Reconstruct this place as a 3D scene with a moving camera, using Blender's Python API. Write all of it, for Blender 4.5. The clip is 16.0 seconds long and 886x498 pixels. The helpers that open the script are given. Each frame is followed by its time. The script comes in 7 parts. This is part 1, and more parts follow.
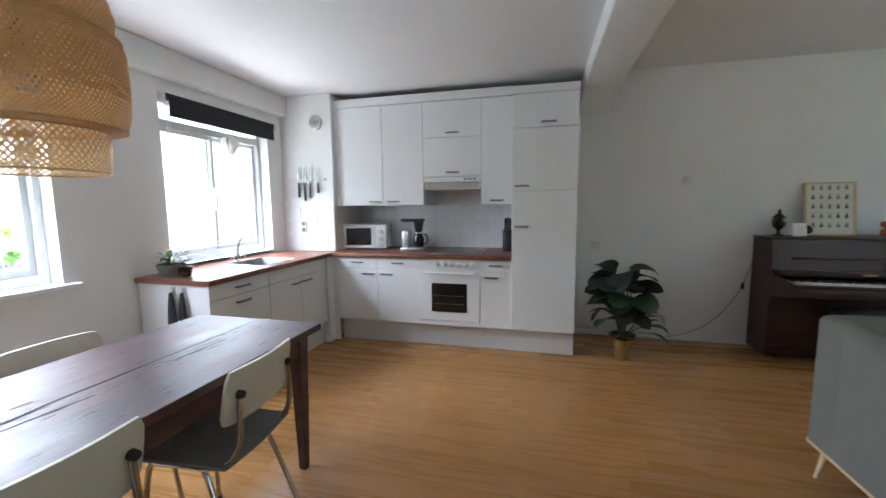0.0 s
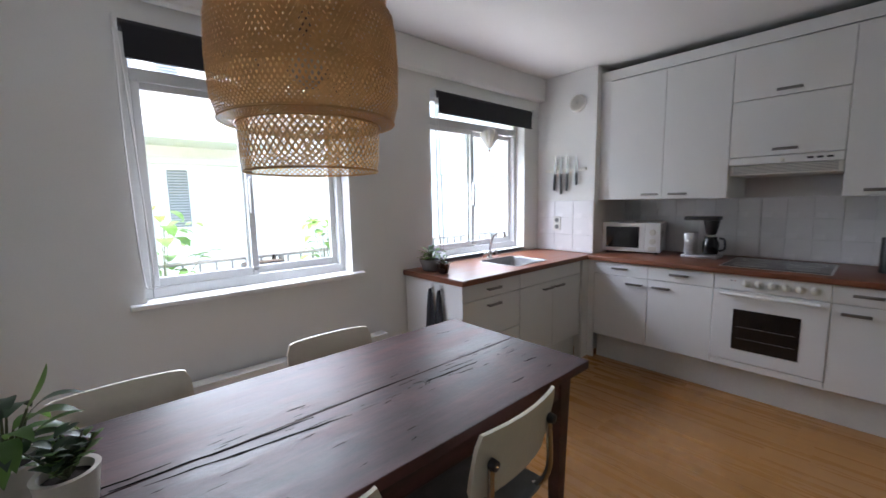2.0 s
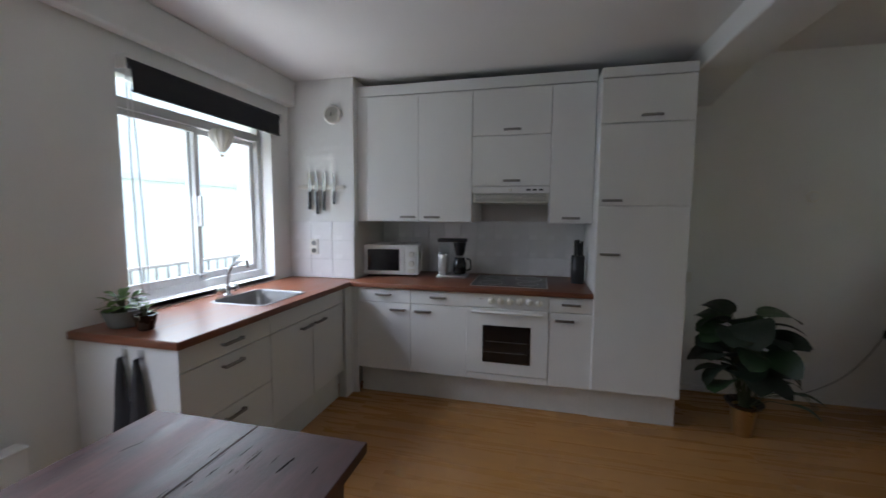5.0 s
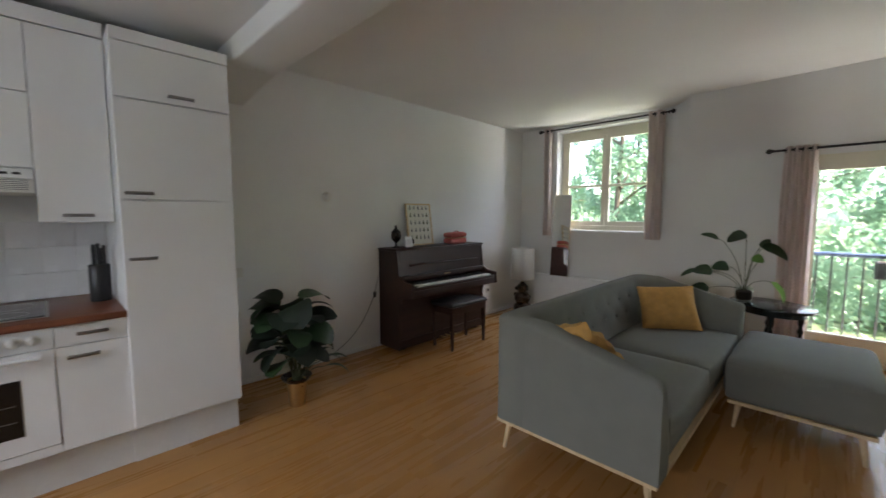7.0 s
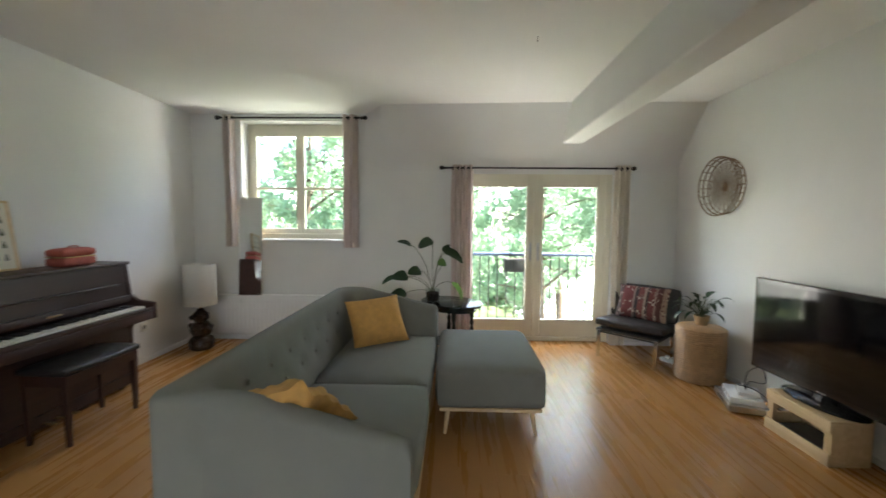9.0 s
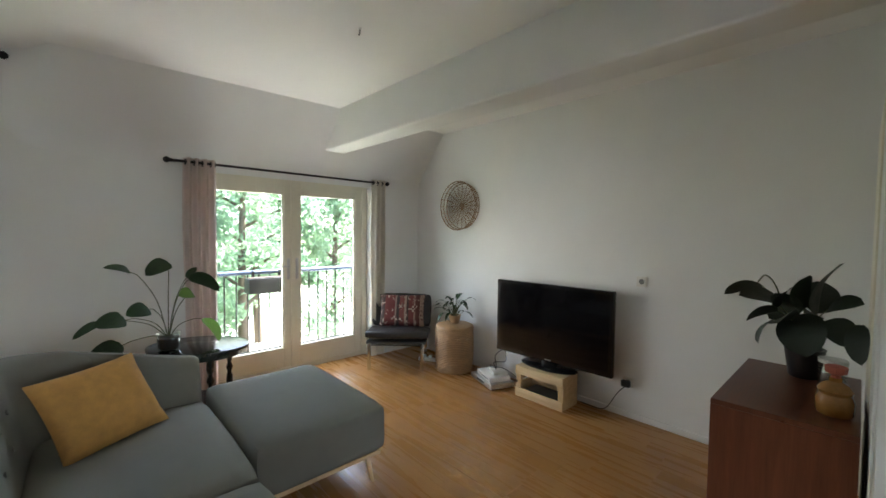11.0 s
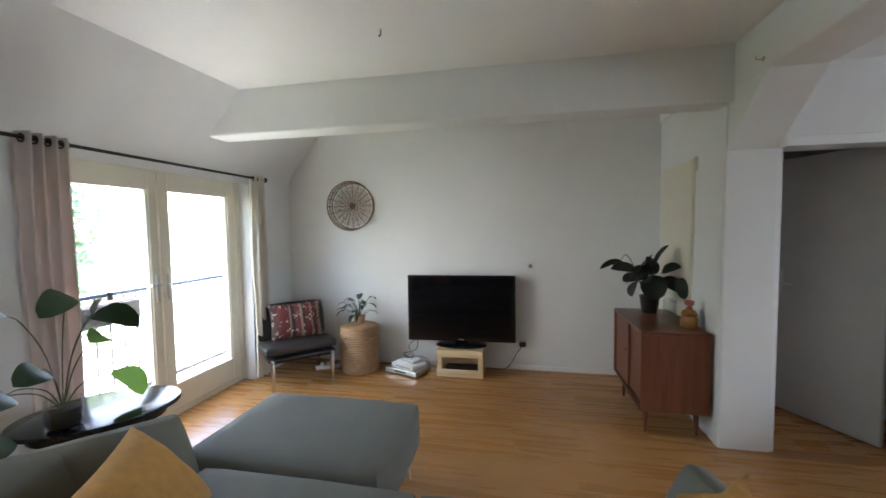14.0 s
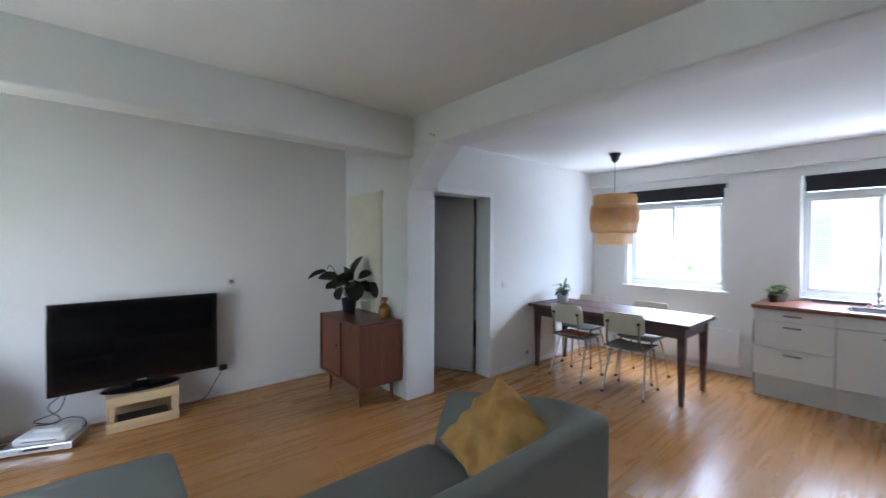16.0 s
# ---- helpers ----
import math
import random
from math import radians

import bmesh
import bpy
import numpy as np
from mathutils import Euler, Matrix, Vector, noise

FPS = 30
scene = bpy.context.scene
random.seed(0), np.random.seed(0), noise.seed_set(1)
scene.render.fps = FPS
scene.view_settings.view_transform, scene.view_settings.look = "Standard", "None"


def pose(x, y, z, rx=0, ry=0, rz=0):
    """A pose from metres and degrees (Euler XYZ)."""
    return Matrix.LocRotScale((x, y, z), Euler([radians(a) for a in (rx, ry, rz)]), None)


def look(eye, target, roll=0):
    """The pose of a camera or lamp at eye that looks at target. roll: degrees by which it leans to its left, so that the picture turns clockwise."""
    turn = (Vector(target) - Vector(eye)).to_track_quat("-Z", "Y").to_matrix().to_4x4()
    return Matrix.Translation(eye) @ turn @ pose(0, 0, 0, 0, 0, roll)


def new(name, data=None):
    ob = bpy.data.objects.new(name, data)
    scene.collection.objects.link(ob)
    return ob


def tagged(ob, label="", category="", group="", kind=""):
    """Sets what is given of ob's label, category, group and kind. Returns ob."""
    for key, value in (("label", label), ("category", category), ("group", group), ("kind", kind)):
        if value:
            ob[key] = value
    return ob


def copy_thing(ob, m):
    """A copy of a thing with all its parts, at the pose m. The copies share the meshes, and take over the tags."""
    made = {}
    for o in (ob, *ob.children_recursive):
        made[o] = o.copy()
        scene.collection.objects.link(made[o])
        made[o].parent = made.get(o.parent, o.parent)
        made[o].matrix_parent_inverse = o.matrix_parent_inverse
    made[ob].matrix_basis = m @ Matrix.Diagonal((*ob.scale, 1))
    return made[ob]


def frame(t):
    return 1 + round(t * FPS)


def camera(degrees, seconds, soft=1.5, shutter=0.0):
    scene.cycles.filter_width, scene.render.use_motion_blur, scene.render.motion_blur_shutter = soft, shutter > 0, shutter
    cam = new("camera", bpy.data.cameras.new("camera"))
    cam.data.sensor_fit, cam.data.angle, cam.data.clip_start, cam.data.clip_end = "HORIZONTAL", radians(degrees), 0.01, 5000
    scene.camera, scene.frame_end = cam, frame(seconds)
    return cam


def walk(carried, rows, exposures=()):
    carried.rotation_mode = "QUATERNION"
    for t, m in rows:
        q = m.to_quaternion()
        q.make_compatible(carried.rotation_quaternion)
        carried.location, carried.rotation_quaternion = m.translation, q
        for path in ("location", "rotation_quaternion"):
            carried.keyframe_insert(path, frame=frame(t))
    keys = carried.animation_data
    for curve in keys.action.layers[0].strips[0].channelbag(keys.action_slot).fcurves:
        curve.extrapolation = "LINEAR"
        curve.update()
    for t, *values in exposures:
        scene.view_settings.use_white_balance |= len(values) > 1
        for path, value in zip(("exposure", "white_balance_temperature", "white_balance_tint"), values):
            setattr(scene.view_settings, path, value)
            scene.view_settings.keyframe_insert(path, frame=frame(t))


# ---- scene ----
cam = camera(96.9, 16.0, shutter=0.3)
PATH = [
    (0, (1.107, 0.722, 1.386), (0.617, 2.648, 1.165), -0.6),
    (0.5, (1.015, 0.851, 1.396), (0.287, 2.699, 1.156), -0.6),
    (1, (0.924, 0.91, 1.407), (-0.052, 2.635, 1.143), -0.9),
    (1.5, (0.812, 1.002, 1.402), (-0.451, 2.53, 1.14), -1.1),
    (2, (0.708, 1.11, 1.411), (-0.774, 2.43, 1.166), -1.1),
    (2.5, (0.6, 1.151, 1.423), (-0.949, 2.393, 1.188), -0.3),
    (3, (0.46, 1.187, 1.443), (-1.0, 2.537, 1.229), 0.2),
    (5.5, (0.456, 1.539, 1.45), (0.469, 3.532, 1.274), 0.4),
    (6, (0.434, 1.554, 1.427), (1.023, 3.459, 1.272), 0.5),
    (6.5, (0.459, 1.568, 1.417), (1.544, 3.242, 1.268), 0.3),
    (7, (0.551, 1.607, 1.431), (1.968, 3.008, 1.257), 0.0),
    (7.5, (0.686, 1.666, 1.435), (2.295, 2.841, 1.262), -0.0),
    (8, (0.821, 1.777, 1.45), (2.596, 2.682, 1.275), 0.6),
    (8.5, (0.997, 1.876, 1.462), (2.92, 2.399, 1.297), 0.9),
    (9, (1.153, 1.953, 1.441), (3.148, 2.007, 1.303), 0.5),
    (9.5, (1.342, 2.082, 1.424), (3.292, 1.647, 1.321), 0.1),
    (10, (1.491, 2.279, 1.443), (3.307, 1.445, 1.355), 0.5),
    (12.5, (2.385, 3.137, 1.512), (3.421, 1.429, 1.406), -0.5),
    (13, (2.624, 3.294, 1.51), (3.55, 1.525, 1.4), -0.9),
    (13.5, (2.862, 3.44, 1.53), (3.552, 1.566, 1.425), -0.9),
    (14, (3.068, 3.62, 1.542), (3.462, 1.663, 1.432), -0.8),
    (14.5, (3.292, 3.702, 1.549), (3.267, 1.706, 1.434), -0.6),
    (15, (3.508, 3.722, 1.541), (3.017, 1.785, 1.458), -0.2),
    (15.5, (3.715, 3.741, 1.523), (2.788, 1.969, 1.476), 0.0),
    (16, (3.933, 3.734, 1.515), (2.629, 2.218, 1.483), 0.2),
]
EXPOSURES = [(0.0, 3.83, 6200, 16), (1.0, 3.36, 6200, 18), (1.5, 3.2, 6350, 20), (3.2, 2.63, 6500, 22), (5.5, 2.63, 6350, 17), (6.5, 3.25, 6600, 18), (7.0, 3.44, 6700, 17), (8.5, 3.89, 6850, 12), (10.0, 3.78, 6700, 12), (12.5, 3.9, 6450, 16), (14.5, 4.05, 6100, 17), (16.0, 4.06, 5650, 17)]
walk(cam, [(t, look(eye, target, roll)) for t, eye, target, roll in PATH], EXPOSURES)

# ---- light ----
world = bpy.data.worlds.new("sky")
scene.world = world
world.use_nodes = True
wn = world.node_tree.nodes
sky = wn.new("ShaderNodeTexSky")
sky.sky_type = "NISHITA"
sky.sun_disc = False
SUN_EL, SUN_AZ = 55.0, 178.0            # azimuth: clockwise from +y
sky.sun_elevation, sky.sun_rotation = radians(SUN_EL), radians(SUN_AZ)
sky.air_density, sky.dust_density = 1.0, 1.5
world.node_tree.links.new(sky.outputs[0], wn["Background"].inputs[0])
wn["Background"].inputs[1].default_value = 0.15
sun_data = bpy.data.lights.new("sun", "SUN")
sun_data.energy, sun_data.angle, sun_data.color = 5.0, radians(0.53), (1.0, 0.95, 0.88)
sun = new("sun", sun_data)
sd = Vector((math.sin(radians(SUN_AZ)) * math.cos(radians(SUN_EL)), math.cos(radians(SUN_AZ)) * math.cos(radians(SUN_EL)), math.sin(radians(SUN_EL))))
sun.matrix_world = look(sd * 30, (0, 0, 0))

# lamps added in place of daylight at each opening: centre, width, height, tint and, for each share of it, watts,
# direction and spread
WEST, EAST = (0.78, 0.88, 1.0), (0.97, 0.98, 0.95)
OPENINGS = (((-1.80, 1.815, 1.50), 0.98, 0.6, WEST, ((1.8, (1, 0, -1.4), 115), (0.34, (1, 0, 1.7), 115), (1.05, (1, -0.42, 0.04), 150))),
            ((-1.80, 3.64, 1.50), 1.04, 0.6, WEST, ((1.9, (1, 0, -1.4), 115), (0.23, (1, 0, 1.7), 105), (0.65, (1, -0.12, 0.02), 150))),
            ((6.08, 0.985, 1.06), 1.5, 1.0, EAST, ((0.62, (-1, 0, -1.2), 125), (0.26, (-1, 0, 1.7), 110), (0.5, (-0.82, -0.57, -0.05), 66))),
            ((6.06, 3.82, 1.9), 1.05, 0.6, EAST, ((0.55, (-1, 0, -1.6), 100), (0.25, (-1, 0, 1.7), 100))))
for centre, wide, high, tint, shares in OPENINGS:
    for watts, way, spread in shares:
        # added area lamp, tilted and narrowed to brighten part of the room
        la = bpy.data.lights.new("window_fill_lamp", "AREA")
        la.shape, la.size, la.size_y, la.energy, la.color, la.spread = "RECTANGLE", wide, high, watts, tint, radians(spread)
        new("window_fill_lamp", la).matrix_world = look(centre, Vector(centre) + Vector(way))

# ---- materials ----
def mat(name, color, rough=0.6, metal=0.0, var=0.12, scale=6.0, bump=0.1, fine=60.0, stretch=(1, 1, 1), tint=None, coat=0.0, rvar=0.1, island=0.0):
    """Two scales of mottling in colour, roughness and relief; optional per-piece variation."""
    m = bpy.data.materials.new(name)
    m.use_nodes = True
    nt = m.node_tree
    N, L = nt.nodes, nt.links
    b = N["Principled BSDF"]
    tc = N.new("ShaderNodeTexCoord")
    mp = N.new("ShaderNodeMapping")
    mp.inputs["Scale"].default_value = stretch
    L.new(tc.outputs["Object"], mp.inputs[0])
    n1, n2 = N.new("ShaderNodeTexNoise"), N.new("ShaderNodeTexNoise")
    n1.inputs["Scale"].default_value, n1.inputs["Detail"].default_value = scale, 4
    n2.inputs["Scale"].default_value, n2.inputs["Detail"].default_value = fine, 3
    L.new(mp.outputs[0], n1.inputs["Vector"])
    L.new(mp.outputs[0], n2.inputs["Vector"])
    add = N.new("ShaderNodeMath")
    add.operation = "MULTIPLY_ADD"
    L.new(n2.outputs[0], add.inputs[0])
    add.inputs[1].default_value = 0.5
    L.new(n1.outputs[0], add.inputs[2])
    ramp = N.new("ShaderNodeValToRGB")
    c = Vector(color[:3])
    lo = c * (1 - var)
    hi = Vector(tint) if tint else c * (1 + var)
    ramp.color_ramp.elements[0].position, ramp.color_ramp.elements[1].position = 0.5, 1.0
    ramp.color_ramp.elements[0].color = (*lo, 1)
    ramp.color_ramp.elements[1].color = (min(hi[0], 0.95), min(hi[1], 0.95), min(hi[2], 0.95), 1)
    L.new(add.outputs[0], ramp.inputs[0])
    out = ramp.outputs[0]
    if island:
        oi = N.new("ShaderNodeObjectInfo")
        hsv = N.new("ShaderNodeHueSaturation")
        mr = N.new("ShaderNodeMapRange")
        mr.inputs["To Min"].default_value, mr.inputs["To Max"].default_value = 1 - island, 1 + island
        L.new(oi.outputs["Random"], mr.inputs[0])
        L.new(mr.outputs[0], hsv.inputs["Value"])
        L.new(out, hsv.inputs["Color"])
        out = hsv.outputs[0]
    L.new(out, b.inputs["Base Color"])
    r = N.new("ShaderNodeMapRange")
    r.inputs["From Min"].default_value, r.inputs["From Max"].default_value = 0.3, 0.7
    r.inputs["To Min"].default_value, r.inputs["To Max"].default_value = max(0.02, rough - rvar), min(1, rough + rvar)
    L.new(n1.outputs[0], r.inputs[0])
    L.new(r.outputs[0], b.inputs["Roughness"])
    b.inputs["Metallic"].default_value = metal
    b.inputs["Coat Weight"].default_value = coat
    if bump:
        bp = N.new("ShaderNodeBump")
        bp.inputs["Strength"].default_value, bp.inputs["Distance"].default_value = bump, 0.004
        L.new(add.outputs[0], bp.inputs["Height"])
        L.new(bp.outputs[0], b.inputs["Normal"])
    return m


def wood(name, dark, light, rough=0.4, axis=0, scale=1.0, bump=0.12, island=0.0, coat=0.0, spec=0.5, strips=None, rv=0.1):
    """Grain stretched along one axis of the object."""
    m = bpy.data.materials.new(name)
    m.use_nodes = True
    N, L = m.node_tree.nodes, m.node_tree.links
    b = N["Principled BSDF"]
    tc, mp = N.new("ShaderNodeTexCoord"), N.new("ShaderNodeMapping")
    s = [14.0 * scale] * 3
    s[axis] = 0.9 * scale
    mp.inputs["Scale"].default_value = s
    L.new(tc.outputs["Object"], mp.inputs[0])
    vec = mp.outputs[0]
    if island:
        oi, comb, va = N.new("ShaderNodeObjectInfo"), N.new("ShaderNodeMath"), N.new("ShaderNodeVectorMath")
        comb.operation = "MULTIPLY"
        comb.inputs[1].default_value = 57.0
        L.new(oi.outputs["Random"], comb.inputs[0])
        va.operation = "ADD"
        L.new(vec, va.inputs[0])
        L.new(comb.outputs[0], va.inputs[1])
        vec = va.outputs[0]
    n1, n2 = N.new("ShaderNodeTexNoise"), N.new("ShaderNodeTexNoise")
    n1.inputs["Scale"].default_value, n1.inputs["Detail"].default_value, n1.inputs["Distortion"].default_value = 1.3, 5, 0.6
    n2.inputs["Scale"].default_value, n2.inputs["Detail"].default_value = 9.0, 3
    L.new(vec, n1.inputs["Vector"])
    L.new(vec, n2.inputs["Vector"])
    add = N.new("ShaderNodeMath")
    add.operation = "MULTIPLY_ADD"
    add.inputs[1].default_value = 0.4
    L.new(n2.outputs[0], add.inputs[0])
    L.new(n1.outputs[0], add.inputs[2])
    ramp = N.new("ShaderNodeValToRGB")
    ramp.color_ramp.elements[0].position, ramp.color_ramp.elements[1].position = 0.45, 0.95
    ramp.color_ramp.elements[0].color, ramp.color_ramp.elements[1].color = (*dark, 1), (*light, 1)
    L.new(add.outputs[0], ramp.inputs[0])
    out = ramp.outputs[0]
    if island:
        hsv, mr = N.new("ShaderNodeHueSaturation"), N.new("ShaderNodeMapRange")
        mr.inputs["To Min"].default_value, mr.inputs["To Max"].default_value = 1 - island, 1 + island
        L.new(oi.outputs["Random"], mr.inputs[0])
        L.new(mr.outputs[0], hsv.inputs["Value"])
        L.new(out, hsv.inputs["Color"])
        out = hsv.outputs[0]
    if strips:
        bt, mm = N.new("ShaderNodeTexBrick"), N.new("ShaderNodeMix")
        bt.offset, bt.squash = 0.37, 1.0
        bt.inputs["Scale"].default_value, bt.inputs["Mortar Size"].default_value = 1.0, 0.0006
        bt.inputs["Brick Width"].default_value, bt.inputs["Row Height"].default_value = strips
        bt.inputs["Color1"].default_value, bt.inputs["Color2"].default_value, bt.inputs["Mortar"].default_value = (0.972, 0.967, 0.962, 1), (1.022, 1.018, 1.014, 1), (0.985, 0.98, 0.975, 1)
        vb = N.new("ShaderNodeVectorMath")
        vb.operation = "ADD"
        L.new(tc.outputs["Object"], vb.inputs[0])
        cx_ = N.new("ShaderNodeCombineXYZ")
        L.new(comb.outputs[0], cx_.inputs[0])
        L.new(cx_.outputs[0], vb.inputs[1])
        L.new(vb.outputs[0], bt.inputs["Vector"])
        mm.data_type, mm.blend_type = "RGBA", "MULTIPLY"
        mm.inputs["Factor"].default_value = 0.8
        L.new(out, mm.inputs["A"])
        L.new(bt.outputs["Color"], mm.inputs["B"])
        out = mm.outputs["Result"]
    L.new(out, b.inputs["Base Color"])
    r = N.new("ShaderNodeMapRange")
    r.inputs["To Min"].default_value, r.inputs["To Max"].default_value = rough - 0.8 * rv, rough + 1.2 * rv
    L.new(n1.outputs[0], r.inputs[0])
    L.new(r.outputs[0], b.inputs["Roughness"])
    b.inputs["Coat Weight"].default_value = coat
    b.inputs["Specular IOR Level"].default_value = spec
    bp = N.new("ShaderNodeBump")
    bp.inputs["Strength"].default_value, bp.inputs["Distance"].default_value = bump, 0.002
    L.new(add.outputs[0], bp.inputs["Height"])
    L.new(bp.outputs[0], b.inputs["Normal"])
    return m


def clear_glass(name, tint=(0.97, 0.99, 0.98)):
    """Thin pane: mostly straight through, with a Fresnel gloss."""
    m = bpy.data.materials.new(name)
    m.use_nodes = True
    N, L = m.node_tree.nodes, m.node_tree.links
    N.remove(N["Principled BSDF"])
    t, g, mix, lw = N.new("ShaderNodeBsdfTransparent"), N.new("ShaderNodeBsdfGlossy"), N.new("ShaderNodeMixShader"), N.new("ShaderNodeLayerWeight")
    pw, fr = N.new("ShaderNodeMath"), N.new("ShaderNodeMath")
    pw.operation, fr.operation = "POWER", "MULTIPLY_ADD"
    pw.inputs[1].default_value = 4.0
    fr.inputs[1].default_value, fr.inputs[2].default_value = 0.55, 0.035
    L.new(lw.outputs["Facing"], pw.inputs[0])
    L.new(pw.outputs[0], fr.inputs[0])
    t.inputs[0].default_value = (*tint, 1)
    g.inputs["Roughness"].default_value = 0.02
    L.new(fr.outputs[0], mix.inputs[0])
    L.new(t.outputs[0], mix.inputs[1])
    L.new(g.outputs[0], mix.inputs[2])
    L.new(mix.outputs[0], N["Material Output"].inputs[0])
    return m



def translucent(m, share, tint):
    """Lets part of the light through a thin sheet."""
    N, L = m.node_tree.nodes, m.node_tree.links
    t, mix = N.new("ShaderNodeBsdfTranslucent"), N.new("ShaderNodeMixShader")
    t.inputs[0].default_value = (*tint, 1)
    mix.inputs[0].default_value = share
    L.new(N["Principled BSDF"].outputs[0], mix.inputs[1])
    L.new(t.outputs[0], mix.inputs[2])
    L.new(mix.outputs[0], N["Material Output"].inputs[0])
    return m


def worn(m, dark, light, scale, stretch=(1, 1, 1)):
    """Broad mottling and rubbed patches over a base colour and its gloss."""
    N, L = m.node_tree.nodes, m.node_tree.links
    b = N["Principled BSDF"]
    tc, mp, n1, ramp, mix = N.new("ShaderNodeTexCoord"), N.new("ShaderNodeMapping"), N.new("ShaderNodeTexNoise"), N.new("ShaderNodeValToRGB"), N.new("ShaderNodeMix")
    mp.inputs["Scale"].default_value = stretch
    L.new(tc.outputs["Object"], mp.inputs[0])
    L.new(mp.outputs[0], n1.inputs["Vector"])
    n1.inputs["Scale"].default_value, n1.inputs["Detail"].default_value, n1.inputs["Roughness"].default_value = scale, 9, 0.68
    ramp.color_ramp.elements[0].position, ramp.color_ramp.elements[1].position = 0.36, 0.66
    ramp.color_ramp.elements[0].color, ramp.color_ramp.elements[1].color = (*dark, 1), (*light, 1)
    L.new(n1.outputs[0], ramp.inputs[0])
    mix.data_type, mix.blend_type = "RGBA", "MULTIPLY"
    mix.inputs["Factor"].default_value = 1.0
    L.new(b.inputs["Base Color"].links[0].from_socket, mix.inputs["A"])
    L.new(ramp.outputs[0], mix.inputs["B"])
    L.new(mix.outputs["Result"], b.inputs["Base Color"])
    add = N.new("ShaderNodeMath")
    add.operation = "MULTIPLY_ADD"
    add.inputs[1].default_value = 0.3
    L.new(n1.outputs[0], add.inputs[0])
    bp = N.new("ShaderNodeBump")
    bp.inputs["Strength"].default_value, bp.inputs["Distance"].default_value = 0.55, 0.006
    L.new(n1.outputs[0], bp.inputs["Height"])
    L.new(b.inputs["Normal"].links[0].from_socket, bp.inputs["Normal"])
    L.new(bp.outputs[0], b.inputs["Normal"])
    rough = b.inputs["Roughness"].links[0].from_socket
    L.new(rough, add.inputs[2])
    L.new(add.outputs[0], b.inputs["Roughness"])
    return m


M_WALL = mat("white_wall_paint", (0.76, 0.76, 0.74), 0.8, var=0.03, scale=2.5, bump=0.12, fine=140)
M_CEIL = mat("white_ceiling_paint", (0.78, 0.77, 0.75), 0.85, var=0.025, scale=2, bump=0.08, fine=120)
M_TRIM = mat("cream_gloss_paint", (0.72, 0.68, 0.55), 0.38, var=0.04, scale=5, bump=0.05)
M_WHITE = mat("white_gloss_paint", (0.8, 0.8, 0.79), 0.35, var=0.03, scale=5, bump=0.04)
M_CAB = mat("white_cabinet_foil", (0.74, 0.74, 0.73), 0.42, var=0.025, scale=3, bump=0.03, fine=90)
M_PLINTH = mat("pale_grey_plinth", (0.68, 0.68, 0.66), 0.5, var=0.06, scale=5, bump=0.05)
M_CRACK = mat("black_wood_crack", (0.006, 0.004, 0.004), 1.0, var=0.1, bump=0)
M_CRACK.node_tree.nodes["Principled BSDF"].inputs["Specular IOR Level"].default_value = 0.05
M_WORKTOP = wood("red_brown_worktop", (0.15, 0.05, 0.027), (0.25, 0.092, 0.048), 0.32, axis=0, scale=1.5, bump=0.04)
M_WORKTOP_Y = wood("red_brown_worktop_side", (0.15, 0.05, 0.027), (0.25, 0.092, 0.048), 0.32, axis=1, scale=1.5, bump=0.04)
M_TILE = mat("white_wall_tile", (0.74, 0.73, 0.73), 0.22, var=0.03, scale=4, bump=0.05, fine=20, island=0.03)
M_FLOOR = wood("honey_laminate", (0.395, 0.19, 0.056), (0.44, 0.217, 0.067), 0.27, axis=0, scale=1.0, bump=0.003, island=0.032, strips=(0.42, 0.0643), rv=0.03)
M_FLOOR_BASE = mat("floor_joint", (0.3, 0.14, 0.05), 0.8, bump=0)
M_STEEL = mat("brushed_steel", (0.6, 0.6, 0.6), 0.32, metal=1.0, var=0.08, scale=30, bump=0.05, stretch=(1, 12, 12))
# basin metal, darker than the other steel
M_BASIN = mat("dark_sink_steel", (0.36, 0.36, 0.36), 0.38, metal=1.0, var=0.1, scale=20, bump=0.05)
M_CHROME = mat("chrome", (0.58, 0.58, 0.58), 0.14, metal=1.0, var=0.04, bump=0)
M_NICKEL = mat("dull_nickel", (0.28, 0.272, 0.262), 0.38, metal=1.0, var=0.08, bump=0.03)
M_BLACK = mat("black_plastic", (0.018, 0.018, 0.019), 0.4, var=0.2, bump=0.05)
M_GLOSSBLACK = mat("glossy_black", (0.008, 0.008, 0.009), 0.1, var=0.1, bump=0)
M_BLIND = mat("black_blind_fabric", (0.02, 0.02, 0.024), 0.8, var=0.25, scale=20, bump=0.1, fine=300)
M_ALU = mat("grey_white_window_frame", (0.68, 0.69, 0.68), 0.4, var=0.04, bump=0.04)
M_GLASS = clear_glass("window_glass")
M_TABLE = wood("dark_stained_table_wood", (0.028, 0.0115, 0.0105), (0.088, 0.036, 0.032), 0.3, axis=1, scale=0.55, bump=0.2, spec=0.55)
worn(M_TABLE, (0.6, 0.56, 0.58), (1.8, 1.66, 1.76), 7.0, (1, 0.42, 1))
M_PIANO = wood("dark_mahogany", (0.026, 0.0105, 0.0075), (0.052, 0.021, 0.0135), 0.36, axis=0, scale=1.0, bump=0.03)
M_PINE = wood("raw_pine", (0.55, 0.38, 0.2), (0.72, 0.55, 0.33), 0.6, axis=0, scale=1.2, bump=0.15)
M_SOFA = mat("grey_green_wool", (0.18, 0.182, 0.155), 0.95, var=0.07, scale=9, bump=0.3, fine=500)
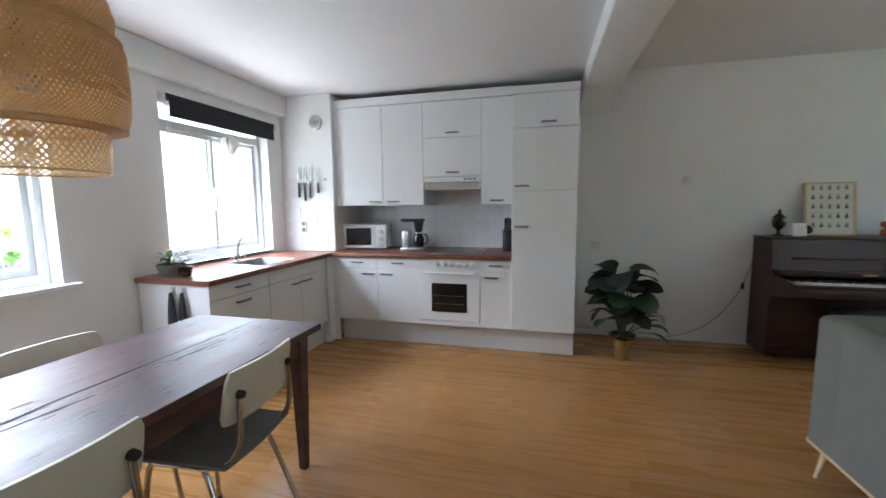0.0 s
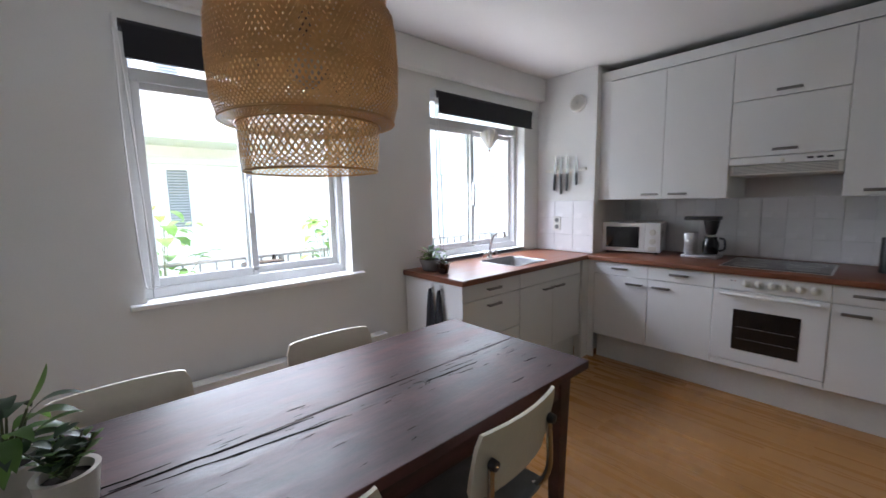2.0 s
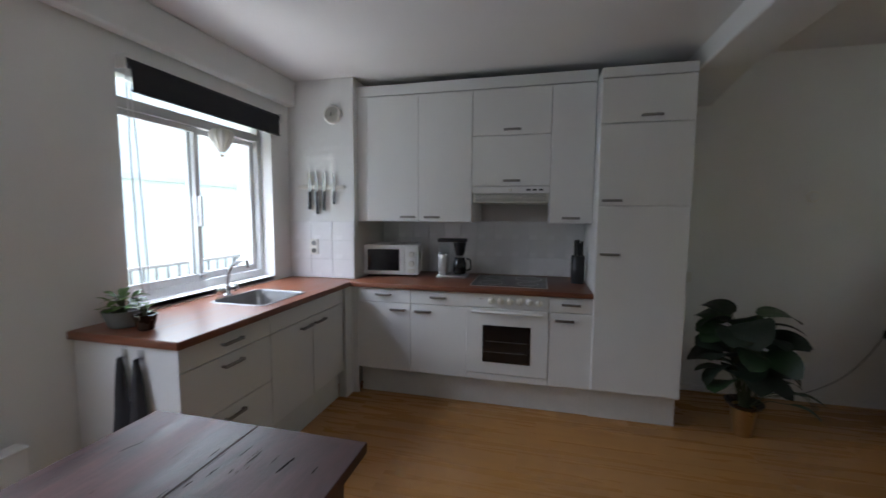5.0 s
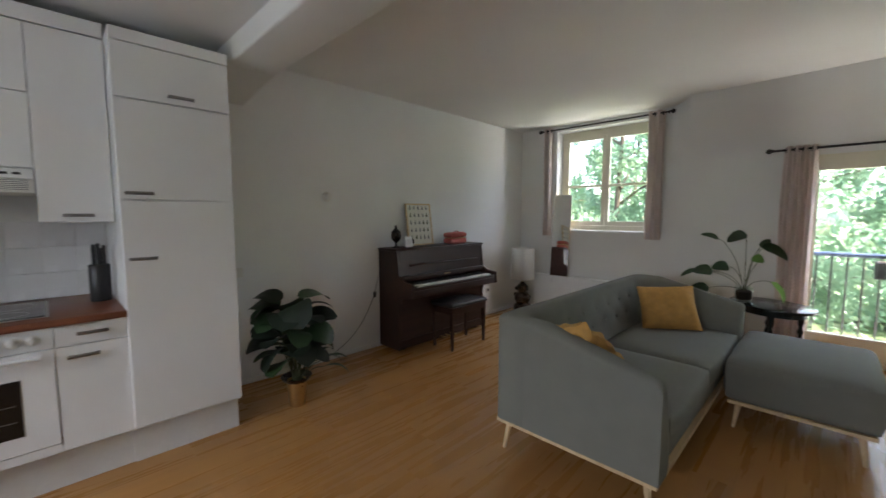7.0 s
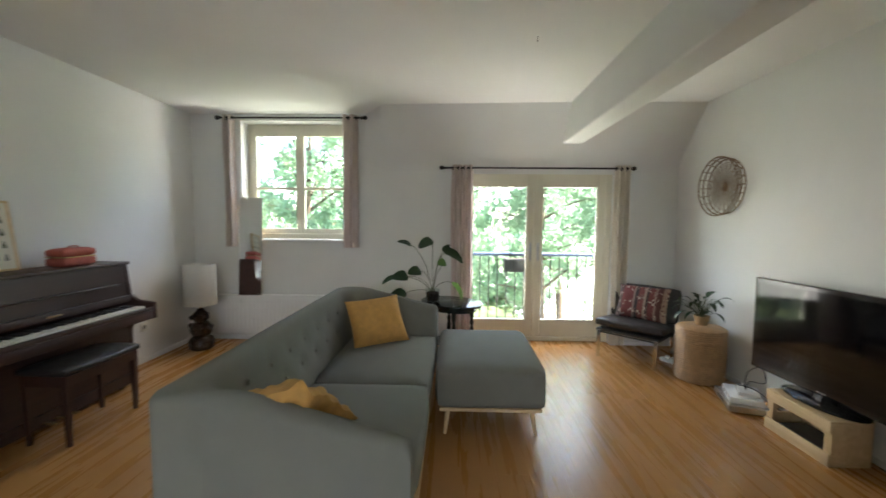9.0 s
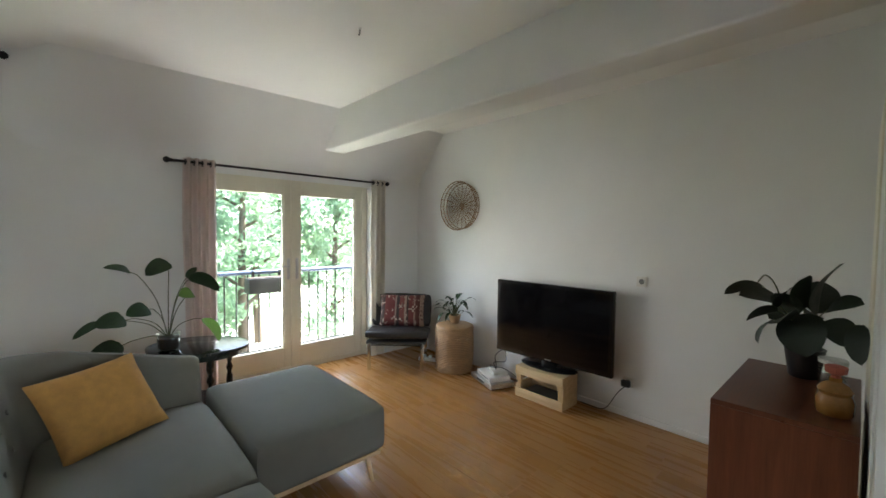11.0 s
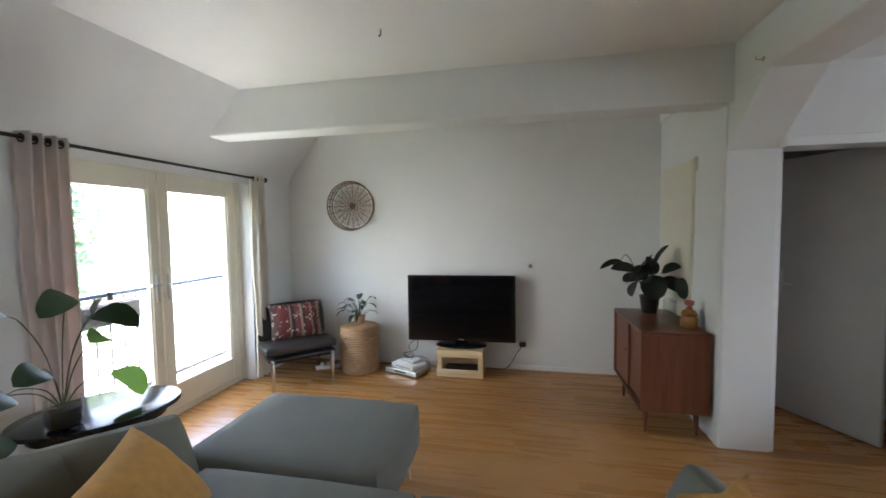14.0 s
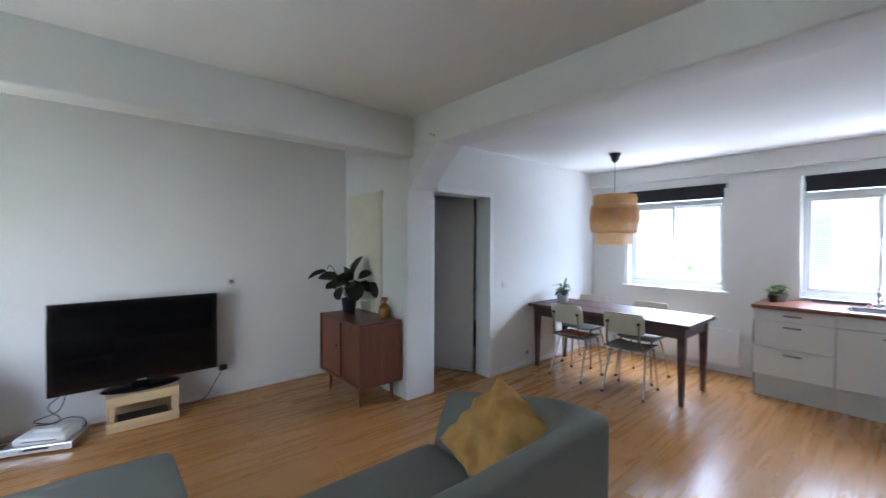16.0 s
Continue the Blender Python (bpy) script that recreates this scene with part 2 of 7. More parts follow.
M_MUSTARD = mat("mustard_corduroy", (0.5, 0.27, 0.075), 0.9, var=0.14, scale=25, bump=0.5, fine=260)
M_CURTAIN = mat("pale_pink_curtain", (0.66, 0.58, 0.54), 0.9, var=0.06, scale=8, bump=0.25, fine=300)
M_CREAM = mat("cream_curtain", (0.76, 0.71, 0.62), 0.9, var=0.05, scale=8, bump=0.25, fine=300)
M_IRON = mat("black_iron", (0.02, 0.018, 0.017), 0.5, metal=0.3, var=0.2, bump=0.1)
M_LEATHER = mat("black_leather", (0.022, 0.02, 0.019), 0.42, var=0.25, scale=12, bump=0.25, fine=160)
M_RATTAN = mat("natural_rattan", (0.39, 0.24, 0.12), 0.55, var=0.22, scale=20, bump=0.2, fine=120)
M_BAMBOO = mat("bamboo_weave", (0.74, 0.48, 0.21), 0.5, var=0.2, scale=14, bump=0.2, fine=100)
M_LEAF = mat("dark_green_leaf", (0.018, 0.05, 0.015), 0.5, var=0.35, scale=12, bump=0.2, fine=60)
M_LEAF_LIGHT = mat("fresh_green_leaf", (0.06, 0.13, 0.035), 0.42, var=0.3, scale=12, bump=0.2, fine=60)
M_SOIL = mat("potting_soil", (0.03, 0.02, 0.014), 1.0, var=0.4, scale=60, bump=0.6, fine=200)
M_LEAF_DARK = mat("blackish_green_leaf", (0.008, 0.018, 0.008), 0.6, var=0.3, scale=12, bump=0.2, fine=60)
M_DARKRATTAN = mat("smoked_rattan", (0.2, 0.12, 0.065), 0.6, var=0.25, scale=20, bump=0.2, fine=120)
M_STEM = mat("plant_stem", (0.07, 0.085, 0.035), 0.6, var=0.2, bump=0.2)
M_BARK = mat("tree_bark", (0.09, 0.065, 0.045), 0.95, var=0.35, scale=8, bump=0.8, fine=40, stretch=(1, 1, 0.25))
M_CERAMIC = mat("pale_ceramic", (0.62, 0.57, 0.5), 0.45, var=0.08, scale=10, bump=0.1)
M_GOLD = mat("brass_pot", (0.55, 0.38, 0.17), 0.35, metal=0.85, var=0.12, bump=0.05)
M_DARKCER = mat("dark_brown_glaze", (0.028, 0.016, 0.01), 0.25, var=0.4, scale=14, bump=0.3, fine=40)
M_LINEN = mat("white_linen_shade", (0.72, 0.7, 0.66), 0.9, var=0.05, scale=30, bump=0.2, fine=300)
M_PAPER = mat("off_white_paper", (0.7, 0.67, 0.58), 0.8, var=0.06, bump=0.05)
M_RED = mat("dusty_red", (0.42, 0.1, 0.07), 0.7, var=0.15, scale=20, bump=0.2)
M_CREAMSHELL = mat("cream_chair_shell", (0.68, 0.63, 0.52), 0.4, var=0.06, scale=6, bump=0.05)
M_GREYSEAT = mat("grey_seat_pad", (0.2, 0.2, 0.19), 0.85, var=0.15, scale=20, bump=0.3, fine=200)
M_DOOR = mat("grey_white_door", (0.56, 0.54, 0.5), 0.5, var=0.05, scale=4, bump=0.04)
M_FACADE = mat("white_render_facade", (0.8, 0.79, 0.74), 0.9, var=0.05, scale=1.5, bump=0.3, fine=40)
M_GROUND = mat("ground_grass_and_earth", (0.07, 0.10, 0.035), 1.0, var=0.4, scale=0.6, bump=0.6, fine=8)
M_FOLIAGE = mat("tree_foliage", (0.10, 0.145, 0.075), 0.5, var=0.35, scale=0.8, bump=0.1, fine=9, tint=(0.2, 0.25, 0.13))
M_BLUERAIL = mat("dark_blue_painted_steel", (0.03, 0.05, 0.1), 0.45, var=0.15, bump=0.08)
M_RAIL = mat("grey_painted_steel", (0.2, 0.2, 0.2), 0.5, var=0.15, bump=0.08)
M_SWITCH = mat("cream_plastic", (0.7, 0.68, 0.62), 0.4, var=0.03, bump=0.02)
translucent(M_FOLIAGE, 0.6, (0.29, 0.45, 0.31))
translucent(M_BAMBOO, 0.4, (0.75, 0.48, 0.22))
translucent(M_LEAF_LIGHT, 0.35, (0.22, 0.4, 0.08))
translucent(M_CURTAIN, 0.3, (0.7, 0.58, 0.52))
translucent(M_CREAM, 0.3, (0.8, 0.74, 0.64))
translucent(M_LINEN, 0.3, (0.75, 0.72, 0.66))

# ---- building helpers ----
def finish(name, bm, material, parent=None, label="", smooth=False):
    me = bpy.data.meshes.new(name)
    bm.normal_update()
    bm.to_mesh(me)
    bm.free()
    for m in (material if isinstance(material, (list, tuple)) else [material]):
        me.materials.append(m)
    if smooth:
        me.shade_smooth()
        me.set_sharp_from_angle(angle=radians(40))
    ob = new(name, me)
    if parent:
        ob.parent = parent
    if label:
        tagged(ob, label)
    return ob


def part(name, bm, material, parent, label="", smooth=True):
    return finish(name, bm, material, parent, label, smooth)


def thing(name, label, category, x=0.0, y=0.0, z=0.0, rz=0.0, group=""):
    ob = new(name)
    ob.matrix_basis = pose(x, y, z, 0, 0, rz)
    ob.empty_display_size = 0.1
    return tagged(ob, label, category, group)


def struct(name, bm, material, label="", smooth=False):
    return tagged(finish(name, bm, material, None, label, smooth), kind="structure")


def box(x0, y0, z0, x1, y1, z1, bev=0.0, seg=2, bm=None, m=None):
    """A box, its edges rounded by bev."""
    t = bmesh.new()
    bmesh.ops.create_cube(t, size=1)
    for v in t.verts:
        v.co = Vector(((x0 + x1) / 2 + v.co.x * (x1 - x0), (y0 + y1) / 2 + v.co.y * (y1 - y0), (z0 + z1) / 2 + v.co.z * (z1 - z0)))
    if bev:
        bmesh.ops.bevel(t, geom=list(t.edges), offset=bev, segments=seg, profile=0.5, affect="EDGES", clamp_overlap=True)
    if m is not None:
        t.transform(m)
    return join(bm, t)


def join(bm, t):
    if bm is None:
        return t
    me = bpy.data.meshes.new("tmp")
    t.to_mesh(me)
    t.free()
    bm.from_mesh(me)
    bpy.data.meshes.remove(me)
    return bm


def lathe(profile, seg=24, bm=None, m=None, cap=True):
    """Turns (radius, height) pairs about z."""
    t = bmesh.new()
    rings = []
    for r, z in profile:
        rings.append([t.verts.new((r * math.cos(2 * math.pi * i / seg), r * math.sin(2 * math.pi * i / seg), z)) for i in range(seg)])
    for a, b in zip(rings, rings[1:]):
        for i in range(seg):
            t.faces.new((a[i], a[(i + 1) % seg], b[(i + 1) % seg], b[i]))
    if cap:
        t.faces.new(list(reversed(rings[0])))
        t.faces.new(rings[-1])
    bmesh.ops.recalc_face_normals(t, faces=list(t.faces))
    if m is not None:
        t.transform(m)
    return join(bm, t)


def rod(points, r, seg=8, bm=None, taper=1.0, flat=1.0):
    """A tube along points; taper: radius at the end over that at the start."""
    t = bmesh.new()
    pts = [Vector(p) for p in points]
    rings, up = [], None
    for i, p in enumerate(pts):
        d = ((pts[min(i + 1, len(pts) - 1)] - pts[max(i - 1, 0)])).normalized()
        if up is None:
            up = Vector((0, 0, 1)) if abs(d.z) < 0.9 else Vector((1, 0, 0))
        u = d.cross(up).normalized()
        w = u.cross(d).normalized()
        up = w
        rr = r * (1 + (taper - 1) * i / max(1, len(pts) - 1))
        rings.append([t.verts.new(p + rr * (math.cos(2 * math.pi * k / seg) * u + flat * math.sin(2 * math.pi * k / seg) * w)) for k in range(seg)])
    for a, b in zip(rings, rings[1:]):
        for k in range(seg):
            t.faces.new((a[k], a[(k + 1) % seg], b[(k + 1) % seg], b[k]))
    t.faces.new(list(reversed(rings[0])))
    t.faces.new(rings[-1])
    bmesh.ops.recalc_face_normals(t, faces=list(t.faces))
    return join(bm, t)


def arc(points, n=6):
    """A smooth line (Catmull-Rom) through the points."""
    p = [Vector(q) for q in points]
    p = [2 * p[0] - p[1]] + p + [2 * p[-1] - p[-2]]
    out = []
    for i in range(1, len(p) - 2):
        for k in range(n):
            t = k / n
            out.append(0.5 * ((2 * p[i]) + (p[i + 1] - p[i - 1]) * t + (2 * p[i - 1] - 5 * p[i] + 4 * p[i + 1] - p[i + 2]) * t * t + (3 * p[i] - p[i - 1] - 3 * p[i + 1] + p[i + 2]) * t ** 3))
    return out + [p[-2]]


def soft_box(x0, y0, z0, x1, y1, z1, bulge=0.02, bev=0.04, cuts=6, bm=None, m=None, seed=0, lump=0.004):
    """An upholstered block: rounded edges, faces swelling outward, a little uneven."""
    t = box(x0, y0, z0, x1, y1, z1)
    bmesh.ops.subdivide_edges(t, edges=list(t.edges), cuts=cuts, use_grid_fill=True)
    c = Vector(((x0 + x1) / 2, (y0 + y1) / 2, (z0 + z1) / 2))
    h = Vector(((x1 - x0) / 2, (y1 - y0) / 2, (z1 - z0) / 2))
    for v in t.verts:
        d = v.co - c
        q = Vector((d.x / h.x, d.y / h.y, d.z / h.z))
        inner = Vector([max(-h[i] + bev, min(h[i] - bev, d[i])) for i in range(3)])
        off = d - inner
        if off.length > 1e-6:
            d = inner + off.normalized() * bev
        for i in range(3):
            if abs(q[i]) > 0.99:
                j, k = (i + 1) % 3, (i + 2) % 3
                d[i] += math.copysign(bulge * (1 - q[j] ** 2) * (1 - q[k] ** 2), q[i])
        d += lump * noise.noise_vector((c + d) * 7 + Vector((seed, 0, 0)))
        v.co = c + d
    if m is not None:
        t.transform(m)
    return join(bm, t)


def sheet(name, outline, z0, z1, bm=None, m=None, bev=0.0):
    """A flat plate with the given outline (x, y), from z0 to z1."""
    t = bmesh.new()
    f = t.faces.new([t.verts.new((x, y, z0)) for x, y in outline])
    r = bmesh.ops.extrude_face_region(t, geom=[f])
    for v in r["geom"]:
        if isinstance(v, bmesh.types.BMVert):
            v.co.z = z1
    bmesh.ops.recalc_face_normals(t, faces=list(t.faces))
    if bev:
        bmesh.ops.bevel(t, geom=list(t.edges), offset=bev, segments=2, profile=0.5, affect="EDGES", clamp_overlap=True)
    if m is not None:
        t.transform(m)
    return join(bm, t)


# ---- the shell ----
XW, XE, YS, YN = -1.60, 5.78, -0.62, 5.06       # inner faces of the outer walls
ZK, ZL = 2.53, 2.68                             # ceilings of the kitchen end and of the living end
CX0, CX1, CY = 1.44, 1.745, 0.68                # column


def wall_with_holes(name, axis, at, thick, lo, hi, z0, z1, holes, material=None, label="white painted plaster wall"):
    """A wall across axis ('x' or 'y') from its inner face at; holes: (from, to, bottom, top)."""
    bm = bmesh.new()
    us = sorted({lo, hi, *[h[0] for h in holes], *[h[1] for h in holes]})
    zs = sorted({z0, z1, *[h[2] for h in holes], *[h[3] for h in holes]})
    grid = {}
    for i in range(len(us) - 1):
        for j in range(len(zs) - 1):
            u, z = (us[i] + us[i + 1]) / 2, (zs[j] + zs[j + 1]) / 2
            grid[i, j] = not any(h[0] < u < h[1] and h[2] < z < h[3] for h in holes)
    cache = {}

    def vert(u, d, z):
        k = (round(u, 5), round(d, 5), round(z, 5))
        if k not in cache:
            cache[k] = bm.verts.new((d, u, z) if axis == "x" else (u, d, z))
        return cache[k]
    a, b = at, at + thick
    for (i, j), full in grid.items():
        if not full:
            continue
        u0, u1, w0, w1 = us[i], us[i + 1], zs[j], zs[j + 1]
        for d in (a, b):
            bm.faces.new([vert(u0, d, w0), vert(u1, d, w0), vert(u1, d, w1), vert(u0, d, w1)])
        for di, dj, q in ((-1, 0, ((u0, w0), (u0, w1))), (1, 0, ((u1, w0), (u1, w1))), (0, -1, ((u0, w0), (u1, w0))), (0, 1, ((u0, w1), (u1, w1)))):
            if not grid.get((i + di, j + dj), False):
                (p0, p1), (q0, q1) = q
                bm.faces.new([vert(p0, a, p1), vert(q0, a, q1), vert(q0, b, q1), vert(p0, b, p1)])
    bmesh.ops.recalc_face_normals(bm, faces=list(bm.faces))
    return struct(name, bm, material or M_WALL, label)


W1 = (1.27, 2.365, 0.95, 2.22)
W2 = (3.06, 4.22, 0.95, 2.22)
W3 = (3.18, 4.47, 1.22, 2.60)
FD = (0.08, 1.89, -0.02, 2.10)
D1 = (0.66, 1.44, -0.02, 2.03)
wall_with_holes("wall_west", "x", XW, -0.32, -2.2, YN + 0.2, -0.3, 3.0, [W1, W2])
wall_with_holes("wall_east", "x", XE, 0.34, YS - 0.2, YN + 0.2, -0.3, 3.0, [W3, FD])
wall_with_holes("wall_north", "y", YN, 0.2, XW, XE, -0.3, 3.0, [])
wall_with_holes("wall_south", "y", YS, -0.2, CX1 - 0.1, XE, -0.3, 3.0, [])
wall_with_holes("wall_hall", "y", 0.735, -0.2, XW, CX0, -0.3, 2.9, [D1])
wall_with_holes("wall_core", "x", CX1 - 0.02, -0.1, YS, 0.375, -0.3, 2.9, [])
wall_with_holes("wall_hall_end", "y", -2.0, -0.1, XW, CX0 + 0.2, -0.3, 2.9, [])
struct("column", box(CX0, 0.376, -0.02, CX1, CY, 2.70, 0.006), M_WALL, "white plastered concrete column")
struct("beam_long", box(CX1 - 0.06, 0.53, 2.32, XE, 0.755, 2.80, 0.018, 3), M_WALL, "white plastered ceiling beam", smooth=True)
struct("beam_cross", box(1.435, CY + 0.001, 2.395, CX1 - 0.004, YN, 2.80, 0.016, 3), M_WALL, "white plastered ceiling beam", smooth=True)


def haunch(name, x0, x1, y0, y1, z0, z1):
    """A wedge under a beam: full depth z0 at y0, running out at z1 over y1."""
    t = bmesh.new()
    n = 6
    rows = []
    for x in (x0, x1):
        low = [(y0 + (y1 - y0) * i / n, z0 + (z1 - z0) * (i / n) ** 0.93) for i in range(n + 1)]
        rows.append([t.verts.new((x, y, z)) for y, z in low + [(y0, z1 + 0.01)]])
    m_ = len(rows[0])
    for i in range(m_):
        t.faces.new((rows[0][i], rows[0][(i + 1) % m_], rows[1][(i + 1) % m_], rows[1][i]))
    t.faces.new(rows[0])
    t.faces.new(list(reversed(rows[1])))
    bmesh.ops.recalc_face_normals(t, faces=list(t.faces))
    struct(name, t, M_WALL, "white plastered haunch under the beam")


haunch("beam_haunch_column", 1.442, CX1 - 0.008, CY + 0.001, 1.10, 2.02, 2.396)
haunch("beam_haunch_wall", 1.442, CX1 - 0.008, YN - 0.001, 4.42, 2.31, 2.396)
# sloping plaster between the garden wall and the ceiling, running out towards the window
def cove(name, y0, y1, n, size):
    """Plaster slope from wall to ceiling between y0 and y1; size(y) scales it."""
    cv = bmesh.new()
    rows = []
    for i in range(n + 1):
        y = y0 + (y1 - y0) * i / n
        k = size(y)
        row = []
        for q in range(15):
            z = 2.0 + (ZL + 0.003 - 2.0) * q / 14
            rise = z - 2.13
            out = 0.44 * (rise + math.sqrt(rise * rise + 0.006)) - 0.0095
            row.append(cv.verts.new((XE + 0.002 - k * max(0.0, out), y, z)))
        row.append(cv.verts.new((XE + 0.01, y, ZL + 0.01)))
        rows.append(row)
    for a, b in zip(rows, rows[1:]):
        for q in range(15):
            cv.faces.new((a[q], a[q + 1], b[q + 1], b[q]))
    cv.faces.new(rows[0])
    cv.faces.new(list(reversed(rows[-1])))
    bmesh.ops.recalc_face_normals(cv, faces=list(cv.faces))
    struct(name, cv, M_WALL, "white sloping plaster below the ceiling", smooth=True)


cove("ceiling_cove", YS, 2.9975, 30, lambda y: (1.0 - 0.1 * max(0.0, y - 0.74)) * (1.0 if y < 2.7 else max(0.03, 0.5 + 0.5 * math.cos(math.pi * (y - 2.7) / 0.3))))
struct("ceiling_kitchen", box(XW, -2.0, ZK, CX0, YN, ZK + 0.15), M_CEIL, "white painted ceiling")
struct("ceiling_living", box(CX0 + 0.05, YS - 0.1, ZL, XE + 0.1, YN + 0.1, ZL + 0.15), M_CEIL, "white painted ceiling")
struct("ceiling_hall", box(CX0, -2.0, ZK, CX1 - 0.001, 0.374, ZK + 0.1), M_CEIL, "white painted hall ceiling")
struct("soffit", box(XW, 0.736, 2.325, -1.52, 4.44, ZK - 0.001, 0.012, 3), M_WALL, "boxed-in soffit above the windows")
struct("pier", box(XW, 4.44, 0, -1.005, YN, ZK - 0.002, 0.004), M_WALL, "white plastered corner pier")
struct("floor", box(XW - 0.3, -2.0, -0.2, XE + 0.3, YN + 0.1, -0.010), M_FLOOR_BASE, "honey-coloured laminate floor")

# ---- windows, doors and fixed trim ----
wall_with_holes("wall_hall_side", "x", CX0 + 0.2, -0.1, -2.0, YS - 0.001, -0.3, 2.9, [])


def handle_bar(w=0.12, out=0.028):
    """A flat bow handle along x, standing off the front (front is -y)."""
    bm = box(-w / 2, -out, -0.009, w / 2, -out + 0.008, 0.009, 0.003)
    box(-w / 2, -out + 0.004, -0.005, -w / 2 + 0.012, 0, 0.005, bm=bm)
    box(w / 2 - 0.012, -out + 0.004, -0.005, w / 2, 0, 0.005, bm=bm)
    return bm


def sliding_window(name, y0, y1, z0, z1, label):
    w = thing(name, label, "window")
    w["kind"] = "structure"
    x0, x1 = XW - 0.18, XW - 0.10
    bm = box(x0, y0, z0, x1, y0 + 0.035, z1, 0.004)
    box(x0, y1 - 0.035, z0, x1, y1, z1, 0.004, bm=bm)
    box(x0, y0 + 0.035, z0, x1, y1 - 0.035, z0 + 0.055, 0.004, bm=bm)
    box(x0, y0 + 0.035, 2.0, x1, y1 - 0.035, 2.06, 0.004, bm=bm)
    box(x0, y0 + 0.035, z1 - 0.04, x1, y1 - 0.035, z1, 0.004, bm=bm)
    part("window_frame", bm, M_ALU, w, smooth=False)
    ym = (y0 + y1) / 2 - 0.03
    for k, (a, b, xx) in enumerate(((y0 + 0.035, ym + 0.03, x0 + 0.045), (ym - 0.02, y1 - 0.035, x0 + 0.01))):
        s = bmesh.new()
        for u in ((a, z0 + 0.055, a + 0.035, 2.0), (b - 0.035, z0 + 0.055, b, 2.0), (a + 0.035, z0 + 0.055, b - 0.035, z0 + 0.1), (a + 0.035, 1.965, b - 0.035, 2.0)):
            box(xx, u[0], u[1], xx + 0.028, u[2], u[3], 0.003, bm=s)
        sash = part("sash", s, M_ALU, w, smooth=False)
        pane = part("pane", box(xx + 0.01, a + 0.036, z0 + 0.101, xx + 0.014, b - 0.036, 1.964), M_GLASS, sash, smooth=False)
        pane.visible_shadow = False
        if k == 0:
            h = box(xx + 0.03, b - 0.028, 1.36, xx + 0.055, b - 0.008, 1.56, 0.006)
            box(xx + 0.026, b - 0.03, 1.43, xx + 0.036, b - 0.006, 1.5, 0.002, bm=h)
            part("handle", h, M_ALU, sash)
            part("catch", box(xx + 0.028, b - 0.04, z0 + 0.07, xx + 0.05, b - 0.005, z0 + 0.1, 0.004), M_STEEL, sash)
    tr = part("transom_pane", box(x0 + 0.03, y0 + 0.06, 2.062, x0 + 0.034, y1 - 0.06, z1 - 0.042), M_GLASS, w, smooth=False)
    tr.visible_shadow = False
    return w


sliding_window("window_1", *W1, "white sliding window with two panes above the table")
sliding_window("window_2", *W2, "white sliding window with two panes above the sink")
for n, y0, y1 in (("window_sill_1", 1.205, 2.437), ("window_sill_2", 3.0, 4.28)):
    struct(n, box(XW - 0.10, y0 + 0.075, 0.925, XW, y1 - 0.09, 0.952) if n[-1] == "2" else box(XW - 0.10, y0, 0.925, XW + 0.05, y1, 0.952, 0.006), M_WHITE, "white painted window sill")


def roller_blind(y0, y1, label):
    b = thing("roller_blind", label, "blind", XW + 0.035, (y0 + y1) / 2, 2.195, group="roller blinds")
    h = (y1 - y0) / 2
    part("roll", rod([(0, -h + 0.02, 0), (0, h - 0.02, 0)], 0.026, 14), M_BLIND, b)
    bm = bmesh.new()
    n = 10
    rows = []
    for i in range(n + 1):
        y = -h + 0.03 + (2 * h - 0.06) * i / n
        rows.append([bm.verts.new((0.024 + 0.002 * math.sin(i * 1.7), y, 0)), bm.verts.new((0.022 + 0.003 * math.sin(i * 1.7 + 1), y, -0.13 + 0.003 * math.sin(i))), bm.verts.new((0.026, y, -0.13)), bm.verts.new((0.028, y, 0))])
    for a, c in zip(rows, rows[1:]):
        for k in range(4):
            bm.faces.new((a[k], c[k], c[(k + 1) % 4], a[(k + 1) % 4]))
    bm.faces.new(rows[0])
    bm.faces.new(list(reversed(rows[-1])))
    bmesh.ops.recalc_face_normals(bm, faces=list(bm.faces))
    part("fabric", bm, M_BLIND, b)
    part("bottom_bar", box(0.017, -h + 0.03, -0.142, 0.033, h - 0.03, -0.128, 0.004), M_BLIND, b)
    for s in (-1, 1):
        part("bracket", box(-0.035, s * h - 0.004, -0.035, 0.03, s * h + 0.004, 0.035, 0.003), M_ALU, b)
    part("pull_cord", rod(arc([(0.03, -h - 0.002, -0.03), (0.032, -h - 0.004, -0.6), (0.034, -h + 0.008, -1.1), (0.034, -h + 0.03, -1.16), (0.036, -h + 0.045, -1.1), (0.034, -h + 0.03, -0.5), (0.03, -h + 0.012, -0.04)]), 0.0035, 6), M_WHITE, b, "white bead cord")


roller_blind(1.255, 2.42, "black roller blind rolled up over the window")
roller_blind(3.065, 4.275, "black roller blind rolled up over the sink window")

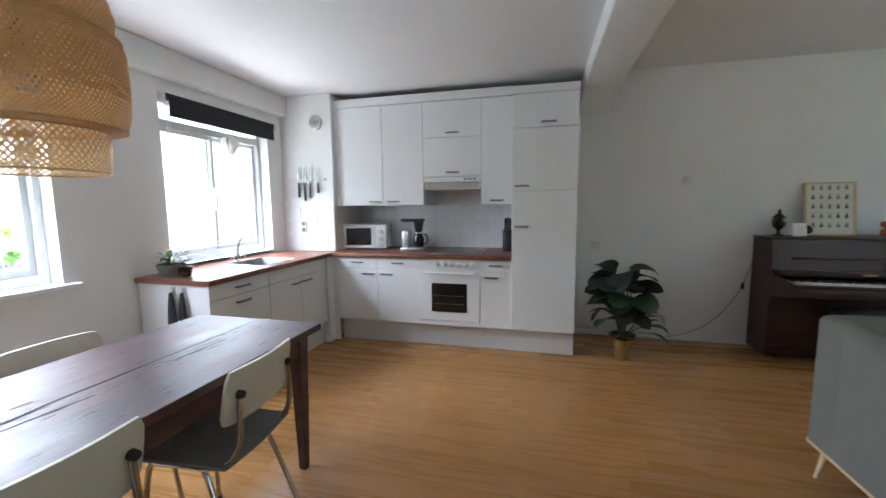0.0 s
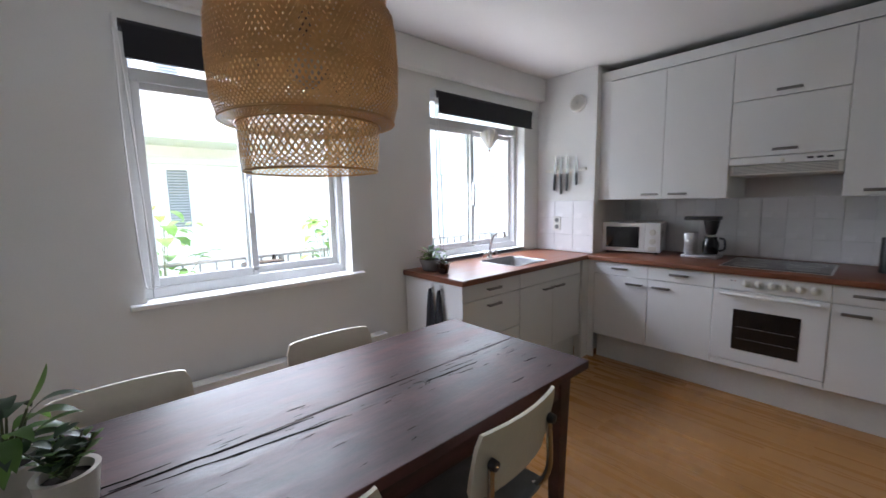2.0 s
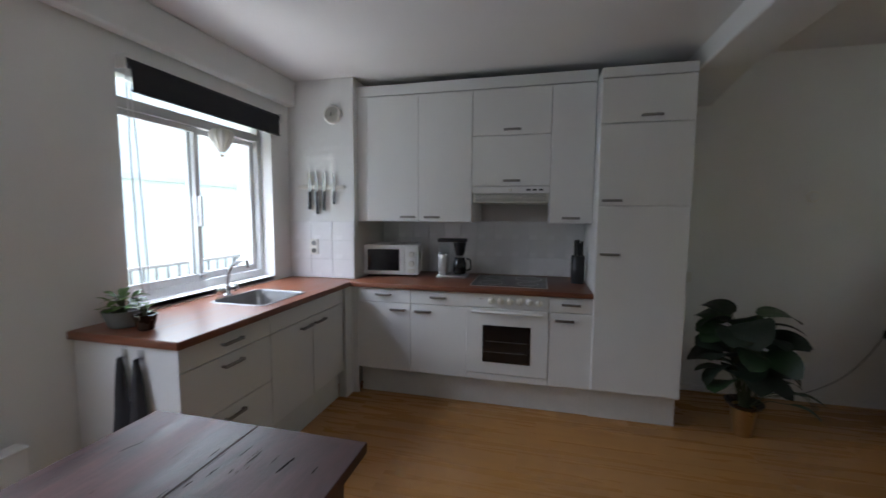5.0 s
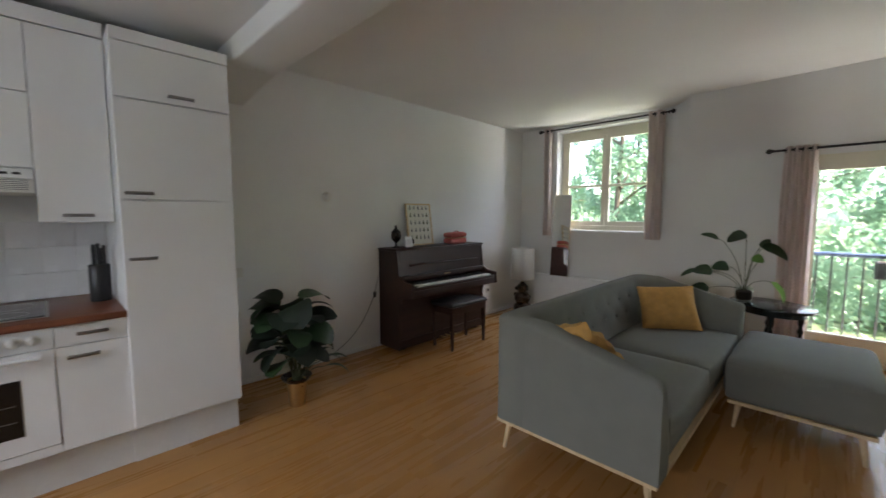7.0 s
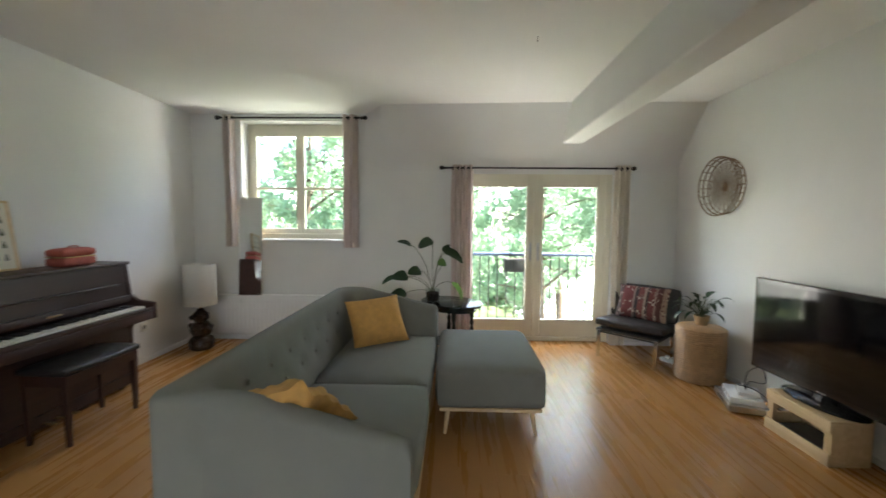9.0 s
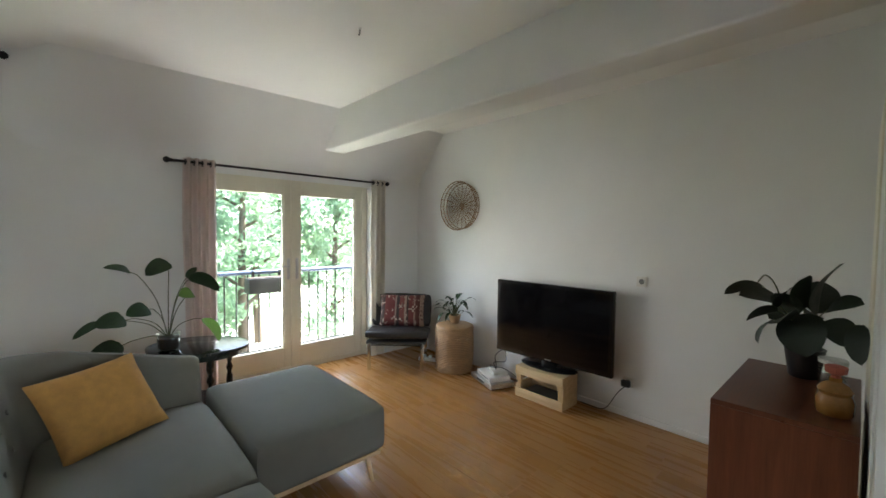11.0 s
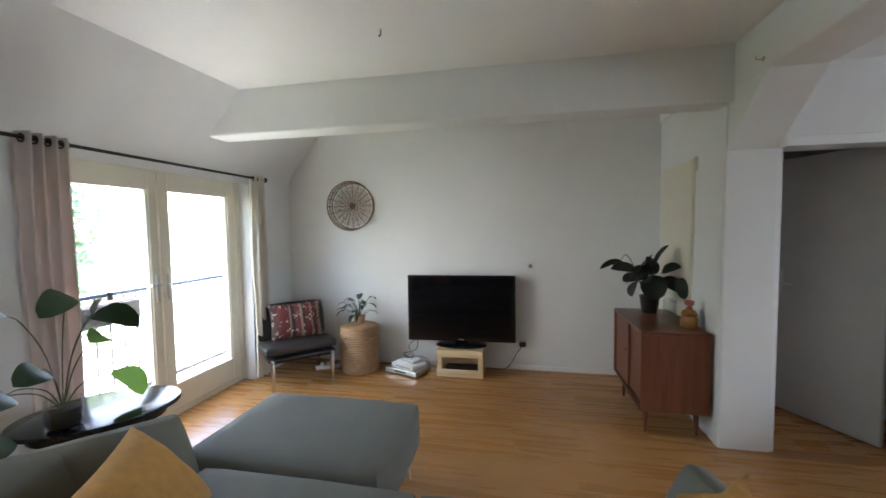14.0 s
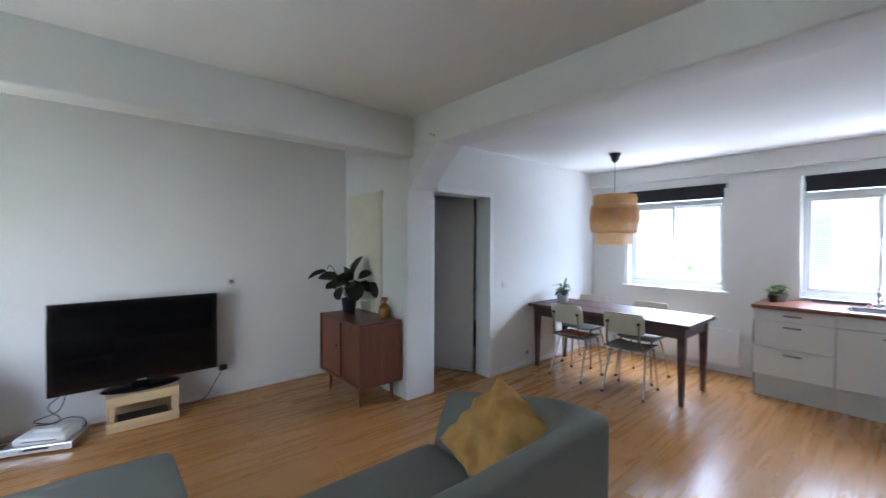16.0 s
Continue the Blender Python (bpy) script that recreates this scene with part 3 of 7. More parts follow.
# casement window in the garden wall
w3 = thing("window_3", "cream casement window with four panes", "window")
w3["kind"] = "structure"
fx0, fx1 = 5.95, 6.02
bm = bmesh.new()
y0, y1, z0, z1 = W3
for u in ((y0, z0, y0 + 0.06, z1), (y1 - 0.06, z0, y1, z1), (y0 + 0.06, z0, y1 - 0.06, z0 + 0.06), (y0 + 0.06, z1 - 0.09, y1 - 0.06, z1)):
    box(fx0, u[0], u[1], fx1, u[2], u[3], 0.004, bm=bm)
part("window_frame", bm, M_TRIM, w3, smooth=False)
ym = (y0 + y1) / 2
for a, b in ((y0 + 0.06, ym + 0.002), (ym + 0.004, y1 - 0.06)):
    s = bmesh.new()
    zb, zt = z0 + 0.062, z1 - 0.092
    for u in ((a, zb, a + 0.05, zt), (b - 0.05, zb, b, zt), (a + 0.05, zb, b - 0.05, zb + 0.06), (a + 0.05, zt - 0.05, b - 0.05, zt), (a + 0.05, 1.815, b - 0.05, 1.843)):
        box(fx0 - 0.02, u[0], u[1], fx0 + 0.03, u[2], u[3], 0.004, bm=s)
    sash = part("sash", s, M_TRIM, w3, smooth=False)
    for c, d in ((zb + 0.06, 1.815), (1.843, zt - 0.05)):
        pane = part("pane", box(fx0 + 0.004, a + 0.05, c, fx0 + 0.008, b - 0.05, d), M_GLASS, sash, smooth=False)
        pane.visible_shadow = False
part("window_sill", box(5.75, y0 - 0.02, z0 - 0.03, 5.945, y1 + 0.02, z0 - 0.002, 0.006), M_WHITE, w3, smooth=False)

# French doors
fd = thing("door_1", "cream wooden French doors with full glass panes, closed", "door")
fd["kind"] = "structure"
y0, y1, z0, z1 = FD
bm = bmesh.new()
for u in ((y0, 0.0, y0 + 0.07, z1), (y1 - 0.07, 0.0, y1, z1), (y0 + 0.07, z1 - 0.075, y1 - 0.07, z1), (y0 + 0.07, 0.0, y1 - 0.07, 0.05)):
    box(5.90, u[0], u[1], 6.0, u[2], u[3], 0.005, bm=bm)
part("door_frame", bm, M_TRIM, fd, smooth=False)
ym = (y0 + y1) / 2
for k, (a, b) in enumerate(((y0 + 0.072, ym - 0.001), (ym + 0.001, y1 - 0.072))):
    s = bmesh.new()
    zb, zt = 0.052, z1 - 0.077
    for u in ((a, zb, a + 0.085, zt), (b - 0.085, zb, b, zt), (a + 0.085, zb, b - 0.085, zb + 0.21), (a + 0.085, zt - 0.16, b - 0.085, zt)):
        box(5.905, u[0], u[1], 5.955, u[2], u[3], 0.006, bm=s)
    leaf_door = part("door_leaf", s, M_TRIM, fd, smooth=False)
    for u in ((a + 0.085, zb + 0.21, a + 0.1, zt - 0.16), (b - 0.1, zb + 0.21, b - 0.085, zt - 0.16)):
        part("glazing_bead", box(5.915, u[0], u[1], 5.945, u[2], u[3], 0.004), M_TRIM, leaf_door, smooth=False)
    pane = part("pane", box(5.928, a + 0.1, zb + 0.212, 5.932, b - 0.1, zt - 0.162), M_GLASS, leaf_door, smooth=False)
    pane.visible_shadow = False
    for zz in (0.3, 1.05, 1.8):
        yy = a + 0.003 if k == 0 else b - 0.003
        part("hinge", rod([(5.9, yy, zz - 0.05), (5.9, yy, zz + 0.05)], 0.008, 8), M_TRIM, leaf_door)
    if k == 1:
        part("cover_strip", box(5.888, a - 0.02, zb, 5.906, a + 0.018, zt, 0.004), M_TRIM, leaf_door, smooth=False)
    yy = a + 0.045 if k else b - 0.045
    h = box(5.893, yy - 0.014, 0.98, 5.905, yy + 0.014, 1.2, 0.003)
    rod([(5.9, yy, 1.12), (5.865, yy, 1.12), (5.862, yy + 0.012, 1.12)], 0.007, 8, bm=h)
    box(5.857, yy - 0.006, 1.112, 5.868, yy + (0.09 if k else -0.09), 1.128, bm=h) if k else None
    part("door_handle", h, M_STEEL, leaf_door)

# inner door to the hall, standing open
dr = thing("door_2", "grey-white flush door standing open into the hall", "door")
dr["kind"] = "structure"
bm = bmesh.new()
for u in ((D1[0] - 0.05, 0.0, D1[0] + 0.012, 2.08), (D1[1] - 0.028, 0.0, D1[1] - 0.001, 2.02), (D1[0] + 0.012, 2.02, D1[1] - 0.001, 2.08)):
    box(u[0], 0.532, u[1], u[2], 0.752 if u[2] < D1[1] - 0.1 or u[1] > 1 else 0.672, u[3], 0.004, bm=bm)
part("door_frame", bm, M_WHITE, dr, smooth=False)
lm = Matrix.Translation((0.685, 0.508, 0)) @ pose(0, 0, 0, 0, 0, -63.5)
leaf_door = part("door_leaf", box(0.0, -0.02, 0.012, 0.72, 0.02, 2.05, 0.003, m=lm), M_DOOR, dr, smooth=False)
for zz in (0.25, 1.0, 1.78):
    part("hinge", rod([lm @ Vector((-0.004, -0.024, zz - 0.045)), lm @ Vector((-0.004, -0.024, zz + 0.045))], 0.009, 8), M_STEEL, leaf_door)
for s in (-1, 1):
    h = box(0.63, s * 0.02, 0.95, 0.67, s * 0.028, 1.17, 0.002, m=lm)
    rod([lm @ Vector((0.65, s * 0.02, 1.05)), lm @ Vector((0.65, s * 0.06, 1.05)), lm @ Vector((0.54, s * 0.065, 1.05))], 0.009, 8, bm=h)
    part("door_handle", h, M_STEEL, leaf_door)

# closed cupboard door in the core wall, and the boxed panel beside it
cd = thing("door_3", "flat cream-painted closed door behind the sideboard", "door")
cd["kind"] = "structure"
part("door_leaf", box(CX1 - 0.02, -0.50, 0.0, CX1 + 0.014, 0.185, 2.05, 0.004), M_TRIM, cd, smooth=False)
part("door_frame", box(CX1 - 0.02, 0.192, 0.0, CX1 + 0.012, 0.213, 2.062, 0.003), M_TRIM, cd, smooth=False)
struct("trim_panel", box(CX1 - 0.02, 0.235, 0.0, CX1 + 0.008, CY - 0.004, 1.955, 0.003), M_WALL, "white boxed panel on the column")

# skirting
for n, b in (("baseboard_north", (1.46, YN - 0.012, 0.0, XE, YN, 0.05)), ("baseboard_south", (CX1 + 0.03, YS, 0.0, XE, YS + 0.012, 0.05)),
             ("baseboard_east_a", (XE - 0.012, YS + 0.012, 0.0, XE, FD[0] - 0.001, 0.05)), ("baseboard_east_b", (XE - 0.012, FD[1] + 0.001, 0.0, XE, YN - 0.012, 0.05)),
             ("baseboard_hall", (-1.45, 0.735, 0.0, D1[0] - 0.052, 0.747, 0.05)), ("baseboard_west", (XW, 0.747, 0.0, XW + 0.012, 2.78, 0.05))):
    struct(n, box(*b, 0.003), M_WHITE, "low white skirting board")


def wall_plate(name, label, category, m, w=0.08, h=0.08, kind="switch"):
    t = new(name)
    t.matrix_basis = m
    tagged(t, label, category)
    part("plate", box(-w / 2, -0.008, -h / 2, w / 2, 0, h / 2, 0.003), M_SWITCH, t)
    if kind == "switch":
        part("rocker", box(-w * 0.3, -0.013, -h * 0.3, w * 0.3, -0.008, h * 0.3, 0.002), M_SWITCH, t)
    else:
        for s in ((0,) if h < 0.1 else (-h * 0.24, h * 0.24)):
            part("socket", lathe([(0.021, 0), (0.021, 0.002), (0.019, 0.0), (0.018, -0.004)], 16, m=pose(0, -0.009, s, 90, 0, 0)), M_GREYSEAT, t)
    return t


wall_plate("light_switch", "cream plastic light switch on the white wall", "switch", pose(0.405, 0.735, 1.027, 0, 0, 180))
wall_plate("light_switch", "cream plastic switch beside the tall cabinet", "switch", pose(1.64, YN, 0.955))
wall_plate("wall_socket", "cream wall socket beside the television", "socket", pose(2.98, YS, 1.12, 0, 0, 180), kind="socket")
wall_plate("wall_socket", "double white socket on the tiled pier", "socket", pose(-1.37, 4.433, 1.174), 0.075, 0.13, kind="socket")
wall_plate("wall_socket", "dark-aged wall socket near the piano", "socket", pose(4.95, YN, 0.36), kind="socket")
wall_plate("wall_socket", "cream socket low on the hall wall", "socket", pose(-0.02, 0.735, 0.167, 0, 0, 180), kind="socket")
t = thing("thermostat", "small round grey wall thermostat", "thermostat", 2.46, YN, 1.60)
part("base", lathe([(0.045, 0), (0.045, 0.012), (0.04, 0.02)], 24, m=pose(0, 0, 0, 90, 0, 0)), M_SWITCH, t)
part("dial", lathe([(0.03, 0.02), (0.029, 0.032), (0.02, 0.036)], 24, m=pose(0, 0, 0, 90, 0, 0)), M_PLINTH, t, "grey dial")
t = thing("smoke_alarm", "round white vent disc on the pier wall", "vent", -1.18, 4.44, 2.245)
part("body", lathe([(0.075, 0), (0.075, 0.018), (0.066, 0.028)], 28, m=pose(0, 0, 0, 90, 0, 0)), M_SWITCH, t)
for r in (0.018, 0.034, 0.05):
    part("slot_ring", lathe([(r, 0.028), (r, 0.032), (r + 0.008, 0.032), (r + 0.008, 0.028)], 24, m=pose(0, 0, 0, 90, 0, 0)), M_SWITCH, t)


def radiator(name, label, x, y0, y1, z0, z1, facing):
    """A ribbed panel radiator on a wall across x; facing: +1 or -1."""
    r = thing(name, label, "radiator", x, (y0 + y1) / 2, z0)
    h, L = z1 - z0, (y1 - y0) / 2
    d = facing
    part("panel", box(min(0.03 * d, 0.09 * d), -L, 0, max(0.03 * d, 0.09 * d), L, h, 0.012), M_WHITE, r)
    n = int((2 * L - 0.1) / 0.05)
    bm = bmesh.new()
    for i in range(n):
        yy = -L + 0.06 + i * 0.05
        box(min(0.09 * d, 0.0915 * d), yy, 0.05, max(0.09 * d, 0.0915 * d), yy + 0.02, h - 0.05, 0.002, 1, bm=bm)
    part("ribs", bm, M_WHITE, r)
    part("top_grille", box(min(0.02 * d, 0.1 * d), -L + 0.004, h, max(0.02 * d, 0.1 * d), L - 0.004, h + 0.012, 0.004), M_WHITE, r)
    v = rod([(0.06 * d, -L - 0.05, 0.06), (0.06 * d, -L, 0.06)], 0.012, 10)
    rod([(0.06 * d, -L - 0.05, -z0 + 0.01), (0.06 * d, -L - 0.05, 0.06)], 0.008, 8, bm=v)
    part("valve_pipe", v, M_WHITE, r)
    part("valve_knob", lathe([(0.018, 0), (0.022, 0.01), (0.02, 0.05), (0.012, 0.055)], 14, m=pose(0.06 * d, -L - 0.05, 0.06)), M_SWITCH, r)
    for yy in (-L * 0.6, L * 0.6):
        part("bracket", box(min(0, 0.03 * d), yy - 0.02, 0.05, max(0, 0.03 * d), yy + 0.02, h - 0.05), M_WHITE, r)
    return r


radiator("radiator", "white panel radiator under the window beside the table", XW + 0.002, 1.15, 2.56, 0.10, 0.505, 1)
radiator("radiator", "long low white radiator under the garden window", XE - 0.014, 2.62, 4.75, 0.10, 0.55, -1)

# ---- kitchen ----
FY = 4.33          # fronts of the base units


def front(parent, x0, x1, z0, z1, y, handle=None, th=0.018, bar=0.125, m=None):
    """A door or drawer front on a unit; handle: (x, z)."""
    d = part("door", box(x0 + 0.0015, y, z0 + 0.0015, x1 - 0.0015, y + th, z1 - 0.0015, 0.002, 1, m=m), M_CAB, parent, smooth=False)
    if handle:
        hb = handle_bar(bar)
        hb.transform((m or Matrix()) @ pose(handle[0], y, handle[1]))
        part("handle", hb, M_NICKEL, d, "dull nickel bar handle")
    return d


def base_unit(x0, x1, label, drawer=True, doors=1, hx=None):
    u = thing("base_cabinet", label, "cabinet", (x0 + x1) / 2, FY, 0, group="base cabinets")
    w = (x1 - x0) / 2
    part("body", box(-w + 0.001, 0.021, 0.22, w - 0.001, 0.60, 0.875), M_CAB, u, smooth=False)
    part("plinth", box(-w, 0.075, 0, w, 0.095, 0.218), M_PLINTH, u, smooth=False)
    if drawer:
        front(u, -w, w, 0.765, 0.873, 0, (hx[0] if hx else 0, 0.825))
    front(u, -w, w, 0.222, 0.763 if drawer else 0.873, 0, (hx[1] if hx else 0, 0.71))
    return u


base_unit(-0.93, -0.49, "white base cabinet with one drawer and a door", hx=(0.0, 0.12))
base_unit(-0.49, -0.05, "white base cabinet with one drawer and a door", hx=(0.0, -0.12))
base_unit(0.545, 0.838, "narrow white base cabinet with drawer beside the oven", hx=(0.0, -0.04))
struct("trim_filler", box(-1.003, FY + 0.004, 0.0, -0.932, FY + 0.024, 0.875), M_CAB, "white filler strip")
# oven
ov = thing("oven", "white built-in oven with a dark glass window", "oven", 0.2475, FY, 0)
part("body", box(-0.295, 0.02, 0.22, 0.295, 0.58, 0.872), M_CAB, ov, smooth=False)
part("plinth", box(-0.2975, 0.075, 0, 0.2975, 0.095, 0.218), M_PLINTH, ov, smooth=False)
part("base_strip", box(-0.296, 0, 0.222, 0.296, 0.018, 0.268, 0.002), M_CAB, ov, smooth=False)
part("control_panel", box(-0.296, 0.0, 0.77, 0.296, 0.018, 0.873, 0.003), M_CAB, ov, smooth=False)
od = part("oven_door", box(-0.296, -0.004, 0.272, 0.296, 0.018, 0.764, 0.004), M_CAB, ov, smooth=False)
part("glass", box(-0.175, -0.0075, 0.36, 0.172, -0.003, 0.64, 0.002), M_GLOSSBLACK, od, "dark glass window", smooth=False)
rk = bmesh.new()
for zz in (0.44, 0.52):
    rod([(-0.15, -0.009, zz), (0.15, -0.009, zz)], 0.0015, 6, bm=rk)
part("rack", rk, M_NICKEL, od)
hb = rod([(-0.25, -0.045, 0.745), (0.25, -0.045, 0.745)], 0.011, 10)
for s in (-0.22, 0.22):
    rod([(s, -0.045, 0.745), (s, 0, 0.74)], 0.008, 8, bm=hb)
part("handle", hb, M_WHITE, od, "white bar handle")
for i in range(6):
    k = lathe([(0.026, 0), (0.025, 0.006), (0.019, 0.008), (0.017, 0.026), (0.012, 0.029)], 18, m=pose(-0.115 + i * 0.068, 0, 0.822, 90, 0, 0))
    box(-0.115 + i * 0.068 - 0.003, -0.034, 0.806, -0.115 + i * 0.068 + 0.003, -0.026, 0.838, 0.001, bm=k)
    part("knob", k, M_SWITCH, ov, "cream control knob")
for i in range(2):
    part("indicator", box(-0.2 + i * 0.02, -0.002, 0.83, -0.192 + i * 0.02, 0.002, 0.836), M_RED if i else M_BLACK, ov)
# worktop
wt = thing("worktop", "red-brown laminate worktop with a rounded front edge", "worktop", 0, 0, 0.877)
part("slab", box(-1.003, FY - 0.022, 0, 0.834, YN - 0.012, 0.037, 0.006), M_WORKTOP, wt)
part("front_edge", box(-1.003, FY - 0.0265, 0.001, 0.834, FY - 0.0225, 0.035, 0.0015), M_WORKTOP, wt, "darker rounded front edge")
wt2 = thing("worktop", "red-brown laminate worktop under the sink window", "worktop", 0, 0, 0.877)
top = bmesh.new()
SX0, SX1, SY0, SY1 = -1.45, -1.085, 3.42, 3.84
for b in ((XW + 0.002, 2.775, -0.985, SY0), (XW + 0.002, SY1, -0.985, 4.438), (XW + 0.002, SY0, SX0, SY1), (SX1, SY0, -0.985, SY1)):
    box(b[0], b[1], 0, b[2], b[3], 0.037, bm=top)
bmesh.ops.remove_doubles(top, verts=list(top.verts), dist=0.0005)
part("slab", top, M_WORKTOP_Y, wt2, smooth=False)
part("front_edge", box(-0.9845, 2.775, 0.001, -0.9805, 4.307, 0.035, 0.0015), M_WORKTOP_Y, wt2, "darker rounded front edge")
part("end_edge", box(XW + 0.002, 2.7705, 0.001, -0.985, 2.7745, 0.035, 0.0015), M_WORKTOP, wt2)
sk = thing("sink", "stainless steel inset sink", "sink", 0, 0, 0.914)
bm = bmesh.new()
lo = 0.03
rings = []
for (dx, z) in ((0.018, 0.001), (0.016, 0.004), (0.0, 0.004), (-0.006, -0.01), (-0.012, -0.13), (-0.03, -0.15)):
    pts = []
    r = 0.045 + dx * 0.6
    for cxx, cyy, a0 in ((SX1 + dx - r, SY1 + dx - r, 0), (SX0 - dx + r, SY1 + dx - r, 90), (SX0 - dx + r, SY0 - dx + r, 180), (SX1 + dx - r, SY0 - dx + r, 270)):
        for k in range(5):
            a = radians(a0 + 22.5 * k)
            pts.append(bm.verts.new((cxx + r * math.cos(a), cyy + r * math.sin(a), z)))
    rings.append(pts)
for a, b in zip(rings, rings[1:]):
    for k in range(20):
        bm.faces.new((a[k], a[(k + 1) % 20], b[(k + 1) % 20], b[k]))
bm.faces.new(rings[-1])
bmesh.ops.recalc_face_normals(bm, faces=list(bm.faces))
part("basin", bm, M_BASIN, sk)
part("drain", lathe([(0.04, 0), (0.04, 0.003), (0.02, 0.004)], 20, m=pose((SX0 + SX1) / 2, 3.63, -0.149)), M_CHROME, sk)
tp = thing("tap", "chrome mixer tap with a curved spout", "tap", -1.51, 3.62, 0.914)
part("body", lathe([(0.028, 0), (0.028, 0.006), (0.021, 0.01), (0.02, 0.06), (0.014, 0.068)], 20), M_CHROME, tp)
part("spout", rod(arc([(0, 0, 0.06), (0.015, -0.005, 0.13), (0.06, -0.015, 0.2), (0.14, -0.04, 0.235), (0.2, -0.055, 0.235), (0.215, -0.06, 0.2)]), 0.011, 12), M_CHROME, tp)
for s in (-1, 1):
    k = rod([(0, 0, 0.035), (0, s * 0.045, 0.04)], 0.012, 10)
    join(k, lathe([(0.012, 0.0), (0.026, 0.004), (0.027, 0.03), (0.018, 0.036)], 8, m=Matrix.Translation((0, s * 0.045, 0.04)) @ pose(0, 0, 0, -90 * s, 0, 0)))
    part("valve_handle", k, M_CHROME, tp)


# units under the side worktop: fronts face +x
def side_unit(y0, y1, label):
    return thing("base_cabinet", label, "cabinet", -1.005, (y0 + y1) / 2, 0, 90, group="base cabinets")


u = side_unit(2.79, 3.375, "white drawer unit with three drawers")
w = 0.2925
part("body", box(-w + 0.001, 0.021, 0.22, w - 0.001, 0.585, 0.875), M_CAB, u, smooth=False)
part("end_panel", box(-w - 0.001, 0.0, 0.0, -w + 0.0005, 0.585, 0.875), M_CAB, u, smooth=False)
part("plinth", box(-w + 0.002, 0.05, 0, w, 0.07, 0.218), M_PLINTH, u, smooth=False)
for a, b in ((0.765, 0.873), (0.5, 0.763), (0.222, 0.498)):
    front(u, -w, w, a, b, 0, (0, b - 0.05), bar=0.13)
u = side_unit(3.377, 4.225, "white sink base cabinet with a pair of doors")
w = 0.424
part("body", box(-w + 0.001, 0.021, 0.22, w - 0.001, 0.585, 0.70), M_CAB, u, smooth=False)
part("plinth", box(-w, 0.05, 0, w, 0.07, 0.218), M_PLINTH, u, smooth=False)
part("false_front", box(-w + 0.0015, 0, 0.766, w - 0.0015, 0.018, 0.872, 0.002, 1), M_CAB, u, smooth=False)
front(u, -w, 0, 0.222, 0.763, 0, (-0.08, 0.715))
front(u, 0, w, 0.222, 0.763, 0, (0.08, 0.715))
struct("trim_plinth_corner", box(-1.05, 4.228, 0.0, -1.004, 4.44, 0.216), M_PLINTH, "pale plinth piece in the corner")
struct("trim_corner", box(-1.003, 4.228, 0.0, -0.985, 4.44, 0.875), M_CAB, "white corner filler panel")

# tall unit
tu = thing("tall_cabinet", "tall white built-in fridge cabinet with three doors", "cabinet", 1.112, 4.305, 0)
part("body", box(-0.276, 0.021, 0.22, 0.284, 0.75, 2.405, 0.002), M_CAB, tu, smooth=False)
part("plinth", box(-0.276, 0.09, 0, 0.284, 0.11, 0.218), M_PLINTH, tu, smooth=False)
part("plinth_side", box(0.264, 0.111, 0, 0.284, 0.74, 0.218), M_PLINTH, tu, smooth=False)
front(tu, -0.276, 0.284, 0.235, 1.507, 0, (-0.19, 1.19))
front(tu, -0.276, 0.284, 1.513, 2.045, 0, (-0.19, 1.548))
front(tu, -0.276, 0.284, 2.051, 2.335, 0, (0.03, 2.09))
part("cornice", box(-0.276, -0.002, 2.341, 0.284, 0.02, 2.405, 0.002), M_CAB, tu, smooth=False)

# wall units
UY = 4.50


def wall_unit(x0, x1, z0, label, hx, splits=()):
    u = thing("wall_cabinet", label, "cabinet", (x0 + x1) / 2, UY, 0, group="wall cabinets")
    w = (x1 - x0) / 2
    part("body", box(-w + 0.001, 0.02, z0, w - 0.001, YN - UY - 0.002, 2.385, 0.001), M_CAB, u, smooth=False)
    zs = [z0, *splits, 2.383]
    for a, b in zip(zs, zs[1:]):
        front(u, -w, w, a + 0.001, b - 0.001, 0, (hx, a + 0.038))
    return u


wall_unit(-0.91, -0.48, 1.39, "white wall cabinet with one tall door", 0.13)
wall_unit(-0.48, -0.05, 1.39, "white wall cabinet with one tall door", -0.1)
wall_unit(-0.05, 0.53, 1.665, "white wall cabinet with two flap doors above the hood", 0.01, (2.04,))
wall_unit(0.53, 0.832, 1.39, "narrow white wall cabinet", 0.0)
struct("trim_cornice", box(-1.003, UY + 0.006, 2.389, 0.833, UY + 0.05, 2.468), M_CAB, "white cornice over the wall cabinets")
struct("trim_upper_filler", box(-1.003, UY + 0.008, 1.39, -0.912, UY + 0.03, 2.388), M_CAB, "white filler beside the wall cabinets")
hd = thing("cooker_hood", "cream slide-under cooker hood with a slatted grille", "hood", 0.24, UY, 1.6)
part("body", box(-0.287, 0.0, 0.012, 0.287, 0.5, 0.062, 0.004), M_CAB, hd, smooth=False)
part("lower_housing", box(-0.285, 0.022, -0.058, 0.285, 0.5, 0.011, 0.004), M_SWITCH, hd, smooth=False)
part("grille_back", box(-0.262, 0.0185, -0.05, 0.262, 0.0218, 0.006), M_GREYSEAT, hd, smooth=False)
for i in range(6):
    part("slat", box(-0.262, 0.008, -0.049 + i * 0.0092, 0.262, 0.0183, -0.0445 + i * 0.0092), M_SWITCH, hd, smooth=False)
part("dial", lathe([(0.012, 0), (0.011, 0.012)], 14, m=pose(0, 0, 0.036, 90, 0, 0)), M_SWITCH, hd)
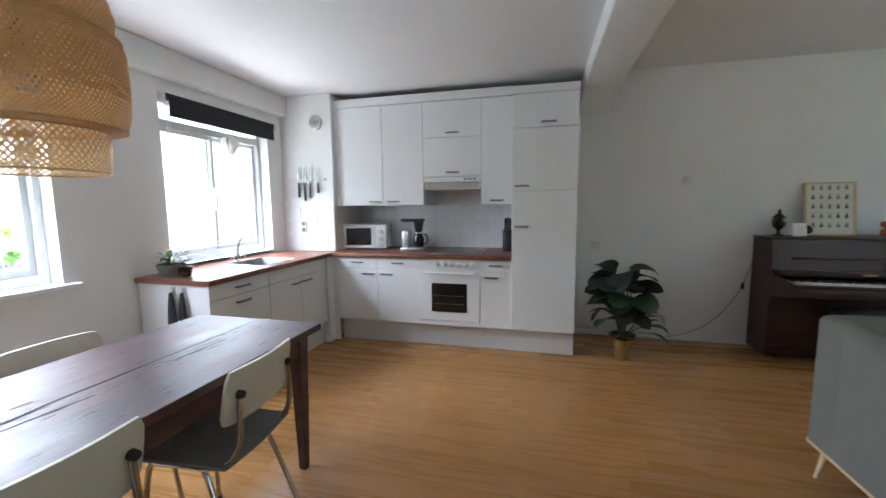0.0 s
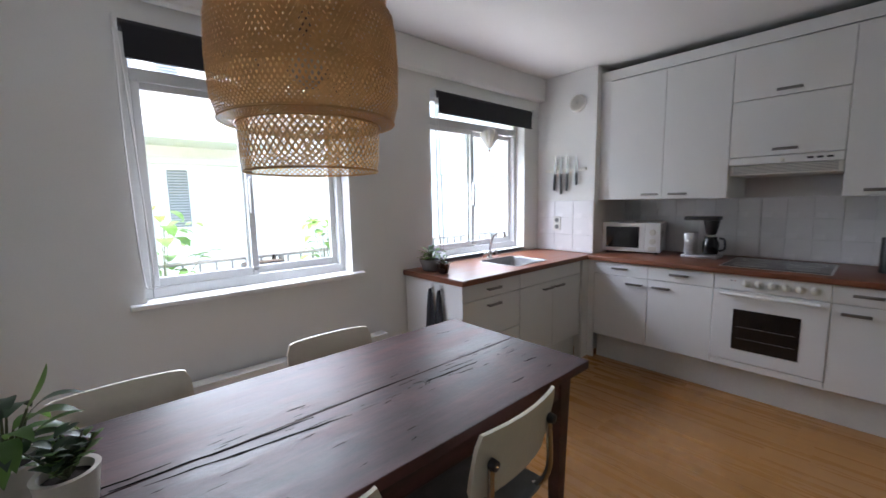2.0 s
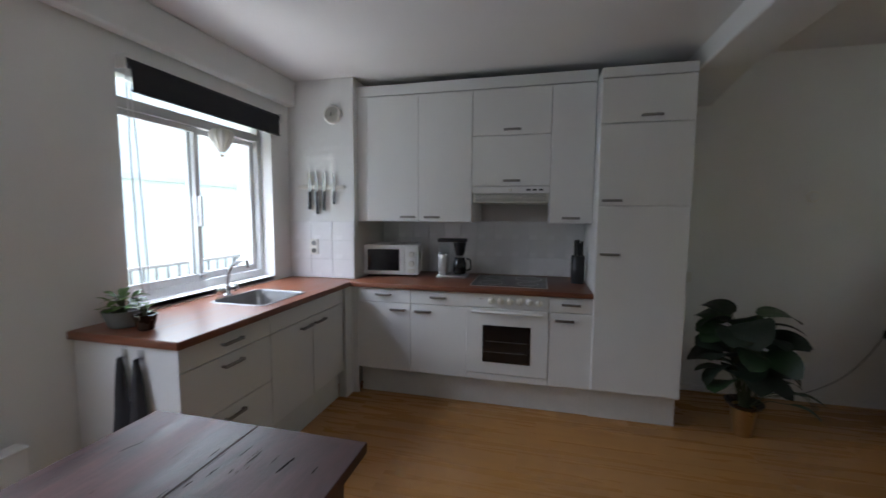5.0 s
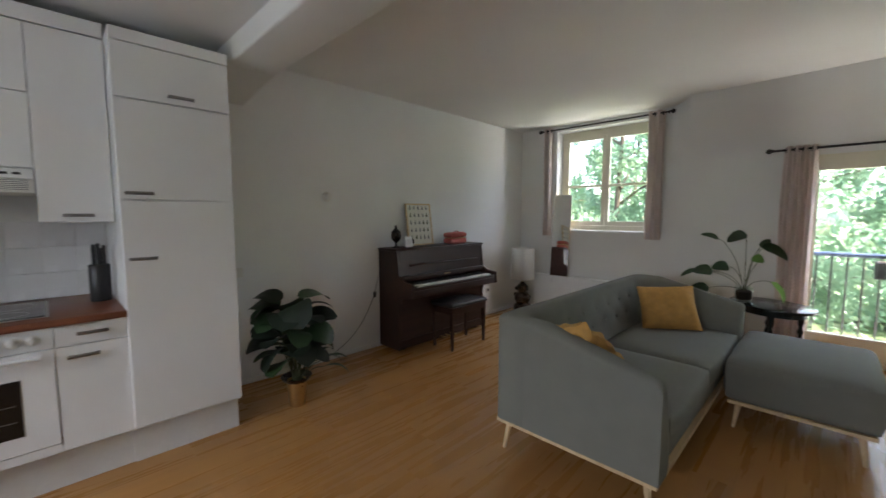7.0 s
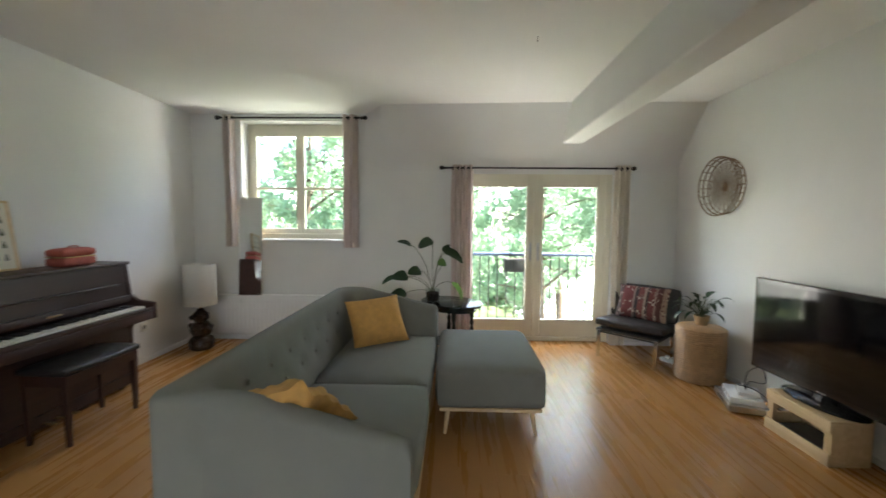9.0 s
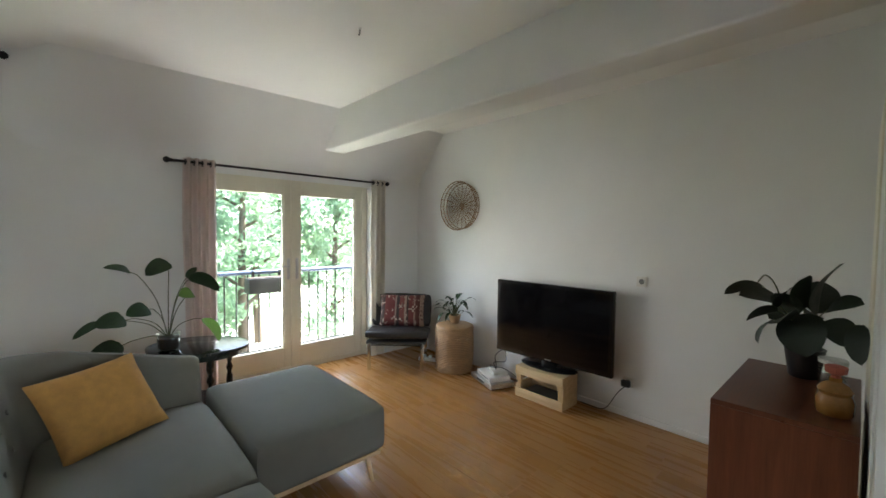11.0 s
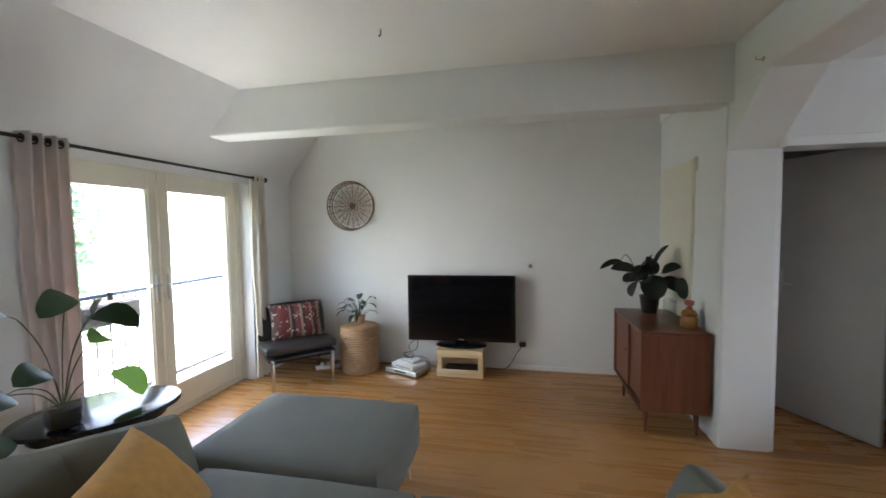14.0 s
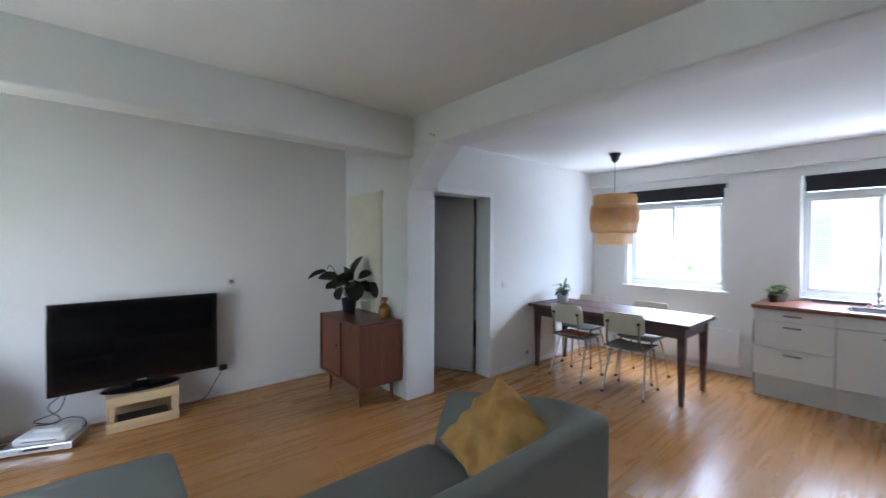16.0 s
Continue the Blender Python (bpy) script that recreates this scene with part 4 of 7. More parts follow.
for i in range(3):
    part("button", box(0.12 + i * 0.045, -0.004, 0.03, 0.15 + i * 0.045, 0.0, 0.042, 0.001), M_BLACK, hd)
hb = thing("hob", "black ceramic hob with a steel rim", "hob", 0.245, 4.66, 0.9145)
part("rim", box(-0.29, -0.255, 0, 0.29, 0.255, 0.004, 0.0015), M_STEEL, hb, smooth=False)
part("glass", box(-0.278, -0.243, 0.004, 0.278, 0.243, 0.007, 0.001), M_GLOSSBLACK, hb, smooth=False)
for cx, cy, r in ((-0.14, -0.12, 0.09), (0.14, -0.12, 0.075), (-0.14, 0.12, 0.075), (0.14, 0.12, 0.1)):
    part("zone_ring", lathe([(r, 0.0072), (r, 0.0078), (r + 0.003, 0.0078), (r + 0.003, 0.0072)], 32, m=pose(cx, cy, 0), cap=False), M_PLINTH, hb)

# microwave, coffee maker, knife block
mw = thing("microwave", "white microwave oven on the worktop", "microwave", -0.775, 4.665, 0.914, 11)
part("body", box(-0.235, 0.012, 0.012, 0.235, 0.32, 0.272, 0.008), M_WHITE, mw, smooth=False)
dd = part("door", box(-0.235, -0.008, 0.014, 0.115, 0.012, 0.27, 0.005), M_WHITE, mw, smooth=False)
part("glass", box(-0.205, -0.011, 0.05, 0.07, -0.007, 0.235, 0.003), M_GLOSSBLACK, dd, "dark door window", smooth=False)
cp = part("control_panel", box(0.117, -0.008, 0.014, 0.235, 0.012, 0.27, 0.004), M_WHITE, mw, smooth=False)
for zz in (0.19, 0.11):
    part("knob", lathe([(0.026, 0), (0.024, 0.014), (0.018, 0.016)], 18, m=pose(0.176, -0.008, zz, 90, 0, 0)), M_SWITCH, cp)
part("door_button", box(0.145, -0.014, 0.03, 0.207, -0.008, 0.065, 0.002), M_SWITCH, cp)
for sx in (-0.2, 0.2):
    for sy in (0.03, 0.29):
        part("foot", lathe([(0.014, 0), (0.014, 0.012)], 12, m=pose(sx, sy, 0)), M_BLACK, mw)
cf = thing("coffee_maker", "black and steel filter coffee maker", "coffee maker", -0.255, 4.78, 0.914)
part("base", box(-0.125, -0.09, 0, 0.13, 0.09, 0.024, 0.008), M_STEEL, cf)
part("water_tower", box(-0.115, -0.05, 0.024, -0.045, 0.07, 0.2, 0.008), M_STEEL, cf)
part("water_tank", box(-0.115, -0.05, 0.201, -0.045, 0.07, 0.299, 0.004), M_GLASS, cf, "clear water tank", smooth=False)
part("arm", box(-0.125, -0.055, 0.30, 0.115, 0.075, 0.33, 0.008), M_BLACK, cf)
part("filter_basket", lathe([(0.025, 0.185), (0.036, 0.195), (0.054, 0.285), (0.054, 0.299)], 24, m=pose(0.06, 0, 0)), M_BLACK, cf)
jg = part("jug", lathe([(0.05, 0.032), (0.056, 0.05), (0.057, 0.12), (0.042, 0.155), (0.044, 0.17)], 24, m=pose(0.06, 0, 0)), M_GLOSSBLACK, cf, "dark glass coffee jug")
part("handle", rod(arc([(0.12, -0.0, 0.16), (0.155, -0.02, 0.15), (0.158, -0.02, 0.08), (0.122, 0, 0.06)]), 0.008, 8), M_BLACK, jg)
kb = thing("knife_block", "black round knife block with black-handled knives", "knife block", 0.765, 4.74, 0.914)
part("block", lathe([(0.05, 0), (0.052, 0.005), (0.052, 0.215), (0.048, 0.22)], 24), M_BLACK, kb)
for i, (dx, dy, h) in enumerate(((-0.025, -0.015, 0.11), (0.0, 0.02, 0.125), (0.025, -0.01, 0.115), (0.005, -0.025, 0.1), (-0.02, 0.02, 0.12))):
    part("knife_handle", box(dx - 0.009, dy - 0.012, 0.215, dx + 0.009, dy + 0.012, 0.22 + h, 0.005), M_BLACK, kb)

# magnetic rack with knives on the pier
mr = thing("knife_rack", "pale magnetic knife rack on the tiled pier", "knife rack", -1.295, 4.44, 1.668)
part("bar", box(-0.208, -0.018, -0.014, 0.208, 0, 0.014, 0.003), M_SWITCH, mr)
for i, (dx, L, h, tilt) in enumerate(((-0.098, 0.1, 0.149, 2), (-0.038, 0.105, 0.19, -2), (0.033, 0.1, 0.157, 2), (0.121, 0.09, 0.1, -1))):
    k = thing("kitchen_knife", "steel kitchen knife with a black handle, point up", "knife", -1.295 + dx, 4.42, 1.668, group="knives on the rack")
    k.matrix_basis = pose(-1.295 + dx, 4.421, 1.668, 0, tilt, 0)
    part("blade", sheet("b", [(-0.014, -0.04), (0.014, -0.04), (0.012, L * 0.7), (-0.004, L + 0.03), (-0.014, L + 0.02)], -0.001, 0.001, m=pose(0, -0.001, 0, 90, 0, 0)), M_NICKEL, k, smooth=False)
    part("handle", box(-0.011, -0.012, -0.05 - h * 0.9, 0.011, 0.004, -0.035, 0.005), M_BLACK, k, "black handle")

# cloths hanging on the end panel
for dx, L, wd in ((-1.29, 0.36, 0.05), (-1.20, 0.33, 0.045)):
    c = thing("tea_towel", "dark grey tea towel hanging from a hook", "towel", dx, 2.787, 0.83, group="hanging towels")
    part("hook_plate", box(-0.015, -0.004, -0.015, 0.015, 0, 0.03, 0.002), M_STEEL, c)
    part("hook", rod(arc([(0, -0.004, 0.0), (0, -0.02, -0.015), (0, -0.03, 0.0)]), 0.003, 6), M_STEEL, c)
    bm = bmesh.new()
    rings = []
    for k in range(9):
        z = -0.005 - L * k / 8
        ww = 0.008 + (wd - 0.008) * min(1, (k / 8) ** 0.7)
        rings.append([bm.verts.new((ww * math.cos(a) * (1 + 0.25 * math.sin(5 * a + k * 0.3)), -0.022 + 0.012 * math.sin(a) * (1 + k * 0.1), z)) for a in [2 * math.pi * q / 16 for q in range(16)]])
    for a, b in zip(rings, rings[1:]):
        for q in range(16):
            bm.faces.new((a[q], a[(q + 1) % 16], b[(q + 1) % 16], b[q]))
    bm.faces.new(rings[0])
    bm.faces.new(list(reversed(rings[-1])))
    bmesh.ops.recalc_face_normals(bm, faces=list(bm.faces))
    part("cloth", bm, M_BLIND, c)

# paper balloon hanging in the sink window
ho = thing("hanging_ornament", "small pleated paper balloon hanging in the window", "ornament", XW + 0.012, 3.71, 1.82)
for k in range(12):
    a0, a1 = 2 * math.pi * k / 12, 2 * math.pi * (k + 1) / 12
    g = bmesh.new()
    prof = [(0.018, 0.03), (0.045, 0.07), (0.07, 0.115), (0.074, 0.145), (0.055, 0.175), (0.004, 0.19)]
    rows_ = [[g.verts.new((r * s_ * math.cos(a), r * s_ * math.sin(a), z)) for a, s_ in ((a0, 0.93), ((a0 + a1) / 2, 1.03), (a1, 0.93))] for r, z in prof]
    for a, b in zip(rows_, rows_[1:]):
        for q in range(2):
            g.faces.new((a[q], a[q + 1], b[q + 1], b[q]))
    part("gore", g, M_PAPER if k % 2 else M_LINEN, ho)
part("basket", lathe([(0.009, 0), (0.012, 0.014)], 10), M_RATTAN, ho)
for k in range(4):
    a = math.pi / 2 * k
    part("string", rod([(0.011 * math.cos(a), 0.011 * math.sin(a), 0.014), (0.018 * math.cos(a), 0.018 * math.sin(a), 0.032)], 0.0008, 4), M_GREYSEAT, ho)
part("cord", rod([(0, 0, 0.188), (0.0, 0, 0.36)], 0.0008, 4), M_GREYSEAT, ho)

# ---- dining end ----
TX0, TX1, TY0, TY1, TZ = -0.80, -0.02, 0.75, 2.52, 0.775
tb = thing("dining_table", "dark-stained old wooden dining table with cracked planks", "table", 0, 0, 0)
px = [TX0, -0.395, TX1]
for i, (a, b) in enumerate(zip(px, px[1:])):
    bm = box(a + 0.0007, TY0, TZ - 0.034, b - 0.0007, TY1, TZ, 0.002, 1)
    part("plank", bm, M_TABLE, tb, smooth=False)
rng = random.Random(5)
LONG = ((-0.405, 1.08, -0.379, 1.55, 0.0042), (-0.372, 1.14, -0.335, 1.44, 0.003), (-0.345, 1.32, -0.317, 1.64, 0.0042), (-0.43, 0.95, -0.425, 1.2, 0.003), (-0.324, 1.93, -0.318, 2.2, 0.0038), (-0.352, 2.02, -0.345, 2.2, 0.002),
        (-0.295, 2.06, -0.288, 2.14, 0.0025), (-0.47, 1.5, -0.465, 1.56, 0.003), (-0.19, 2.33, -0.185, 2.4, 0.003), (-0.11, 2.15, -0.107, 2.22, 0.0025), (-0.68, 2.3, -0.66, 2.36, 0.0025), (-0.4, 1.5, -0.396, 2.1, 0.0018))
for k in range(84):
    if k < len(LONG):
        xa, ya, xb, yb, w = LONG[k]
        w *= 1.35
    else:
        xa, ya, L = rng.uniform(TX0 + 0.05, TX1 - 0.05), rng.uniform(TY0 + 0.1, TY1 - 0.12), rng.uniform(0.008, 0.045)
        if k % 3:
            xa, L = -0.36 + rng.gauss(0, 0.06), L * 1.8
        xb, yb, w = xa + rng.uniform(-0.004, 0.004), ya + L, rng.uniform(0.001, 0.0026)
    n = 9 if k < len(LONG) else 4
    line = [(xa + (xb - xa) * q / n + rng.uniform(-0.6, 0.6) * w, ya + (yb - ya) * q / n, w * rng.uniform(0.55, 1.1) * math.sin(math.pi * (0.06 + 0.88 * q / n)) ** 0.6) for q in range(n + 1)]
    cr = bmesh.new()
    cr.faces.new([cr.verts.new((x - e, y, TZ + 0.0006)) for x, y, e in line] + [cr.verts.new((x + e, y, TZ + 0.0006)) for x, y, e in reversed(line)])
    part("crack", cr, M_CRACK, tb, smooth=False)
for nm, b in (("apron_side", (TX1 - 0.085, TY0 + 0.1, TX1 - 0.06, TY1 - 0.1)), ("apron_side", (TX0 + 0.06, TY0 + 0.1, TX0 + 0.085, TY1 - 0.1)),
              ("apron_end", (TX0 + 0.1, TY0 + 0.06, TX1 - 0.1, TY0 + 0.085)), ("apron_end", (TX0 + 0.1, TY1 - 0.085, TX1 - 0.1, TY1 - 0.06))):
    part(nm, box(b[0], b[1], TZ - 0.145, b[2], b[3], TZ - 0.036, 0.002), M_TABLE, tb, smooth=False)
for lx in (TX0 + 0.085, TX1 - 0.085):
    for ly in (TY0 + 0.085, TY1 - 0.085):
        bm = box(lx - 0.036, ly - 0.036, 0, lx + 0.036, ly + 0.036, TZ - 0.036, 0.003)
        for v in bm.verts:
            if v.co.z < 0.3:
                v.co.x, v.co.y = lx + (v.co.x - lx) * 0.52, ly + (v.co.y - ly) * 0.52
        part("leg", bm, M_TABLE, tb, smooth=False)


def dining_chair():
    """A tubular school chair: front is -y, seat about 0.46 high."""
    c = thing("dining_chair", "school chair with cream plywood back and chrome legs", "chair", group="chairs round the table")
    s = bmesh.new()
    nx, ny = 8, 8
    g = []
    for top in (0, 1):
        g.append([[s.verts.new((-0.195 + 0.39 * i / nx * 1.0, -0.19 + 0.38 * j / ny, 0.455 + 0.015 * abs(2 * i / nx - 1) ** 2 - 0.02 * max(0, 0.25 - j / ny) + (0.012 if top else 0))) for j in range(ny + 1)] for i in range(nx + 1)])
    for i in range(nx):
        for j in range(ny):
            s.faces.new((g[1][i][j], g[1][i + 1][j], g[1][i + 1][j + 1], g[1][i][j + 1]))
            s.faces.new((g[0][i][j], g[0][i][j + 1], g[0][i + 1][j + 1], g[0][i + 1][j]))
    for i in range(nx):
        for j in (0, ny):
            q = (g[0][i][j], g[0][i + 1][j], g[1][i + 1][j], g[1][i][j])
            s.faces.new(q if j == 0 else tuple(reversed(q)))
    for j in range(ny):
        for i in (0, nx):
            q = (g[0][i][j], g[1][i][j], g[1][i][j + 1], g[0][i][j + 1])
            s.faces.new(q if i == 0 else tuple(reversed(q)))
    bmesh.ops.recalc_face_normals(s, faces=list(s.faces))
    part("seat", s, M_GREYSEAT, c, "grey padded seat")
    b = bmesh.new()
    n, mz = 12, 6
    gg = []
    for off in (0.0, 0.012):
        rows = []
        for i in range(n + 1):
            u = 2 * i / n - 1
            col = []
            for j in range(mz + 1):
                v = 2 * j / mz - 1
                rr = 1 - 0.06 * max(0, abs(v) - 0.6) ** 1.2 * 4 * (abs(u) > 0.9)
                hh = 0.105 * (1 - 0.05 * abs(u) ** 6)
                col.append(b.verts.new((u * 0.195 * rr, 0.225 - 0.028 * u * u + off + 0.02 * v, 0.725 + v * hh)))
            rows.append(col)
        gg.append(rows)
    for i in range(n):
        for j in range(mz):
            b.faces.new((gg[0][i][j], gg[0][i + 1][j], gg[0][i + 1][j + 1], gg[0][i][j + 1]))
            b.faces.new((gg[1][i][j], gg[1][i][j + 1], gg[1][i + 1][j + 1], gg[1][i + 1][j]))
    for i in range(n):
        for j in (0, mz):
            b.faces.new((gg[0][i][j], gg[0][i + 1][j], gg[1][i + 1][j], gg[1][i][j]))
    for j in range(mz):
        for i in (0, n):
            b.faces.new((gg[0][i][j], gg[0][i][j + 1], gg[1][i][j + 1], gg[1][i][j]))
    bmesh.ops.recalc_face_normals(b, faces=list(b.faces))
    part("backrest", b, M_CREAMSHELL, c, "cream moulded plywood back")
    for s_ in (-1, 1):
        x = 0.165 * s_
        part("front_leg", rod(arc([(x * 1.2, -0.2, 0.012), (x * 1.05, -0.175, 0.3), (x, -0.15, 0.43), (x, -0.08, 0.447), (x, 0.1, 0.447)]), 0.011, 10), M_CHROME, c)
        part("rear_leg", rod(arc([(x * 1.2, 0.23, 0.012), (x * 1.1, 0.15, 0.25), (x * 1.0, 0.08, 0.43), (x, 0.03, 0.447)]), 0.011, 10), M_CHROME, c)
        post = part("back_post", rod(arc([(x, 0.06, 0.447), (x, 0.17, 0.47), (x * 0.95, 0.225, 0.56), (x * 0.9, 0.228, 0.72)]), 0.0105, 10), M_CHROME, c)
        part("cap", lathe([(0.0, -0.016), (0.014, -0.012), (0.016, 0.008), (0.0, 0.014)], 12, m=pose(x * 0.9, 0.236, 0.735, 90, 0, 0), cap=False), M_BLACK, post, "black rubber cap")
        for yy in (-0.2, 0.23):
            part("foot", lathe([(0.014, 0), (0.015, 0.02), (0.012, 0.026)], 12, m=pose(x * 1.2, yy, 0)), M_BLACK, c)
    part("cross_bar", rod([(-0.165, 0.06, 0.44), (0.165, 0.06, 0.44)], 0.009, 8), M_CHROME, c)
    return c


ch = dining_chair()
ch.matrix_basis = pose(-0.155, 1.95, 0, 0, 0, -86)
copy_thing(ch, pose(-0.178, 1.325, 0, 0, 0, -92))
copy_thing(ch, pose(-0.668, 1.845, 0, 0, 0, 88))
copy_thing(ch, pose(-0.695, 1.13, 0, 0, 0, 90))


mg = thing("magazine", "red and white magazine lying on a chair seat", "magazine", -0.115, 1.325, 0.4825, 8)
part("pages", box(-0.11, -0.14, 0, 0.11, 0.14, 0.008, 0.001), M_PAPER, mg, smooth=False)
part("cover", box(-0.111, -0.141, 0.0083, 0.111, 0.141, 0.0095), M_RED, mg, "red cover", smooth=False)

# bamboo pendant
def weave(parent, name, profile, n, width, turns, single=False):
    """Crossing bamboo strips wound over a turned profile of (radius, height)."""
    bm = None if single else bmesh.new()
    m = len(profile) - 1
    prof = []
    for i in range(m):
        for k in range(3):
            t = k / 3
            prof.append((profile[i][0] * (1 - t) + profile[i + 1][0] * t, profile[i][1] * (1 - t) + profile[i + 1][1] * t))
    prof.append(profile[-1])
    for way in (1, -1):
        for s in range(n):
            a0 = 2 * math.pi * s / n
            prev = None
            if single:
                bm = bmesh.new()
            for i, (r, z) in enumerate(prof):
                a = a0 + way * turns * 2 * math.pi * i / (len(prof) - 1)
                rr = r + (0.0012 if way > 0 else -0.0012)
                da = width / 2 / max(r, 0.03)
                cur = (bm.verts.new((rr * math.cos(a - da), rr * math.sin(a - da), z)), bm.verts.new((rr * math.cos(a + da), rr * math.sin(a + da), z)))
                if prev:
                    bm.faces.new((prev[0], prev[1], cur[1], cur[0]))
                prev = cur
            if single:
                part(name, bm, M_BAMBOO, parent, smooth=False)
    if not single:
        tagged(part(name, bm, M_BAMBOO, parent, smooth=False), kind="stuff")


pl = thing("pendant_lamp", "large tiered woven bamboo pendant lamp over the table", "lamp", -0.445, 1.622, -0.022)
pl.scale = (1.03, 1.03, 1.0)
low = part("lower_tier", rod([(0.184 * math.cos(2 * math.pi * k / 48), 0.184 * math.sin(2 * math.pi * k / 48), 1.525) for k in range(49)], 0.0032, 6), M_BAMBOO, pl)
weave(low, "strip", [(0.183, 1.525), (0.19, 1.56), (0.192, 1.63), (0.19, 1.68)], 66, 0.0066, 0.115, single=True)
weave(pl, "middle_tier", [(0.2, 1.655), (0.235, 1.665), (0.25, 1.72), (0.254, 1.82), (0.25, 1.92), (0.24, 1.955)], 116, 0.0068, 0.17)
weave(pl, "middle_lining", [(0.25, 1.765), (0.251, 1.82), (0.247, 1.92), (0.237, 1.953)], 100, 0.0066, 0.11)
weave(pl, "upper_tier", [(0.24, 1.955), (0.222, 1.965), (0.228, 2.03), (0.215, 2.075), (0.14, 2.092), (0.03, 2.095)], 100, 0.0078, 0.15)
for r, z in ((0.193, 1.655), (0.237, 1.665), (0.242, 1.955), (0.224, 1.968), (0.216, 2.075)):
    part("hoop", rod([(r * math.cos(2 * math.pi * k / 48), r * math.sin(2 * math.pi * k / 48), z) for k in range(49)], 0.0032, 6), M_BAMBOO, pl)
part("bulb", lathe([(0.012, 1.90), (0.03, 1.87), (0.045, 1.83), (0.04, 1.79), (0.02, 1.77), (0.0, 1.765)], 20, cap=False), M_LINEN, pl, "frosted bulb, off")
part("lamp_holder", lathe([(0.018, 1.90), (0.018, 1.97), (0.01, 1.98)], 16), M_BLACK, pl)
part("cord", rod([(0, 0, 1.97), (0, 0, 2.48)], 0.003, 8), M_BLACK, pl)
part("ceiling_cup", lathe([(0.012, 2.45), (0.035, 2.47), (0.045, 2.51), (0.06, 2.535), (0.06, 2.55)], 24), M_BLACK, pl, "black ceiling cup")


# ---- plants ----
def leaf(bm, base, tip, width, droop=0.2, n=6, fold=0.15, shape=0.9, blunt=0.8, roll=0):
    """One curved leaf from base to tip."""
    base, tip = Vector(base), Vector(tip)
    d = tip - base
    L = d.length
    side = d.cross(Vector((0, 0, 1)))
    side = side.normalized() if side.length > 1e-4 else Vector((1, 0, 0))
    side.rotate(Matrix.Rotation(radians(roll), 3, d.normalized()))
    up = side.cross(d).normalized()
    rows = []
    for i in range(n + 1):
        t = i / n
        w = width * math.sin(math.pi * min(1, t ** shape * 0.97 + 0.03)) ** blunt + 0.0008
        c = base + d * t + up * (droop * L * 4 * t * (1 - t) * 0.35)
        rows.append((bm.verts.new(c - side * w / 2 + up * fold * w * 0.5), bm.verts.new(c), bm.verts.new(c + side * w / 2 + up * fold * w * 0.5)))
    for a, b in zip(rows, rows[1:]):
        bm.faces.new((a[0], a[1], b[1], b[0]))
        bm.faces.new((a[1], a[2], b[2], b[1]))


def leaf_part(parent, base, tip, width, material=None, stem=None, **kw):
    bm = bmesh.new()
    leaf(bm, base, tip, width, **kw)
    ob = part("leaf", bm, material or M_LEAF, parent)
    if stem:
        part("stalk", rod(arc(stem, 4), 0.0035, 6, taper=0.7), M_STEM, parent)
    return ob


def pot(parent, r0, r1, h, material, name="pot", z=0.0, rim=0.008):
    p = part(name, lathe([(r0 * 0.9, z), (r0, z + 0.006), (r1, z + h - 0.012), (r1 + rim * 0.4, z + h), (r1 - rim, z + h), (r1 - rim - 0.003, z + h - 0.03)], 28), material, parent)
    part("soil", lathe([(r1 - rim - 0.001, z + h - 0.032), (r1 - rim - 0.002, z + h - 0.02), (r1 * 0.5, z + h - 0.014)], 20), M_SOIL, parent)
    return p


# prayer plant in a brass pot against the long wall
rng = random.Random(11)
p = thing("potted_plant", "bushy broad-leaved green plant in a brass pot", "plant", 1.81, 4.40, 0)
pot(p, 0.055, 0.075, 0.2, M_GOLD)
part("liner", lathe([(0.078, 0.19), (0.1, 0.205), (0.112, 0.228), (0.106, 0.228), (0.092, 0.208), (0.066, 0.2)], 28, cap=False), M_DARKCER, p, "dark inner pot with a wide rim")
for k in range(34):
    a = k * 2.4 + rng.uniform(-0.3, 0.3)
    f = (k + 0.5) / 34
    r = 0.06 + 0.15 * math.sin(math.pi * min(1, f * 0.85 + 0.15)) * rng.uniform(0.6, 1.0)
    z = 0.82 - 0.46 * f
    b = Vector((r * 0.6 * math.cos(a) - 0.03, r * 0.6 * math.sin(a), z))
    L = rng.uniform(0.17, 0.24)
    tip = b + Vector((math.cos(a) * L, math.sin(a) * L, rng.uniform(-0.13, 0.05)))
    leaf_part(p, b, tip, rng.uniform(0.19, 0.25), M_LEAF_DARK if k % 3 else M_LEAF, droop=0.5, fold=0.1, shape=0.72, blunt=0.38, n=9, roll=rng.uniform(-30, 30), stem=[(0.02 * math.cos(a), 0.02 * math.sin(a), 0.17), (0.5 * b.x, 0.5 * b.y, 0.17 + 0.6 * (z - 0.17)), b])
for k in range(7):
    a = rng.uniform(-0.9, 0.4)
    b = Vector((0.2 * math.cos(a), 0.2 * math.sin(a), rng.uniform(0.28, 0.42)))
    leaf_part(p, b, b + Vector((0.19 * math.cos(a), 0.19 * math.sin(a), rng.uniform(-0.12, 0.02))), 0.05, M_LEAF, droop=0.6, stem=[(0.01, 0, 0.18), b * 0.6 + Vector((0, 0, 0.1)), b])

